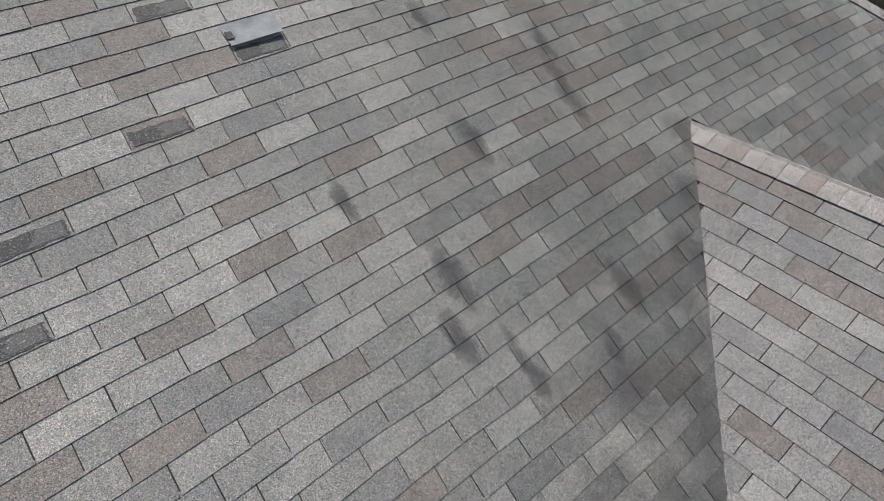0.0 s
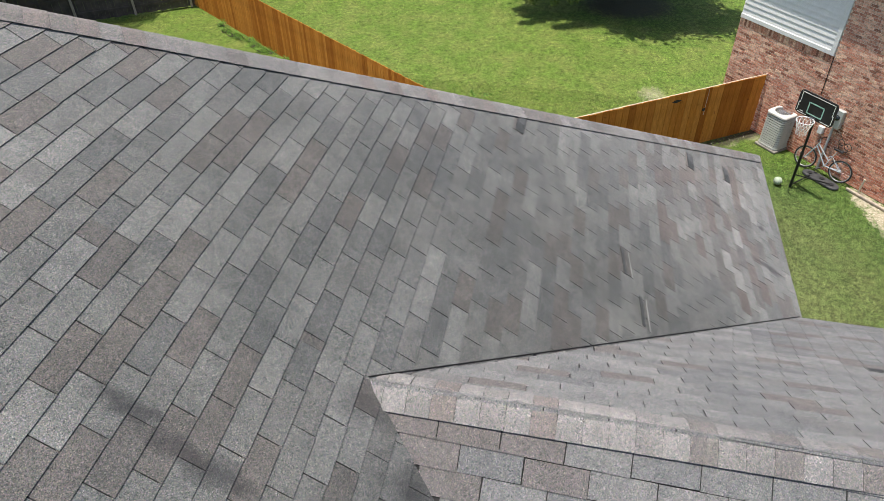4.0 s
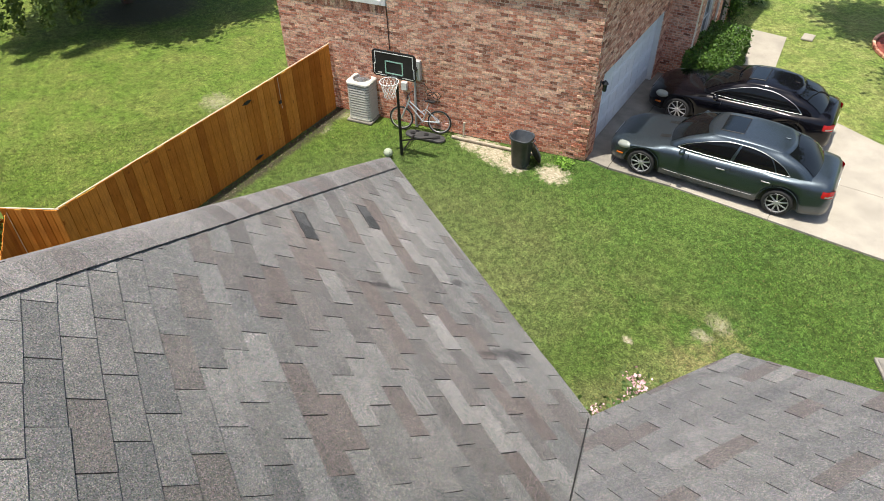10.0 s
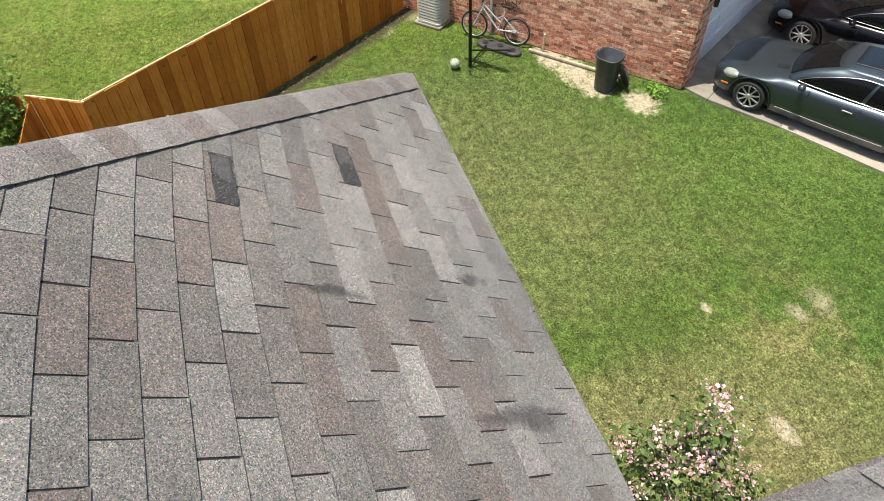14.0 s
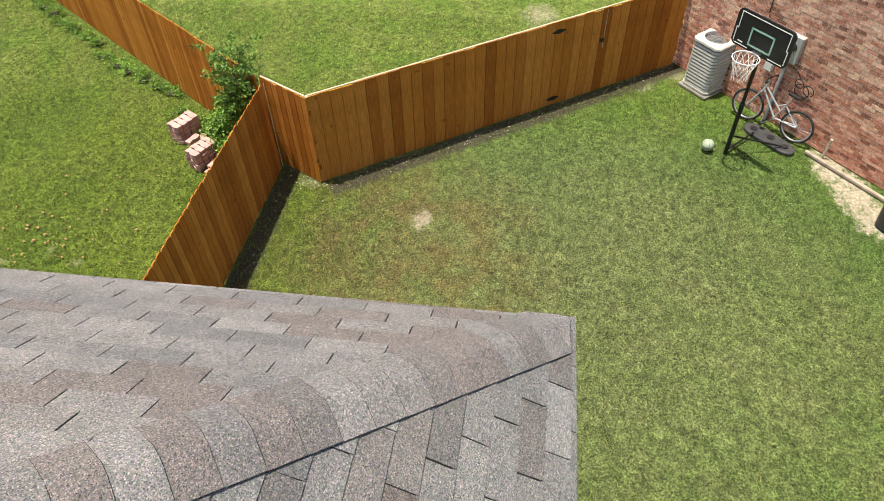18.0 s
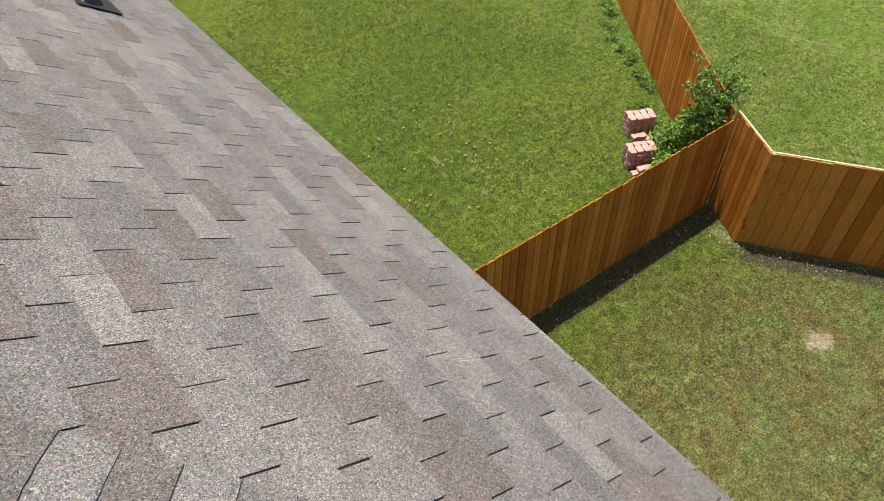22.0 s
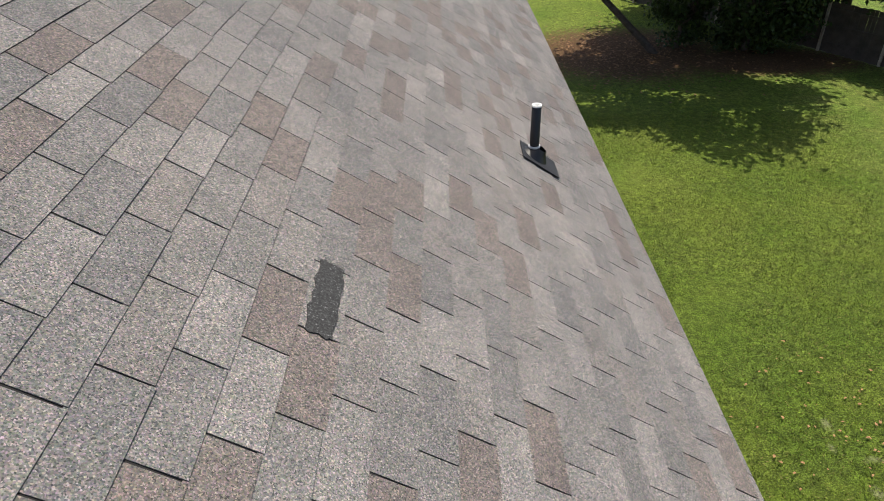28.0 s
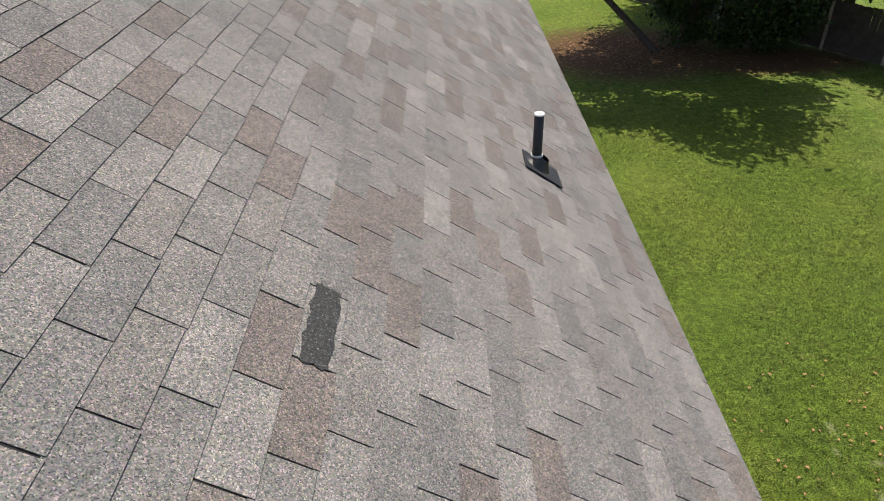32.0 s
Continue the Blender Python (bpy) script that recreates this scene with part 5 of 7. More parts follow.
            for k in range(9):
                add_box(rim, 0.145, 0, 0.075, 0.20, 0.032, 0.022, bevel=0.005)
                bmesh.ops.rotate(rim, verts=rim.verts[:], cent=(0, 0, 0), matrix=Matrix.Rotation(2 * math.pi / 9, 3, "Z"))
            part("rim", rim, M_ALLOY, wheel)
            part("brake_disc", tube((0, 0, 0.0), (0, 0, 0.02), 0.20, seg=20), M_TRIMBLACK, wheel)
    part("grille", box(nose - 0.02, 0, 0.50, 0.06, 0.72, 0.20, bevel=0.02), M_TRIMBLACK, car)
    part("grille_frame", polytube([(nose + 0.012, -0.34, 0.42), (nose + 0.0, -0.30, 0.60), (nose + 0.0, 0.30, 0.60), (nose + 0.012, 0.34, 0.42)], 0.012), M_CHROME, car)
    part("number_plate", box(tail - 0.012, 0, 0.70, 0.012, 0.31, 0.16, bevel=0.004), M_WHITE, car)
    part("rear_bumper_strip", box(tail - 0.004, 0, 0.52, 0.02, 1.1, 0.02), M_CHROME if extra == "silver" else M_TRIMBLACK, car)
    def hug(xa, xb, ya, yb, height, out=0.006, n=6):
        """A sheet that follows a surface given by height(x, y)."""
        return loft([[Vector((lerp(xa, xb, i / n), lerp(ya, yb, j / n), height(lerp(xa, xb, i / n), lerp(ya, yb, j / n)) + out)) for j in range(n + 1)] for i in range(n + 1)], closed=False)

    def over_roof(x, y):
        return roof_z(x, min(1.0, max(0.06, abs(x - xm) / half_l, abs(y) / rw)))

    def over_body(x, y):
        w, t, b = hw * curve_at(width, x), curve_at(top, x), curve_at(shoulder, x)
        tab = [(0.0, t), (w * 0.5, lerp(b, t, 0.90)), (w * 0.80, lerp(b, t, 0.60)), (w * 0.93, b)]
        return next((lerp(z0, z1, (abs(y) - y0) / (y1 - y0)) for (y0, z0), (y1, z1) in zip(tab, tab[1:]) if abs(y) <= y1), b)

    sr0, sr1 = lerp(rx0, rx1, 0.08), lerp(rx0, rx1, 0.40)
    roof_hatch = part("sunroof", hug(sr0, sr1, -0.40, 0.40, over_roof), M_SUNROOF, car, "dark glass sunroof", smooth=True)
    part("sunroof_seal", polytube([(x, y, over_roof(x, y) + 0.006) for x, y in [(sr0, lerp(-0.40, 0.40, q / 8)) for q in range(9)] + [(lerp(sr0, sr1, q / 8), 0.40) for q in range(9)] + [(sr1, lerp(0.40, -0.40, q / 8)) for q in range(9)] + [(lerp(sr1, sr0, q / 8), -0.40) for q in range(9)]], 0.008), M_TRIMBLACK, roof_hatch)
    if extra == "silver":
        for s in (1, -1):
            vent_b = part("bonnet_vent", hug(cowl + 0.24, cowl + 0.48, s * 0.29, s * 0.44, over_body, 0.008, 4), M_TRIMBLACK, car, "black bonnet vent")
            for q in range(4):
                x = cowl + 0.27 + 0.06 * q
                part("vent_slat", tube((x, s * 0.30, over_body(x, 0.30) + 0.011), (x, s * 0.43, over_body(x, 0.43) + 0.011), 0.006, seg=6), M_DARKMETAL, vent_b)
    else:
        part("dashboard_card", box(cowl - 0.30, 0.1, 1.12, 0.02, 0.20, 0.14, Matrix.Rotation(radians(30), 4, "Y")), M_WHITE, car)
    for s in (1, -1):
        part("wiper", polytube([(cowl + 0.13, s * 0.15 + 0.1, 0.995), (cowl - 0.06, s * 0.15 + 0.5 * 0.6, 1.05)], 0.008), M_TRIMBLACK, car)
    part("antenna", box(rx1 + 0.06, 0, roof_z(rx1 + 0.06, abs(rx1 + 0.06 - xm) / half_l) + 0.012, 0.12, 0.035, 0.04, bevel=0.012), paint, car)
    return car


CAR_AZ = 32.2
sedan(pose(16.85, -10.235, 0.03, 0, 0, CAR_AZ), "dark grey metallic saloon with sunroof and bonnet vents on concrete", paint_mat("grey_car_paint", (0.046, 0.064, 0.080), (0.105, 0.136, 0.165), 0.36, 0.75), 5.10, 1.87, 1.46, 3.18, 0.0, "silver")
sedan(pose(18.66, -12.62, 0.03, 0, 0, CAR_AZ - 0.2), "glossy black saloon with bright window trim parked on concrete", paint_mat("black_car_paint", (0.003, 0.003, 0.005), (0.006, 0.006, 0.009), 0.14, 0.0), 4.68, 1.82, 1.44, 2.75, 0.12, "black")

# ---- air conditioner ----
ac = thing("air_conditioner", pose(23.43, -3.60, 0, 0, 0, AZ_SIDE) @ Matrix.Diagonal((0.91, 0.91, 1.31, 1)), "pale grey outdoor air conditioner unit with louvred sides on a pad", "air conditioner")
M_ACP = simple("ac_enamel", (0.60, 0.59, 0.54), 0.5, var=0.06)
M_ACD = simple("ac_coil", (0.16, 0.16, 0.15), 0.7)
sq = lambda h, z: [Vector((max(-h, min(h, 1.26 * h * math.cos(2 * math.pi * k / 56))), max(-h, min(h, 1.26 * h * math.sin(2 * math.pi * k / 56))), z)) for k in range(56)]
ci = lambda r, z: [Vector((r * math.cos(2 * math.pi * k / 56), r * math.sin(2 * math.pi * k / 56), z)) for k in range(56)]
part("pad", box(0, 0, 0.025, 0.84, 0.84, 0.05, bevel=0.012), M_APRON, ac)
part("coil", loft([sq(0.345, 0.07), sq(0.345, 0.85)]), M_ACD, ac)
for i in range(13):
    z = 0.105 + i * 0.0568
    part("louvre", loft([sq(0.345, z + 0.004), sq(0.372, z), sq(0.366, z + 0.034), sq(0.345, z + 0.038)], caps=False), M_ACP, ac)
for k in range(12):
    gx, gy = [(-0.26 + 0.26 * (k % 3), 0.374), (-0.26 + 0.26 * (k % 3), -0.374), (0.374, -0.26 + 0.26 * (k % 3)), (-0.374, -0.26 + 0.26 * (k % 3))][k // 3]
    part("guard_wire", tube((gx, gy, 0.10), (gx, gy, 0.845), 0.004, seg=5), M_ACP, ac)
part("base_pan", loft([sq(0.375, 0.06), sq(0.382, 0.065), sq(0.382, 0.095), sq(0.36, 0.10)]), M_ACP, ac)
topb = bmesh.new()
loft([sq(0.37, 0.845), sq(0.388, 0.855), sq(0.386, 0.885), sq(0.36, 0.908), ci(0.285, 0.915), ci(0.275, 0.905), ci(0.27, 0.80)], caps=False, bm=topb)
part("lid", topb, M_ACP, ac, "pale grey lid with a round fan opening")
part("fan_hub", tube((0, 0, 0.76), (0, 0, 0.84), 0.07, seg=16), M_ACP, ac)
for k in range(4):
    part("fan_blade", box(0.14, 0, 0.78, 0.20, 0.12, 0.008, Matrix.Rotation(radians(18), 4, "X")), M_ACP, ac, m=pose(0, 0, 0, 0, 0, 90 * k + 20))
grill = bmesh.new()
for r in (0.09, 0.15, 0.21, 0.27):
    add_torus(grill, pose(0, 0, 0.895), r, 0.0035, 32, 4)
for k in range(8):
    a = math.pi * k / 4
    add_tube(grill, (0, 0, 0.897), (0.275 * math.cos(a), 0.275 * math.sin(a), 0.897), 0.004, seg=5)
part("fan_guard", grill, M_STEEL, ac)

# ---- basketball stand, ball ----
hoop = thing("basketball_stand", pose(21.20, -3.75, 0, 0, 0, AZ_SIDE), "portable basketball stand with black backboard and white net", "basketball hoop")
part("pole", tube((0, 0, 0.0), (0, 0.02, 1.15), 0.040, seg=14), M_DARKMETAL, hoop)
part("pole", tube((0, 0.02, 1.12), (0, 0.05, 2.25), 0.034, seg=14), M_DARKMETAL, hoop)
part("pole_collar", tube((0, 0.02, 1.10), (0, 0.02, 1.17), 0.047, seg=14), M_BLACKPL, hoop)
board = bmesh.new()
edge = []
for cx, cz, a0 in ((0.48, 0.23, 0), (-0.48, 0.23, 90), (-0.48, -0.23, 180), (0.48, -0.23, 270)):
    edge += [(0.02 + cx + 0.09 * math.cos(radians(a0 + 18 * k)), 2.52 + cz + 0.10 * math.sin(radians(a0 + 18 * k))) for k in range(6)]
loft([[Vector((x, 0.085, z)) for x, z in edge], [Vector((x, 0.115, z)) for x, z in edge]], bm=board)
bb = part("backboard", board, M_BLACKPL, hoop)


def outline_bar(pts, w, mat, parent, name, y):
    bm = bmesh.new()
    for (x0, z0), (x1, z1) in zip(pts, pts[1:]):
        add_box(bm, (x0 + x1) / 2, y, (z0 + z1) / 2, abs(x1 - x0) + w, 0.004, abs(z1 - z0) + w)
    part(name, bm, mat, parent)


M_BLINE = plain("board_line_white", (0.75, 0.78, 0.74), 0.5)
M_BGREEN = plain("board_line_green", (0.30, 0.52, 0.42), 0.5)
outline_bar([(-0.50, 2.26), (-0.50, 2.50), (-0.47, 2.50), (-0.47, 2.80), (0.51, 2.80), (0.51, 2.50), (0.54, 2.50), (0.54, 2.26)], 0.016, M_BLINE, bb, "border_line", 0.118)
outline_bar([(-0.47, 2.23), (-0.2, 2.23)], 0.014, M_BLINE, bb, "border_line", 0.118)
outline_bar([(0.24, 2.23), (0.51, 2.23)], 0.014, M_BLINE, bb, "border_line", 0.118)
outline_bar([(-0.20, 2.30), (-0.20, 2.60), (0.24, 2.60), (0.24, 2.30), (-0.20, 2.30)], 0.030, M_BGREEN, bb, "target_square", 0.119)
part("brand_bar", box(0.40, 0.119, 2.285, 0.10, 0.004, 0.02), M_BLINE, bb)
for z in (2.35, 2.05):
    part("bracket", tube((0, 0.05, z - 0.12), (0.0, 0.10, z), 0.02), M_BLACKPL, hoop)
rimb = bmesh.new()
add_torus(rimb, pose(0.02, 0.40, 2.24), 0.225, 0.010, 32, 8)
rim_ob = part("rim", rimb, plain("rim_white", (0.72, 0.70, 0.68), 0.4), hoop, smooth=True)
part("rim_bracket", box(0.02, 0.15, 2.235, 0.16, 0.08, 0.03, bevel=0.006), M_STEEL, rim_ob)
net = bmesh.new()
levels = [(0.222, 2.235), (0.19, 2.13), (0.155, 2.03), (0.13, 1.93), (0.14, 1.84)]
for lv in range(4):
    for k in range(12):
        a0 = 2 * math.pi * (k + 0.5 * lv) / 12
        for sgn in (0.5, -0.5):
            a1 = 2 * math.pi * (k + 0.5 * lv + sgn) / 12
            (r0, z0), (r1, z1) = levels[lv], levels[lv + 1]
            add_tube(net, (0.02 + r0 * math.cos(a0), 0.40 + r0 * math.sin(a0), z0), (0.02 + r1 * math.cos(a1), 0.40 + r1 * math.sin(a1), z1), 0.0055, seg=5, caps=False)
part("net", net, plain("net_cord", (0.80, 0.79, 0.76), 0.8), rim_ob, "white cord net")
part("base_bar", tube((0.0, 0.0, 0.42), (-0.55, -0.92, 0.10), 0.018), M_DARKMETAL, hoop)
part("base_bar", tube((0.0, 0.0, 0.06), (0.05, -0.86, 0.08), 0.020), M_DARKMETAL, hoop)
tank = bmesh.new()


def tank_ring(k, z):
    return [Vector((-0.22 + 0.58 * k * math.cos(a), -1.00 + 0.30 * k * math.sin(a) * (0.80 - 0.20 * math.cos(2 * a + math.pi)), z)) for a in [2 * math.pi * q / 40 for q in range(40)]]


loft([tank_ring(0.96, 0.0), tank_ring(1.0, 0.02), tank_ring(0.98, 0.055), tank_ring(0.90, 0.07), tank_ring(0.5, 0.066)], bm=tank)
part("base_tank", tank, simple("faded_black_plastic", (0.045, 0.045, 0.046), 0.6), hoop, "faded black plastic base tank")
for x, y in ((-0.58, -1.0), (0.14, -0.98), (-0.24, -1.02)):
    part("tank_cap", tube((x, y, 0.07), (x, y, 0.085), 0.07, seg=16), M_BLACKPL, hoop)
ball = thing("ball", pose(21.26, -3.40, 0.118), "pale grey-green playground ball on the grass", "ball")
bs = bmesh.new()
bmesh.ops.create_uvsphere(bs, u_segments=24, v_segments=14, radius=0.118)
part("shell", bs, plain("ball_rubber", (0.36, 0.42, 0.31), 0.6), ball, smooth=True)
for rx, rz in ((0, 0), (90, 0), (90, 90)):
    t = bmesh.new()
    add_torus(t, pose(0, 0, 0, rx, 0, rz), 0.1172, 0.0025, 32, 5)
    part("seam", t, M_TRIMBLACK, ball)

# ---- bicycle leaning by the wall ----
bike = thing("bicycle", pose(22.05, -4.68, 0.335, 7, 0, 49.5), "silver and white full-suspension bicycle leaning by the wall", "bicycle")
M_BIKE = plain("silver_frame", (0.60, 0.65, 0.67), 0.32, 0.5)
for x, nm in ((-0.53, "rear"), (0.53, "front")):
    w = part("wheel", add_torus(bmesh.new(), pose(x, 0, 0, 90), 0.312, 0.024, 36, 8), M_TYRE, bike, smooth=True)
    part("rim", add_torus(bmesh.new(), pose(x, 0, 0, 90), 0.285, 0.014, 36, 6), M_ALLOY, w)
    sp = bmesh.new()
    for k in range(18):
        a = 2 * math.pi * k / 18
        add_tube(sp, (x + 0.02 * math.cos(a + 1), 0.012 * (-1) ** k, 0.02 * math.sin(a + 1)), (x + 0.275 * math.cos(a), 0, 0.275 * math.sin(a)), 0.0018, seg=4, caps=False)
    part("spokes", sp, M_STEEL, w)
    part("hub", tube((x, -0.05, 0), (x, 0.05, 0), 0.022), M_STEEL, w)
fork, head, bb0 = (0.53, 0, 0), (0.33, 0, 0.50), (-0.06, 0, -0.03)
for nm, p, q, r in (("down_tube", (0.34, 0, 0.42), bb0, 0.019), ("top_tube", (0.32, 0, 0.50), (-0.10, 0, 0.16), 0.018), ("seat_tube", bb0, (-0.23, 0, 0.50), 0.013), ("mid_stay", (-0.02, 0, 0.22), (-0.17, 0, 0.33), 0.012), ("swing_arm", bb0, (-0.53, 0.045, 0), 0.014), ("swing_arm", bb0, (-0.53, -0.045, 0), 0.014),
                    ("seat_stay", (-0.18, 0, 0.30), (-0.53, 0.045, 0), 0.011), ("seat_stay", (-0.18, 0, 0.30), (-0.53, -0.045, 0), 0.011), ("fork_leg", (0.36, 0.055, 0.40), (0.53, 0.055, 0), 0.017), ("fork_leg", (0.36, -0.055, 0.40), (0.53, -0.055, 0), 0.017),
                    ("head_tube", (0.36, 0, 0.40), (0.31, 0, 0.56), 0.022), ("stem", (0.31, 0, 0.56), (0.34, 0, 0.66), 0.014)):
    part(nm, tube(p, q, r * 0.95), M_BIKE, bike)
part("handlebar", polytube([(0.27, -0.29, 0.70), (0.32, -0.16, 0.67), (0.34, 0, 0.66), (0.32, 0.16, 0.67), (0.27, 0.29, 0.70)], 0.012), M_DARKMETAL, bike)
for s in (1, -1):
    part("grip", tube((0.275, s * 0.20, 0.687), (0.262, s * 0.31, 0.705), 0.017), M_BLACKPL, bike)
saddle = bmesh.new()
add_box(saddle, -0.26, 0, 0.55, 0.27, 0.13, 0.05, bevel=0.02, seg=2)
for v in saddle.verts:
    if v.co.x > -0.22:
        v.co.y *= 0.4
part("saddle", saddle, M_BLACKPL, bike)
part("crank", tube((-0.06, -0.07, -0.03), (-0.06, 0.07, -0.03), 0.02), M_STEEL, bike)
part("chainring", add_torus(bmesh.new(), pose(-0.06, -0.06, -0.03, 90), 0.085, 0.006, 24, 5), M_DARKMETAL, bike)
for s in (1, -1):
    part("pedal_arm", tube((-0.06, s * 0.08, -0.03), (-0.06 + s * 0.12, s * 0.09, -0.14 * s), 0.010), M_STEEL, bike)
    part("pedal", box(-0.06 + s * 0.12, s * 0.14, -0.14 * s, 0.09, 0.08, 0.022, bevel=0.005), M_BLACKPL, bike)

# ---- dustbin ----
bin_ob = thing("dustbin", pose(19.42, -6.26, 0, 0, 0, AZ_SIDE + 172), "open rounded black plastic dustbin standing on bare soil", "bin")
M_BIN = simple("bin_plastic", (0.040, 0.047, 0.055), 0.45, var=0.25)


def rr(hx, hy, r, z, n=6):
    pts = []
    for cx, cy, a0 in ((hx - r, hy - r, 0), (-hx + r, hy - r, 90), (-hx + r, -hy + r, 180), (hx - r, -hy + r, 270)):
        for k in range(n):
            a = radians(a0 + 90 * k / (n - 1))
            pts.append(Vector((cx + r * math.cos(a), cy + r * math.sin(a), z)))
    return pts


part("body", loft([rr(0.02, 0.02, 0.01, 0.02), rr(0.19, 0.19, 0.09, 0.02), rr(0.205, 0.205, 0.14, 0.05), rr(0.255, 0.255, 0.17, 0.78), rr(0.278, 0.278, 0.185, 0.79), rr(0.282, 0.282, 0.19, 0.835), rr(0.268, 0.268, 0.18, 0.845), rr(0.248, 0.248, 0.165, 0.83), rr(0.195, 0.195, 0.10, 0.08), rr(0.02, 0.02, 0.01, 0.07)], caps=False), M_BIN, bin_ob, smooth=True)
for s in (1, -1):
    part("handle", polytube([(s * 0.27, -0.08, 0.76), (s * 0.33, -0.07, 0.79), (s * 0.33, 0.07, 0.79), (s * 0.27, 0.08, 0.76)], 0.013), M_BIN, bin_ob, smooth=True)
part("lid", lathe([(0.0, 0.06), (0.20, 0.045), (0.285, 0.01), (0.30, -0.02), (0.29, -0.022), (0.27, 0.0), (0.0, 0.045)], 32), M_BIN, bin_ob, "upturned lid leaning behind", m=pose(0.26, 0.30, 0.29, 74, 0, 140), smooth=True)
part("litter", box(0.02, 0.05, 0.10, 0.16, 0.10, 0.05, Matrix.Rotation(0.4, 4, "Z"), bevel=0.01), M_WHITE, bin_ob)

# ---- plants ----
def leaf_mat(name, c1, c2):
    m = Mat(name, 0.55, 0, 0.35)
    r = m.random(False)
    c = m.ramp(r, [(0.0, c1), (1.0, c2)])
    c = m.mix(1.0, c, m.ramp(m.noise(2.5, 3), [(0.3, grey(0.7)), (0.7, grey(1.25))]), "MULTIPLY")
    m.color(c)
    m.b.inputs["Subsurface Weight"].default_value = 0.0
    return m.m


M_LEAF_DARK = leaf_mat("tree_leaves", (0.036, 0.070, 0.016), (0.090, 0.155, 0.034))
# darker copy of the tree leaves: the back trees' shade is in the colour
M_LEAF_SHADE = leaf_mat("shaded_back_leaves", (0.018, 0.036, 0.008), (0.050, 0.088, 0.018))
M_LEAF_DROOP = leaf_mat("hanging_leaves", (0.070, 0.120, 0.026), (0.190, 0.245, 0.070))
M_LEAF_HEDGE = leaf_mat("hedge_leaves", (0.022, 0.056, 0.008), (0.100, 0.205, 0.024))
M_LEAF_VINE = leaf_mat("vine_leaves", (0.090, 0.205, 0.026), (0.235, 0.410, 0.058))
M_LEAF_SAPLING = leaf_mat("sapling_leaves", (0.062, 0.145, 0.020), (0.190, 0.335, 0.050))
M_LEAF_MYRTLE = leaf_mat("myrtle_leaves", (0.055, 0.105, 0.025), (0.135, 0.190, 0.055))
M_PETAL = leaf_mat("pink_petals", (0.58, 0.30, 0.36), (0.80, 0.54, 0.58))
M_WHITEPETAL = leaf_mat("white_petals", (0.70, 0.70, 0.68), (0.88, 0.88, 0.86))
M_LIME = leaf_mat("lime_foliage", (0.28, 0.40, 0.04), (0.45, 0.55, 0.09))
M_BARK = simple("bark", (0.10, 0.080, 0.065), 0.95, var=0.35, scale=6, fine=30, bump=0.6)


def leaves(n, place_fn, size, seed, flat=0.0, long=1.7):
    """Many small pointed leaves; place_fn gives a centre from a random source."""
    rng = np.random.RandomState(seed)
    pts = np.array([place_fn(rng) for _ in range(n)])
    d = rng.normal(size=(n, 3))
    d[:, 2] *= 1 - flat
    d /= np.linalg.norm(d, axis=1)[:, None] + 1e-9
    e = np.cross(d, rng.normal(size=(n, 3)))
    e /= np.linalg.norm(e, axis=1)[:, None] + 1e-9
    s = size * rng.uniform(0.6, 1.35, (n, 1))
    up = np.cross(d, e) * s * 0.12
    v = np.stack([pts - d * s * long / 2, pts + e * s / 2 + up, pts + d * s * long / 2, pts - e * s / 2 + up], 1).reshape(-1, 3)
    f = np.arange(4 * n).reshape(-1, 4)
    return v, f


def leaf_mesh(name, v, f, mat):
    me = bpy.data.meshes.new(name)
    me.from_pydata(v.tolist(), [], f.tolist())
    me.materials.append(mat)
    return me


def clumps(centre, radii, count, spread, seed, low=-1.0):
    """Centres of leaf clumps filling an uneven crown."""
    rng = np.random.RandomState(seed)
    out = []
    while len(out) < count:
        p = rng.normal(size=3)
        p /= np.linalg.norm(p)
        p *= rng.uniform(0.35, 1.0) ** 0.5
        az = math.atan2(p[1], p[0])
        p[:2] *= 0.86 + 0.16 * math.sin(3 * az + seed) + 0.12 * math.sin(5 * az + 2.3 * seed)
        if p[2] < low:
            continue
        out.append((np.array(centre) + p * np.array(radii), spread * rng.uniform(0.6, 1.4)))
    return out


def from_clumps(cl):
    def fn(rng):
        c, s = cl[rng.randint(len(cl))]
        return c + rng.normal(size=3) * s * np.array((1, 1, 0.7))
    return fn


def limb(bm, p, q, r0, r1, bend, rng, steps=5):
    p, q = Vector(p), Vector(q)
    pts = [p.lerp(q, i / steps) + Vector((rng.uniform(-bend, bend), rng.uniform(-bend, bend), 0)) * math.sin(math.pi * i / steps) for i in range(steps + 1)]
    for i in range(steps):
        add_tube(bm, pts[i], pts[i + 1], lerp(r0, r1, i / steps), lerp(r0, r1, (i + 1) / steps), 9, caps=False)
    return pts


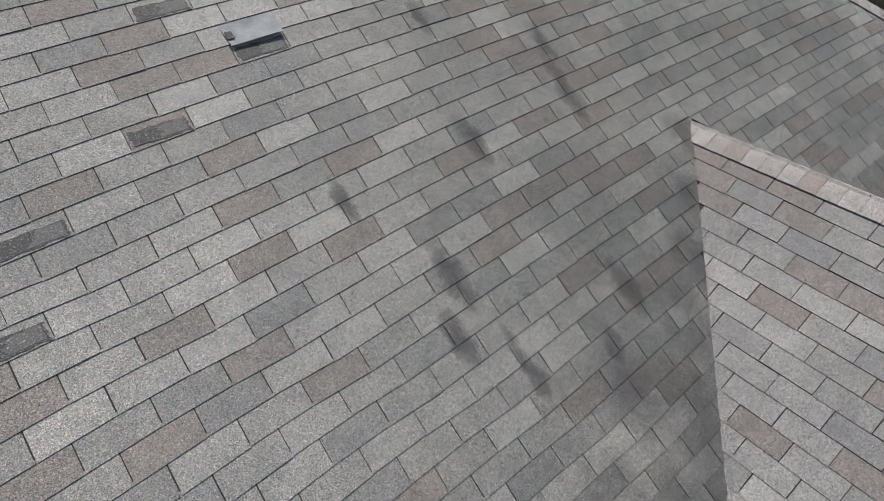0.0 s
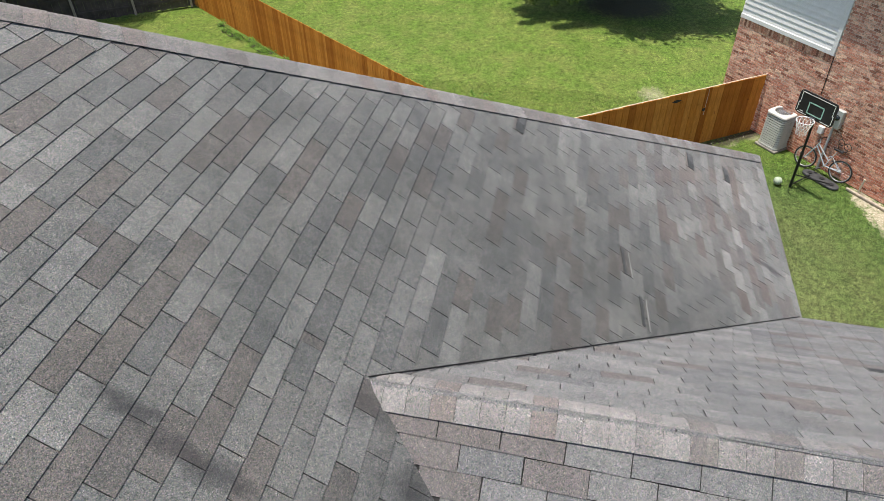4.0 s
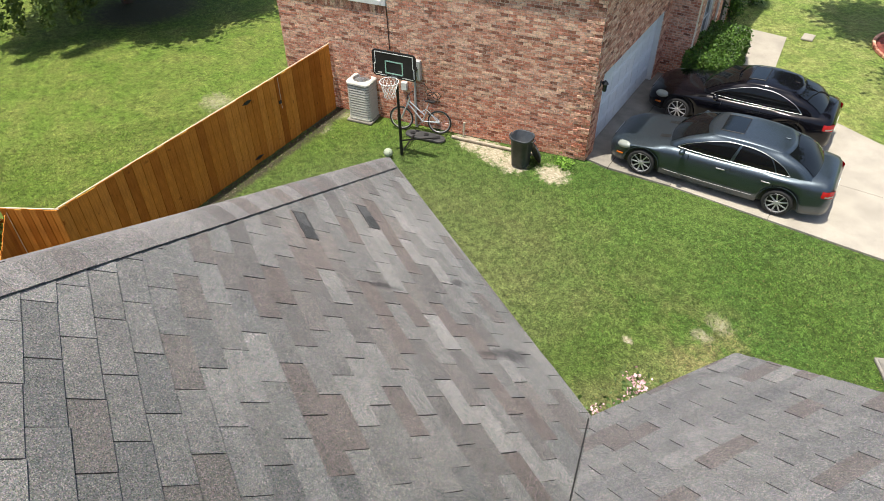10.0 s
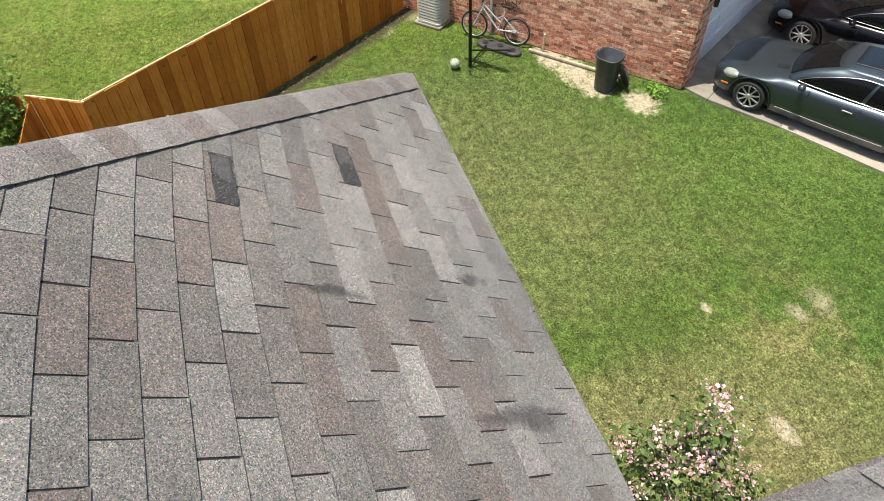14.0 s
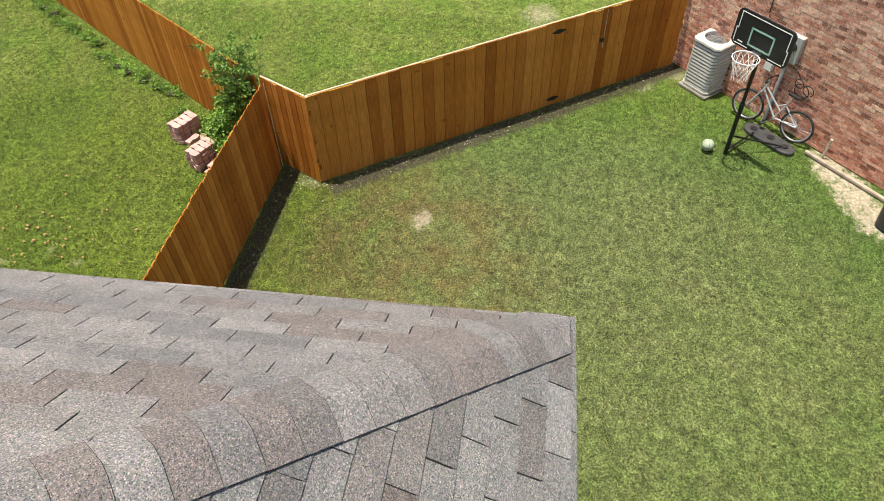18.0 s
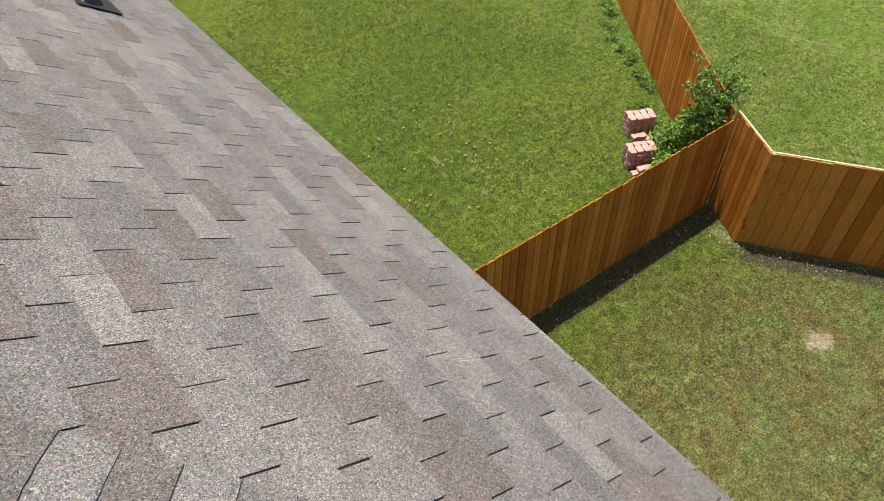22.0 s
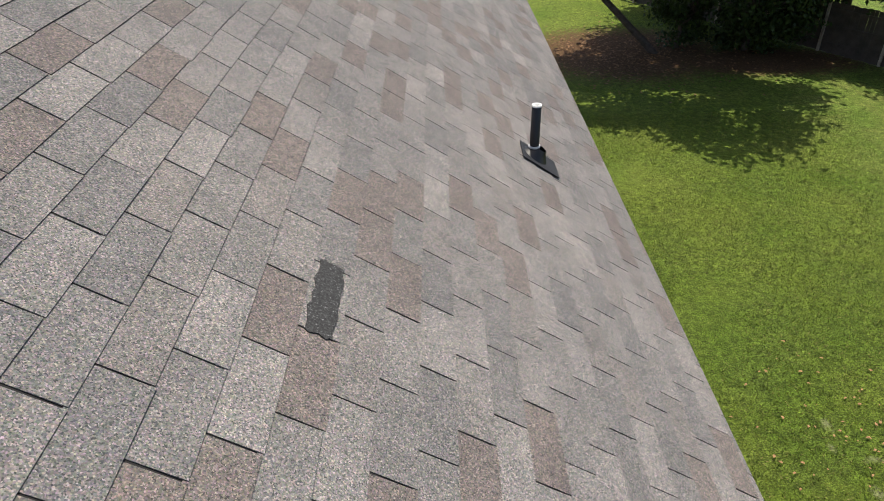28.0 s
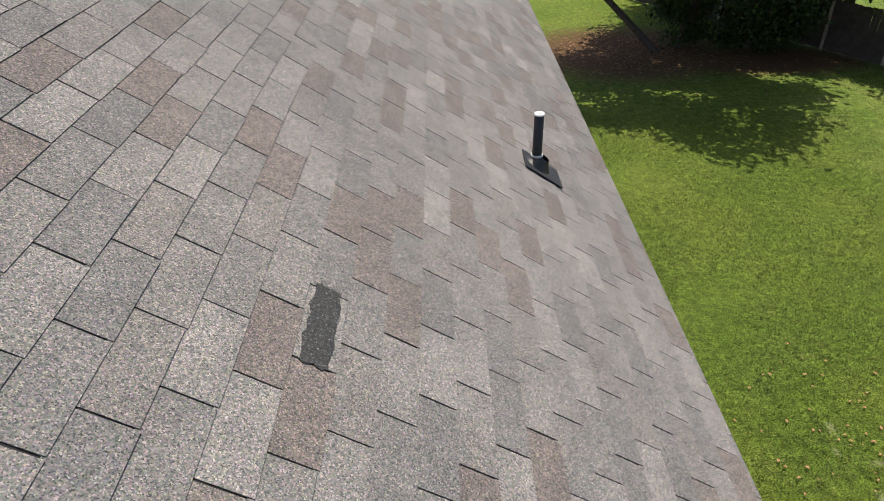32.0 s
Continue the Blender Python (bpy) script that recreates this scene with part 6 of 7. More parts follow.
def tree(x, y, base_r, fork, crown_c, crown_r, n_clump, n_leaf, size, seed, label, mat=M_LEAF_DARK, lean=(0, 0), low=-1.0):
    t = thing("tree", pose(x, y, 0), label, "tree")
    rng = random.Random(seed)
    bm = bmesh.new()
    top = (lean[0], lean[1], fork)
    limb(bm, (0, 0, -0.1), top, base_r, base_r * 0.7, 0.06, rng)
    part("trunk", bm, M_BARK, t, smooth=True)
    c = (crown_c[0] - x, crown_c[1] - y, crown_c[2])
    cl = clumps(c, crown_r, n_clump, size * 2.5, seed, low)
    for k in range(9):
        b = bmesh.new()
        tgt = cl[k * len(cl) // 9][0]
        pts = limb(b, top, lerp(np.array(top), tgt, 0.85), base_r * 0.5, 0.02, 0.25, rng)
        for j in range(3):
            tg2 = cl[rng.randrange(len(cl))][0]
            limb(b, pts[3], lerp(np.array(pts[3]), tg2, 0.6), 0.03, 0.008, 0.2, rng, 4)
        part("limb", b, M_BARK, t, smooth=True)
    v, f = leaves(n_leaf, from_clumps(cl), size, seed)
    part("crown", leaf_mesh("crown", v, f, mat), None, t)
    return t


shade = tree(35.6, 1.4, 0.22, 2.4, (35.3, 1.5, 4.1), (4.7, 4.9, 2.4), 220, 46000, 0.15, 21, "broad leafy shade tree with low hanging branches on the lawn")
rng_d = random.Random(4)
spray = []
for k in range(24):
    a = Vector((rng_d.uniform(-4.0, -1.4), rng_d.uniform(-0.6, 4.3), rng_d.uniform(2.6, 3.4)))
    b = a + Vector((rng_d.uniform(-0.5, 0.2), rng_d.uniform(-0.3, 0.5), (1.0 if a.y > 1.2 else 2.0) - a.z + rng_d.uniform(-0.4, 0.9)))
    spray += [(np.array(a.lerp(b, u / 8)), 0.20 - 0.012 * u) for u in range(9)]
v, f = leaves(10000, from_clumps(spray), 0.085, 300, long=2.0)
part("hanging_foliage", leaf_mesh("hanging_foliage", v, f, M_LEAF_DROOP), None, shade, "light green hanging sprays of leaves")["kind"] = "stuff"
street = tree(19.5, -21.6, 0.17, 3.4, (21.4, -20.7, 5.4), (2.0, 2.0, 1.3), 60, 4300, 0.17, 22, "young street tree with a dark trunk in a flower bed", lean=(-0.1, -0.1))
v, f = leaves(3000, from_clumps(clumps((-2.6, 3.7, 6.0), (1.6, 1.0, 0.9), 40, 0.36, 27)), 0.17, 28)
part("crown", leaf_mesh("crown", v, f, M_LEAF_DARK), None, street)
bough = bmesh.new()
limb(bough, (-0.1, -0.1, 3.4), (-2.0, 3.8, 5.8), 0.07, 0.02, 0.2, random.Random(3))
part("limb", bough, M_BARK, street, smooth=True)
tree(19.46, 28.2, 0.15, 2.8, (18.7, 25.4, 6.6), (5.6, 5.6, 2.2), 105, 24000, 0.19, 23, "dark leaning tree shading the back lawn", lean=(-3.0, 1.0), low=-0.95)
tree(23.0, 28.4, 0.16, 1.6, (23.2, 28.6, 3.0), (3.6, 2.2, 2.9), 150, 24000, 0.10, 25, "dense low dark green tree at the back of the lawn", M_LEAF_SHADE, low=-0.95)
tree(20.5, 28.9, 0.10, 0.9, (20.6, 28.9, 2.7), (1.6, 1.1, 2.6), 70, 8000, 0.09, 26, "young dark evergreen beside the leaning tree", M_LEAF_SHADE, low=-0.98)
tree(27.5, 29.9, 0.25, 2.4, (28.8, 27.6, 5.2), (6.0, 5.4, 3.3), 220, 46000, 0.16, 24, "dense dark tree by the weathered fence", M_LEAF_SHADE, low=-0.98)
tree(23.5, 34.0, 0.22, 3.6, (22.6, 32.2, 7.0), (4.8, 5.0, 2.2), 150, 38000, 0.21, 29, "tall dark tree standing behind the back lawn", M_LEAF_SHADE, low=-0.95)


def under_shrub(x, y, rx, ry, h, n, seed, label, mat, size=0.09, name="shrub", nclump=40):
    s = thing(name, pose(x, y, 0), label, "shrub")
    rng = random.Random(seed)
    st = bmesh.new()
    cl = clumps((0, 0, h * 0.55), (rx, ry, h * 0.5), nclump, size * 2.4, seed, -0.95)
    for k in range(7):
        limb(st, (rng.uniform(-0.1, 0.1), rng.uniform(-0.1, 0.1), 0), tuple(cl[k][0]), 0.02, 0.006, 0.06, rng, 4)
    part("stem", st, M_BARK, s)
    v, f = leaves(n, from_clumps(cl), size, seed)
    part("foliage", leaf_mesh("foliage", v, f, mat), None, s)
    return s, cl


def feathery(x, y, shoots, h0, h1, spread, seed, label):
    """A thin wild sapling: upright shoots with rows of narrow leaflets, open between them."""
    s = thing("sapling", pose(x, y, 0), label, "sapling")
    rng = random.Random(seed)
    st = bmesh.new()
    spots = []
    for k in range(shoots):
        a = 2 * math.pi * k / shoots + rng.uniform(-0.4, 0.4)
        r, h = spread * rng.uniform(0.25, 1.0), rng.uniform(h0, h1)
        pts = limb(st, (rng.uniform(-0.08, 0.08), rng.uniform(-0.08, 0.08), 0), (r * math.cos(a), r * math.sin(a), h), 0.009, 0.003, 0.06, rng, 6)
        for p, q in list(zip(pts, pts[1:]))[2:]:
            for j in range(5):
                c = p.lerp(q, rng.random())
                b = rng.uniform(0, 6.28)
                tip = c + Vector((math.cos(b) * 0.30, math.sin(b) * 0.30, rng.uniform(-0.05, 0.14)))
                add_tube(st, c, tip, 0.003, 0.0015, 4, caps=False)
                spots += [np.array(c.lerp(tip, u / 6)) for u in range(2, 7)]
    part("stem", st, M_BARK, s)
    spots = np.array(spots)
    v, f = leaves(len(spots) * 7, lambda g: spots[g.randint(len(spots))] + g.normal(size=3) * 0.026, 0.027, seed, long=2.8)
    part("foliage", leaf_mesh("foliage", v, f, M_LEAF_SAPLING), None, s)


feathery(20.12, 5.42, 11, 1.3, 2.55, 0.52, 31, "wild feathery green sapling growing over the fence corner")
under_shrub(20.25, 5.85, 0.42, 0.38, 1.0, 3800, 32, "leafy green weeds beside the fence corner", M_LEAF_VINE, 0.032, "weed_clump", 60)
under_shrub(19.65, 5.50, 0.42, 0.34, 0.75, 3400, 34, "leafy green weeds beside the fence corner", M_LEAF_VINE, 0.032, "weed_clump", 60)
under_shrub(18.93, -7.22, 0.24, 0.12, 0.11, 420, 33, "small weed tuft at the foot of the brick corner", M_LEAF_VINE, 0.034, "weed_clump")
myrtle, mcl = under_shrub(10.05, -1.66, 0.70, 0.92, 3.9, 6000, 35, "crepe myrtle shrub with pink blossom beside the house", M_LEAF_MYRTLE, 0.045, "crepe_myrtle", 120)
tops = [c for c in mcl if c[0][2] > 2.9]
v, f = leaves(1300, from_clumps([(c[0] + np.array((0, 0, 0.14)), 0.06) for c in tops[:24]]), 0.028, 36, long=1.1)
part("blossom", leaf_mesh("blossom", v, f, M_PETAL), None, myrtle, "pink and white blossom")
rng_w = random.Random(8)
for k in range(26):
    t = k / 25
    wx, wy = lerp(21.2, 29.5, t), lerp(6.45, 17.6, t)
    under_shrub(wx - 0.35 + rng_w.uniform(-0.2, 0.2), wy + 0.1, 0.16, 0.30, rng_w.uniform(0.10, 0.24), 420, 50 + k, "weedy tuft along the fence foot", M_LEAF_VINE, 0.024, "weed_clump", 14)

# clipped hedge before the bay window
hedge = thing("hedge", pose(21.1, -14.05, 0, 0, 0, AZ_FRONT), "clipped bright green box hedge by the front window", "hedge")


def hedge_place(rng):
    p = np.array((rng.uniform(-1.55, 1.55), rng.uniform(-0.62, 0.62), rng.uniform(0.05, 1.0)))
    k = rng.randint(4)
    if k == 0:
        p[2] = 1.0 + rng.normal() * 0.035
    elif k == 1:
        p[1] = (0.62 if rng.rand() < 0.4 else -0.62) + rng.normal() * 0.03
    elif k == 2:
        p[0] = (1.55 if rng.rand() < 0.3 else -1.55) + rng.normal() * 0.03
    p += np.array((math.sin(p[1] * 7) * 0.05, math.sin(p[0] * 5) * 0.06, math.sin(p[0] * 4 + 1) * 0.05))
    return p


v, f = leaves(14000, hedge_place, 0.045, 41)
part("foliage", leaf_mesh("foliage", v, f, M_LEAF_HEDGE), None, hedge)
hs = bmesh.new()
for k in range(10):
    add_tube(hs, (-1.4 + 0.31 * k, 0, 0), (-1.4 + 0.31 * k, 0.1, 0.8), 0.02, seg=6)
part("stem", hs, M_BARK, hedge)
under_shrub(23.85, -17.25, 0.34, 0.34, 1.15, 2000, 42, "round clipped green bush by the front path", M_LEAF_HEDGE, 0.05, "round_bush")
under_shrub(24.75, -19.3, 0.42, 0.42, 1.75, 3600, 43, "dark green bush by the front path", M_LEAF_HEDGE, 0.06, "round_bush")

# flower bed round the street tree
bed = thing("flower_bed", pose(19.0, -21.35, 0), "round brick-edged flower bed with white flowers and lime foliage", "flower bed")
part("mulch", lathe([(0.0, 0.10), (1.2, 0.09), (1.62, 0.05), (1.66, 0.0)], 40), simple("red_mulch", (0.22, 0.050, 0.035), 0.95, var=0.35, fine=50, bump=0.6), bed)
edge_me = finish(box(0, 0, 0.05, 0.10, 0.205, 0.10, bevel=0.012), "edging_brick", M_BRICK_OWN)
for k in range(48):
    a = 2 * math.pi * k / 48
    part("edging_brick", edge_me, None, bed, m=pose(1.72 * math.cos(a), 1.72 * math.sin(a), 0, 0, 0, math.degrees(a)))
fl = [(np.array(((1.12 + 0.10 * math.sin(5 * a)) * math.cos(a), (1.12 + 0.10 * math.sin(5 * a)) * math.sin(a), 0.20)), 0.085) for a in [2 * math.pi * k / 17 for k in range(17)]]
v, f = leaves(1400, from_clumps(fl), 0.05, 44, long=1.0)
part("white_blossom", leaf_mesh("white_blossom", v, f, M_WHITEPETAL), None, bed)
li = [(np.array((0.75 * math.cos(a) * s, 0.75 * math.sin(a) * s, 0.22)), 0.14) for a in [2 * math.pi * k / 14 for k in range(14)] for s in (0.6, 1.1)]
v, f = leaves(4200, from_clumps(li), 0.07, 45)
part("lime_foliage", leaf_mesh("lime_foliage", v, f, M_LIME), None, bed)

# ---- stacks of tile bricks by the fence ----
M_PAVER = simple("pink_clay", (0.58, 0.34, 0.30), 0.85, var=0.18, scale=6)


def stack(x, y, az, rows, seed):
    s = thing("brick_stack", pose(x, y, 0, 0, 0, az), "stack of pink scalloped clay edging bricks on the grass", "brick stack", group="brick stacks by the fence")
    rng = random.Random(seed)
    bm = bmesh.new()
    out = []
    for k in range(13):
        out.append((-0.15 + 0.3 * k / 12, 0.045 + 0.030 * abs(math.sin(math.pi * 1.5 * k / 12))))
    ring = [(a, b) for a, b in out] + [(a, -0.06) for a, b in out[::-1]]
    loft([[Vector((a, b, 0.0)) for a, b in ring], [Vector((a, b, 0.066)) for a, b in ring]], bm=bm)
    me = finish(bm, "clay_brick", M_PAVER)
    pads = mesh_of("spacer", [(x, y, z) for z in (0.0, 0.012) for x, y in ((-0.10, -0.24), (0.10, -0.24), (0.10, 0.24), (-0.10, 0.24))], [(4, 5, 6, 7), (0, 1, 5, 4), (1, 2, 6, 5), (2, 3, 7, 6), (3, 0, 4, 7)], M_MULCH)
    for r in range(rows):
        if r:
            part("spacer", pads, None, s, m=pose(0, 0, r * 0.084 - 0.011))
        for c in range(4):
            part("clay_brick", me, None, s, m=pose(rng.uniform(-0.02, 0.02), -0.21 + c * 0.14 + rng.uniform(-0.004, 0.004), r * 0.084, 0, 0, rng.uniform(-3, 3)))
        if r % 2:
            part("clay_brick", me, None, s, m=pose(-0.31 + rng.uniform(-0.03, 0.02), rng.uniform(-0.15, 0.15), (r // 2) * 0.068, 0, 0, 90 + rng.uniform(-6, 6)))


stack(20.68, 7.05, 62, 5, 1)
stack(19.90, 6.38, 62, 5, 2)

# ---- small things on the lawn ----
lid = thing("meter_cover", pose(10.66, -8.76, 0, 0, 0, 58), "pale concrete utility cover set in the grass", "utility cover")
part("frame", box(0, 0, 0.01, 0.42, 0.72, 0.06, bevel=0.012), simple("stained_concrete", (0.26, 0.245, 0.21), 0.9, var=0.3, scale=5), lid)
part("lid", box(0, 0, 0.035, 0.34, 0.62, 0.03, bevel=0.008), simple("cover_grey", (0.22, 0.21, 0.185), 0.85), lid)
post_m = simple("utility_post_plastic", (0.62, 0.65, 0.62), 0.5, var=0.06)
for x, y, r, h in ((9.73, -9.86, 0.085, 0.85), (9.90, -9.70, 0.10, 0.55)):
    p = thing("utility_post", pose(x, y, 0), "pale green-grey plastic utility marker post on the lawn", "post", group="utility posts")
    part("post", lathe([(r * 1.08, 0.0), (r, 0.05), (r, h), (r * 0.9, h + 0.02)], 20), post_m, p, smooth=True)
    part("cap", lathe([(r * 1.06, h - 0.03), (r * 1.08, h + 0.02), (r * 0.8, h + 0.05), (0, h + 0.055)], 20), M_WHITE, p, smooth=True)
cover = thing("meter_cover", pose(21.68, -18.79, 0, 0, 0, 30), "small pale utility cover in the front lawn", "utility cover")
part("frame", box(0, 0, 0.02, 0.36, 0.52, 0.06, bevel=0.012), M_CONCRETE, cover)
part("lid", box(0, 0, 0.045, 0.28, 0.42, 0.03, bevel=0.008), M_CONCRETE, cover)
gb = thing("wheeled_bin", pose(23.8, -26.9, 0, 0, 0, 40), "dark green wheeled refuse bin by the street", "bin")
part("body", loft([rr(0.24, 0.26, 0.06, 0.03), rr(0.29, 0.33, 0.08, 0.95)]), simple("green_plastic", (0.012, 0.085, 0.045), 0.5), gb)
part("lid", loft([rr(0.31, 0.35, 0.08, 0.951), rr(0.31, 0.35, 0.08, 0.99), rr(0.2, 0.24, 0.08, 1.04)]), simple("green_plastic_lid", (0.012, 0.07, 0.04), 0.5), gb)



# loose debris: pale chips along the fence feet, fallen leaves under the trees
def scatter(n, place_fn, size, mat, name, label, category, seed, z=0.012):
    rng = np.random.RandomState(seed)
    verts, faces = [], []
    for _ in range(n):
        x, y = place_fn(rng)
        a, s = rng.uniform(0, 6.28), size * rng.uniform(0.4, 1.3)
        c, d = math.cos(a), math.sin(a)
        base = len(verts)
        for px, py, pz in ((-1, -0.2, 0), (-0.2, -0.55, 0.3), (0.9, -0.1, 0), (0.3, 0.5, 0.35), (-0.5, 0.45, 0.1)):
            verts.append((x + s * (c * px - d * py), y + s * (d * px + c * py), z + s * pz))
        faces.append(tuple(range(base, base + 5)))
    ob = new(name, mesh_of(name, verts, faces, mat))
    return tagged(ob, label, category, kind="stuff")


def along_fences(rng):
    if rng.rand() < 0.6:
        t = rng.rand()
        return lerp(19.5, 24.3, t) - 0.83 * abs(rng.normal(0, 0.16)), lerp(3.9, -3.2, t) - 0.56 * abs(rng.normal(0, 0.16))
    if rng.rand() < 0.5:
        return rng.uniform(12.0, 19.9), 4.72 - abs(rng.normal(0, 0.12))
    return 19.6 + rng.normal(0, 0.22), 4.1 + rng.normal(0, 0.3)


scatter(240, along_fences, 0.021, simple("pale_chips", (0.36, 0.31, 0.25), 0.9, var=0.5, scale=30), "debris", "pale chips and dry leaves along the fence foot", "debris", 61)
scatter(1000, lambda g: (18.6 + g.normal(0, 2.4), 27.9 + g.normal(0, 1.8)), 0.07, simple("dry_leaves", (0.24, 0.13, 0.06), 0.85, var=0.6, scale=25), "fallen_leaves", "dry brown leaves lying under the trees", "leaves", 62, 0.02)
scatter(90, lambda g: (17.2 + g.normal(0, 0.9), 8.7 + g.normal(0, 0.9)), 0.036, simple("curled_leaves", (0.34, 0.19, 0.09), 0.85, var=0.5, scale=25), "fallen_leaves", "a few dry curled brown leaves on the back lawn", "leaves", 63, 0.03)

# gate hardware on the side fence
for s, z, nm in ((5.18, 1.72, "hinge"), (5.20, 0.16, "hinge")):
    h = bmesh.new()
    ring = [(-0.17, 0), (-0.07, 0.035), (0.0, 0.05), (0.07, 0.035), (0.17, 0), (0.07, -0.035), (0.0, -0.05), (-0.07, -0.035)]
    loft([[Vector((a, 0, b)) for a, b in ring], [Vector((a, -0.008, b)) for a, b in ring]], bm=h)
    part("gate_hinge", h, M_DARKMETAL, side_fence, "black strap hinge", pose(s, -0.024, z))
part("gate_latch", box(6.27, -0.03, 1.22, 0.10, 0.02, 0.09, bevel=0.006), M_DARKMETAL, side_fence, "black gate latch")
# pale bar painted as the light that shows through the slit by the gate
part("gate_gap", box(6.32, -0.018, 1.45, 0.012, 0.006, 0.85), M_CEDAR_CAP, side_fence)

# far weathered fence
M_GREYWOOD = simple("weathered_wood", (0.095, 0.078, 0.064), 0.9, var=0.3, scale=3, fine=30)


def far_fence(p, q, seed):
    p, q = Vector((*p, 0)), Vector((*q, 0))
    d = q - p
    f = thing("weathered_fence", Matrix.Translation(p) @ pose(0, 0, 0, 0, 0, math.degrees(math.atan2(d.y, d.x))), "old grey weathered board fence at the back of the yards", "fence")
    rng = random.Random(seed)
    w = 0.145
    me = mesh_of("board", [(0, 0, 0), (w, 0, 0), (w, 0, 1.85), (0, 0, 1.85), (0, 0.016, 0), (w, 0.016, 0), (w, 0.016, 1.85), (0, 0.016, 1.85)], [(0, 1, 2, 3), (5, 4, 7, 6), (1, 5, 6, 2), (4, 0, 3, 7), (3, 2, 6, 7)], M_GREYWOOD)
    for i in range(int(d.length / 0.15)):
        part("board", me, None, f, m=pose(i * 0.15, 0, rng.uniform(-0.02, 0.03), 0, rng.uniform(-0.4, 0.4), 0))
    for z in (0.35, 1.0, 1.6):
        part("rail", box(d.length / 2, -0.03, z, d.length, 0.04, 0.09), M_GREYWOOD, f)
    x = 0.0
    while x < d.length:
        part("post", box(x, -0.09, 0.97, 0.09, 0.09, 1.94), simple_post, f)
        x += 2.4


simple_post = simple("pale_post", (0.42, 0.36, 0.28), 0.9)
far_fence((18.0, 40.2), (43.0, 1.9), 5)

# ---- on the roof: vent pipe, loose tab ----
vent_z = EZ + SL * (XB - 11.39)
vent = thing("vent_pipe", pose(11.39, 4.94, vent_z), "black plastic plumbing vent pipe with rubber flashing on shingles", "vent pipe")
tilt = Matrix.Rotation(math.atan(SL), 4, "Y")
M_VENT = simple("vent_black", (0.007, 0.008, 0.011), 0.5, var=0.2)
part("flashing", box(0.03, -0.01, 0.014, 0.25, 0.21, 0.006, bevel=0.002), simple("flashing_rubber", (0.017, 0.018, 0.022), 0.7), vent, m=tilt)
part("boot", lathe([(0.085, 0.012), (0.075, 0.022), (0.044, 0.055), (0.036, 0.07)], 20), M_VENT, vent, m=tilt, smooth=True)
part("pipe", lathe([(0.0265, -0.02), (0.0265, 0.31), (0.022, 0.312), (0.021, 0.2)], 20), M_VENT, vent, smooth=True)
part("collar", lathe([(0.033, 0.066), (0.034, 0.076), (0.027, 0.078)], 20), simple("collar_grey", (0.55, 0.56, 0.57), 0.5), vent, smooth=True)
part("top_ring", lathe([(0.0275, 0.306), (0.0275, 0.316), (0.021, 0.317), (0.020, 0.29)], 20), M_WHITE, vent, smooth=True)

M_TABGREY = simple("tab_underside", (0.34, 0.355, 0.37), 0.85, fine=120)
lu, lv = A.uv(3.0, 4.69)
lt = bmesh.new()
loft([[Vector((x, y, z + 0.006 * math.sin(9 * x))) for y, z in ((-0.075, 0.030), (-0.03, 0.022), (0.03, 0.016), (0.075, 0.013))] for x in (-0.155, -0.08, 0.0, 0.08, 0.155)], closed=False, bm=lt)
bmesh.ops.solidify(lt, geom=lt.faces[:], thickness=0.004)
loose = thing("loose_shingle", A.frame_at(lu, lv, 0.004), "torn pale grey shingle tab lying flipped on the roof", "shingle")
part("tab", lt, M_TABGREY, loose)
part("torn_end", box(-0.135, -0.01, 0.024, 0.04, 0.05, 0.005, bevel=0.002), M_ASPHALT, loose)
# long scars left by slipped tabs
for x0, y0, x1, y1 in ((7.99, 1.985, 7.70, 1.945), (7.55, 1.815, 7.24, 1.785)):
    a0, b0 = A.uv(x0, y0)
    a1, b1 = A.uv(x1, y1)
    part("torn_patch", box(0, 0, 0, math.hypot(a1 - a0, b1 - b0), 0.030, 0.004), M_ASPHALT, roof, m=A.frame_at((a0 + a1) / 2, (b0 + b1) / 2, 0.0085) @ pose(0, 0, 0, 0, 0, math.degrees(math.atan2(b1 - b0, a1 - a0))))
M_SCAR = simple("torn_edge", (0.16, 0.156, 0.15), 0.9)
for x0, y0, x1, y1 in ((8.0, 1.93, 7.70, 1.885), (7.55, 1.77, 7.22, 1.735)):
    a0, b0 = A.uv(x0, y0)
    a1, b1 = A.uv(x1, y1)
    part("torn_strip", box(0, 0, 0, math.hypot(a1 - a0, b1 - b0), 0.014, 0.004), M_SCAR, roof, m=A.frame_at((a0 + a1) / 2, (b0 + b1) / 2, 0.010) @ pose(0, 0, 0, 0, 0, math.degrees(math.atan2(b1 - b0, a1 - a0))))


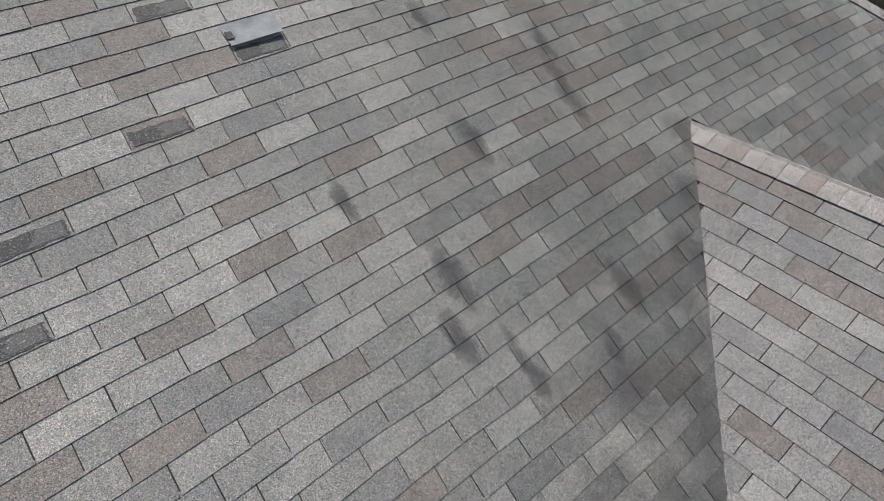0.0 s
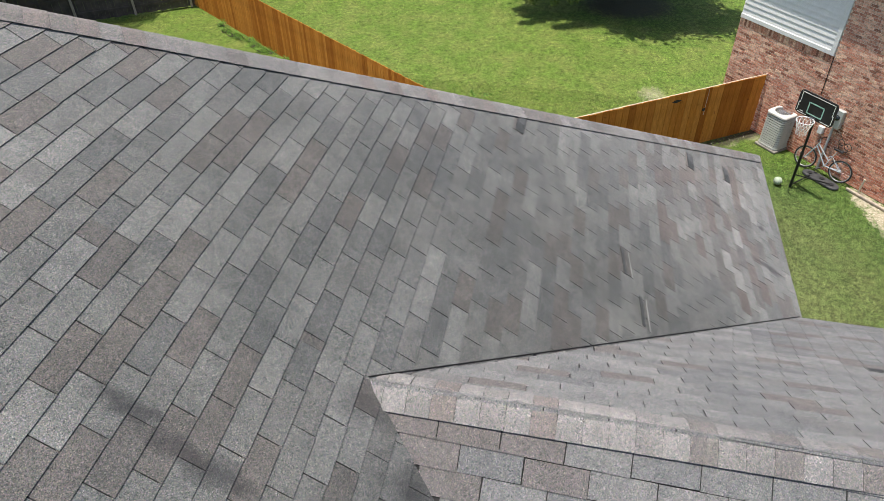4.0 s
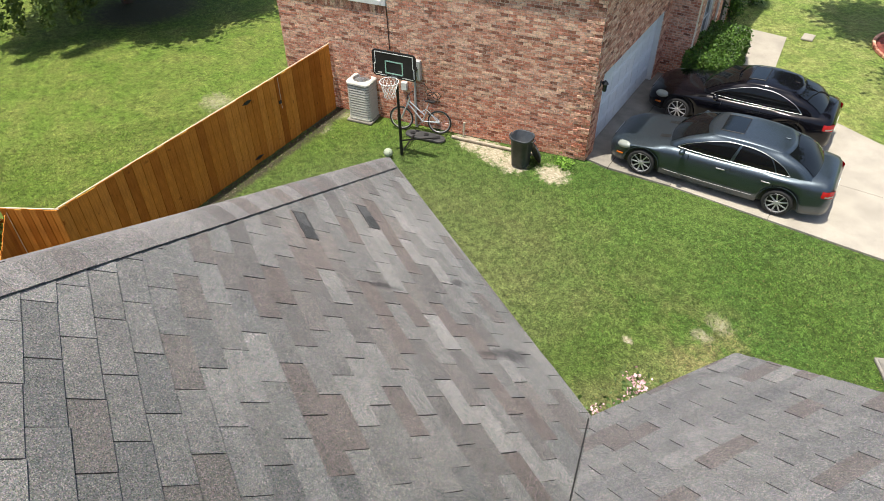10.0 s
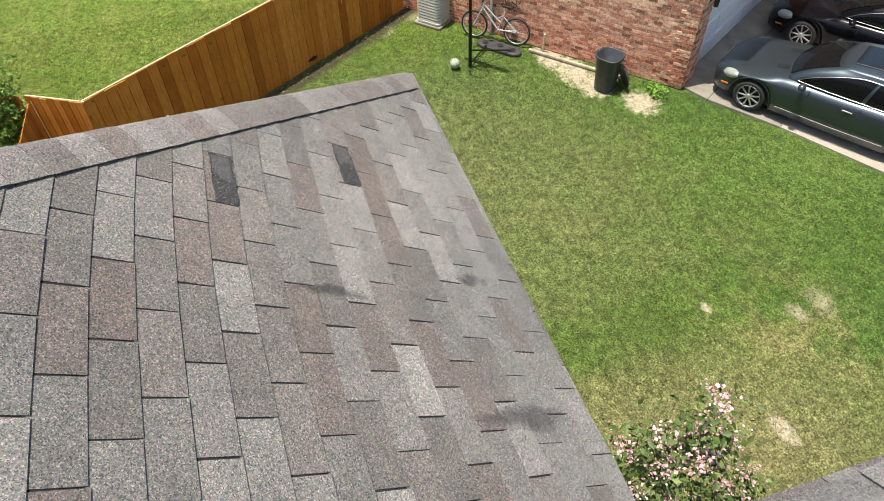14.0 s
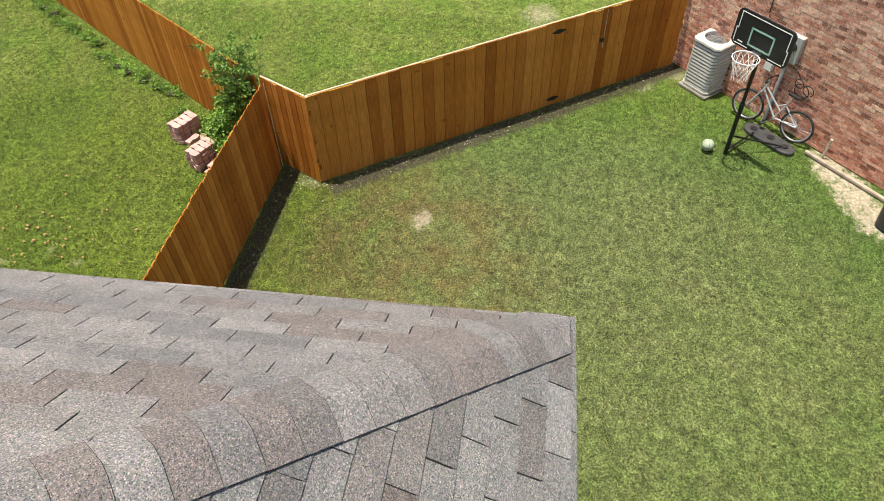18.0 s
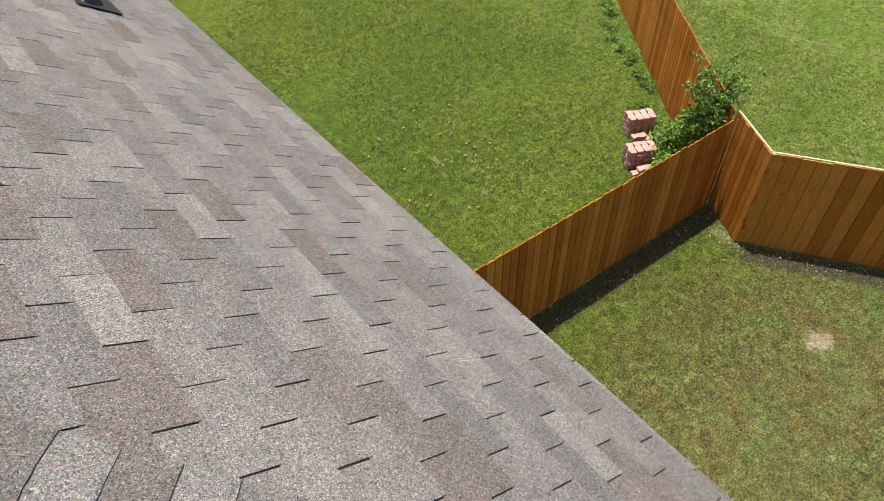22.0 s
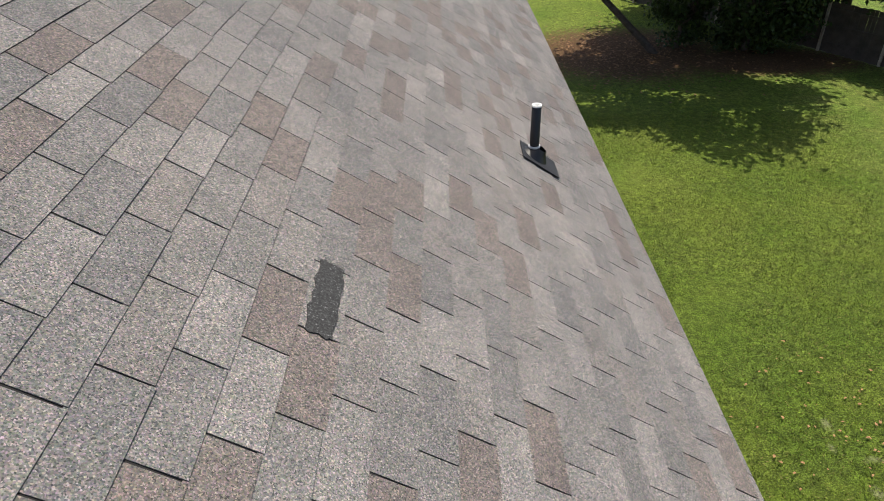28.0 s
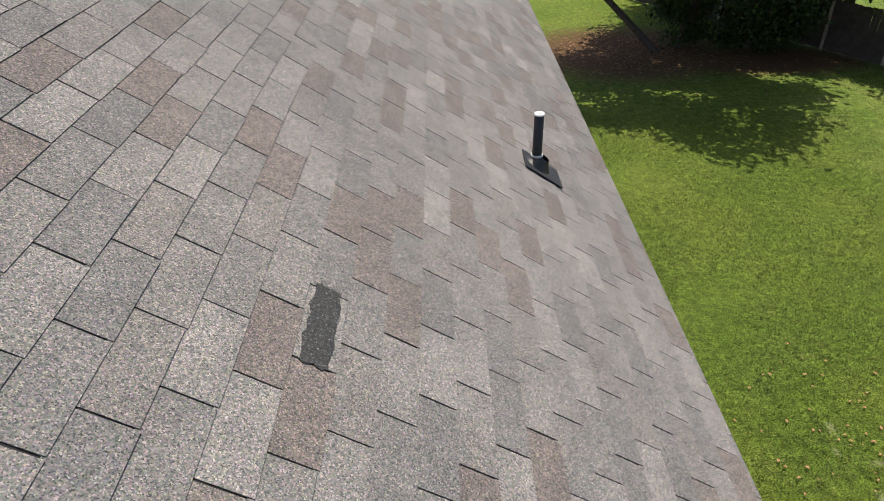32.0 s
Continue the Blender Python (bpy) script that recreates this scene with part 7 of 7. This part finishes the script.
# ---- grass blades over the lawns that the camera passes ----
def blades(n, seed):
    """Short uneven blades and tufts standing out of the lawn."""
    rng = np.random.RandomState(seed)
    x = rng.uniform(9.0, 26.0, n)
    y = rng.uniform(-13.0, 22.0, n)
    far = n // 2
    x[:far] = 9.0 + 37.0 * rng.rand(far) ** 1.6
    y[:far] = rng.uniform(-24.0, 27.0, far)
    inside_house = (x < XB - 0.3) & (y > 0.3)
    side = (x - NP.x) * -DS.y + (y - NP.y) * DS.x
    front = (x - NP.x) * OUT_F.x + (y - NP.y) * OUT_F.y
    in_nb = (side < 0.05) & (front < 0.05)
    lane = (x - 18.85) * 0.5 - (y + 7.95) * 0.866
    drive = (lane > -0.06) & (y < -7.9)
    keep = ~(inside_house | in_nb | drive)
    for cx, cy, rx, ry, k in SPOTS:
        core, rate = (0.95, 0.95) if k >= 1.0 else (0.35, 0.8 * k)
        keep &= ~((((x - cx) / rx) ** 2 + ((y - cy) / ry) ** 2 < core) & (rng.rand(n) < rate))
    keep &= ~((((x - 34.6) / 1.9) ** 2 + ((y - 0.9) / 2.3) ** 2 < 0.8) & (rng.rand(n) < 0.9))
    litter = np.maximum(1 - ((x - 18.2) / 4.9) ** 2 - ((y - 28.4) / 3.9) ** 2, 1 - ((x - 23.2) / 4.6) ** 2 - ((y - 27.0) / 1.9) ** 2)
    keep &= ~(rng.rand(n) < np.clip(0.15 + 2.2 * litter, 0, 1) * (litter > -0.3))
    x, y = x[keep], y[keep]
    n = len(x)
    a = rng.uniform(0, 2 * np.pi, n)
    w = rng.uniform(0.0045, 0.010, n)
    h = rng.uniform(0.02, 0.05, n)
    lx, ly = rng.normal(0, 0.028, n), rng.normal(0, 0.028, n)
    z = np.zeros(n) - 0.015
    v = np.stack([np.stack([x - w * np.cos(a), y - w * np.sin(a), z], 1), np.stack([x + w * np.cos(a), y + w * np.sin(a), z], 1), np.stack([x + lx, y + ly, z + h], 1)], 1).reshape(-1, 3)
    me = bpy.data.meshes.new("grass")
    me.vertices.add(3 * n)
    me.vertices.foreach_set("co", v.ravel())
    me.loops.add(3 * n)
    me.loops.foreach_set("vertex_index", np.arange(3 * n, dtype=np.int32))
    me.polygons.add(n)
    me.polygons.foreach_set("loop_start", np.arange(0, 3 * n, 3, dtype=np.int32))
    me.update(calc_edges=True)
    me.materials.append(M_BLADE)
    return tagged(new("grass", me), "short mown green grass blades", "grass", kind="stuff")


def blade_mat():
    m = Mat("grass_blade", 0.7, 0, 0.3)
    r = m.random(False)
    c = m.ramp(r, [(0.0, (0.030, 0.074, 0.012)), (0.5, (0.072, 0.136, 0.024)), (0.85, (0.150, 0.212, 0.046)), (1.0, (0.24, 0.21, 0.08))])
    xyz = m.n("ShaderNodeSeparateXYZ")
    m.l(m.place(), xyz.inputs[0])
    back = m.math("MULTIPLY", m.math("SUBTRACT", xyz.outputs[1], 0.5), 0.3, True)
    c = m.mix(m.math("MULTIPLY", back, 0.8), c, m.ramp(r, [(0.0, (0.050, 0.082, 0.006)), (0.5, (0.100, 0.138, 0.012)), (0.85, (0.168, 0.196, 0.024)), (1.0, (0.24, 0.21, 0.08))]))
    rear = m.math("MULTIPLY", m.math("SUBTRACT", xyz.outputs[1], 13.0), 0.15, True)
    c = m.mix(m.math("MULTIPLY", rear, 0.8), c, m.ramp(r, [(0.0, (0.062, 0.100, 0.008)), (0.5, (0.118, 0.164, 0.018)), (0.85, (0.190, 0.220, 0.032)), (1.0, (0.25, 0.22, 0.08))]))
    dx = m.math("DIVIDE", m.math("SUBTRACT", xyz.outputs[0], 14.8), 6.4)
    dy = m.math("DIVIDE", m.math("SUBTRACT", xyz.outputs[1], -1.9), 6.2)
    yard = m.math("SUBTRACT", 1.0, m.math("ADD", m.math("MULTIPLY", dx, dx), m.math("MULTIPLY", dy, dy)), True)
    dry = m.math("MULTIPLY", yard, m.ramp(m.noise(0.9, 5, 0.68), [(0.40, grey(0.3)), (0.62, grey(1))]), True)
    c = m.mix(m.math("MULTIPLY", dry, 0.42), c, (0.165, 0.155, 0.065))
    beyond, before = next_lawns(m, xyz.outputs[0], xyz.outputs[1])
    c = m.mix(m.math("MULTIPLY", beyond, 0.9), c, m.ramp(r, [(0.0, (0.066, 0.118, 0.016)), (0.5, (0.112, 0.174, 0.028)), (0.85, (0.176, 0.216, 0.046)), (1.0, (0.25, 0.215, 0.08))]))
    c = m.mix(m.math("MULTIPLY", before, 0.9), c, m.ramp(r, [(0.0, (0.098, 0.158, 0.032)), (0.5, (0.164, 0.230, 0.054)), (0.85, (0.244, 0.280, 0.088)), (1.0, (0.32, 0.285, 0.14))]))
    tx = m.math("DIVIDE", m.math("SUBTRACT", xyz.outputs[0], 18.2), 5.0)
    ty = m.math("DIVIDE", m.math("SUBTRACT", xyz.outputs[1], -1.2), 5.6)
    trod = m.math("SUBTRACT", 1.0, m.math("ADD", m.math("MULTIPLY", tx, tx), m.math("MULTIPLY", ty, ty)), True)
    c = m.mix(m.math("MULTIPLY", trod, 0.55), c, m.ramp(r, [(0.0, (0.062, 0.080, 0.028)), (0.6, (0.142, 0.158, 0.066)), (1.0, (0.23, 0.225, 0.115))]))
    sx = m.math("DIVIDE", m.math("SUBTRACT", xyz.outputs[0], 11.0), 2.0)
    sy = m.math("DIVIDE", m.math("SUBTRACT", xyz.outputs[1], -2.9), 4.3)
    straw = m.math("SUBTRACT", 1.0, m.math("ADD", m.math("MULTIPLY", sx, sx), m.math("MULTIPLY", sy, sy)), True)
    c = m.mix(m.math("MULTIPLY", straw, 0.68), c, (0.185, 0.172, 0.080))
    wx = m.math("DIVIDE", m.math("SUBTRACT", xyz.outputs[0], 17.6), 3.4)
    wy = m.math("DIVIDE", m.math("SUBTRACT", xyz.outputs[1], 2.0), 2.8)
    worn = m.math("SUBTRACT", 1.0, m.math("ADD", m.math("MULTIPLY", wx, wx), m.math("MULTIPLY", wy, wy)), True)
    worn = m.math("MULTIPLY", worn, m.ramp(m.noise(1.6, 5, 0.7), [(0.40, grey(0.15)), (0.60, grey(1))]), True)
    c = m.mix(m.math("MULTIPLY", worn, 0.8), c, (0.130, 0.106, 0.042))
    c = m.mix(yard, c, m.mix(1.0, c, (1.03, 1.04, 0.97), "MULTIPLY"))
    c = m.mix(1.0, c, m.ramp(m.noise(10, 4, 0.7), [(0.36, grey(0.66)), (0.60, grey(1.18))]), "MULTIPLY")
    c = m.mix(1.0, c, m.ramp(m.noise(1.7, 5, 0.7), [(0.32, grey(0.75)), (0.68, grey(1.22))]), "MULTIPLY")
    m.color(c)
    return m.m


M_BLADE = blade_mat()
blades(760000, 77)
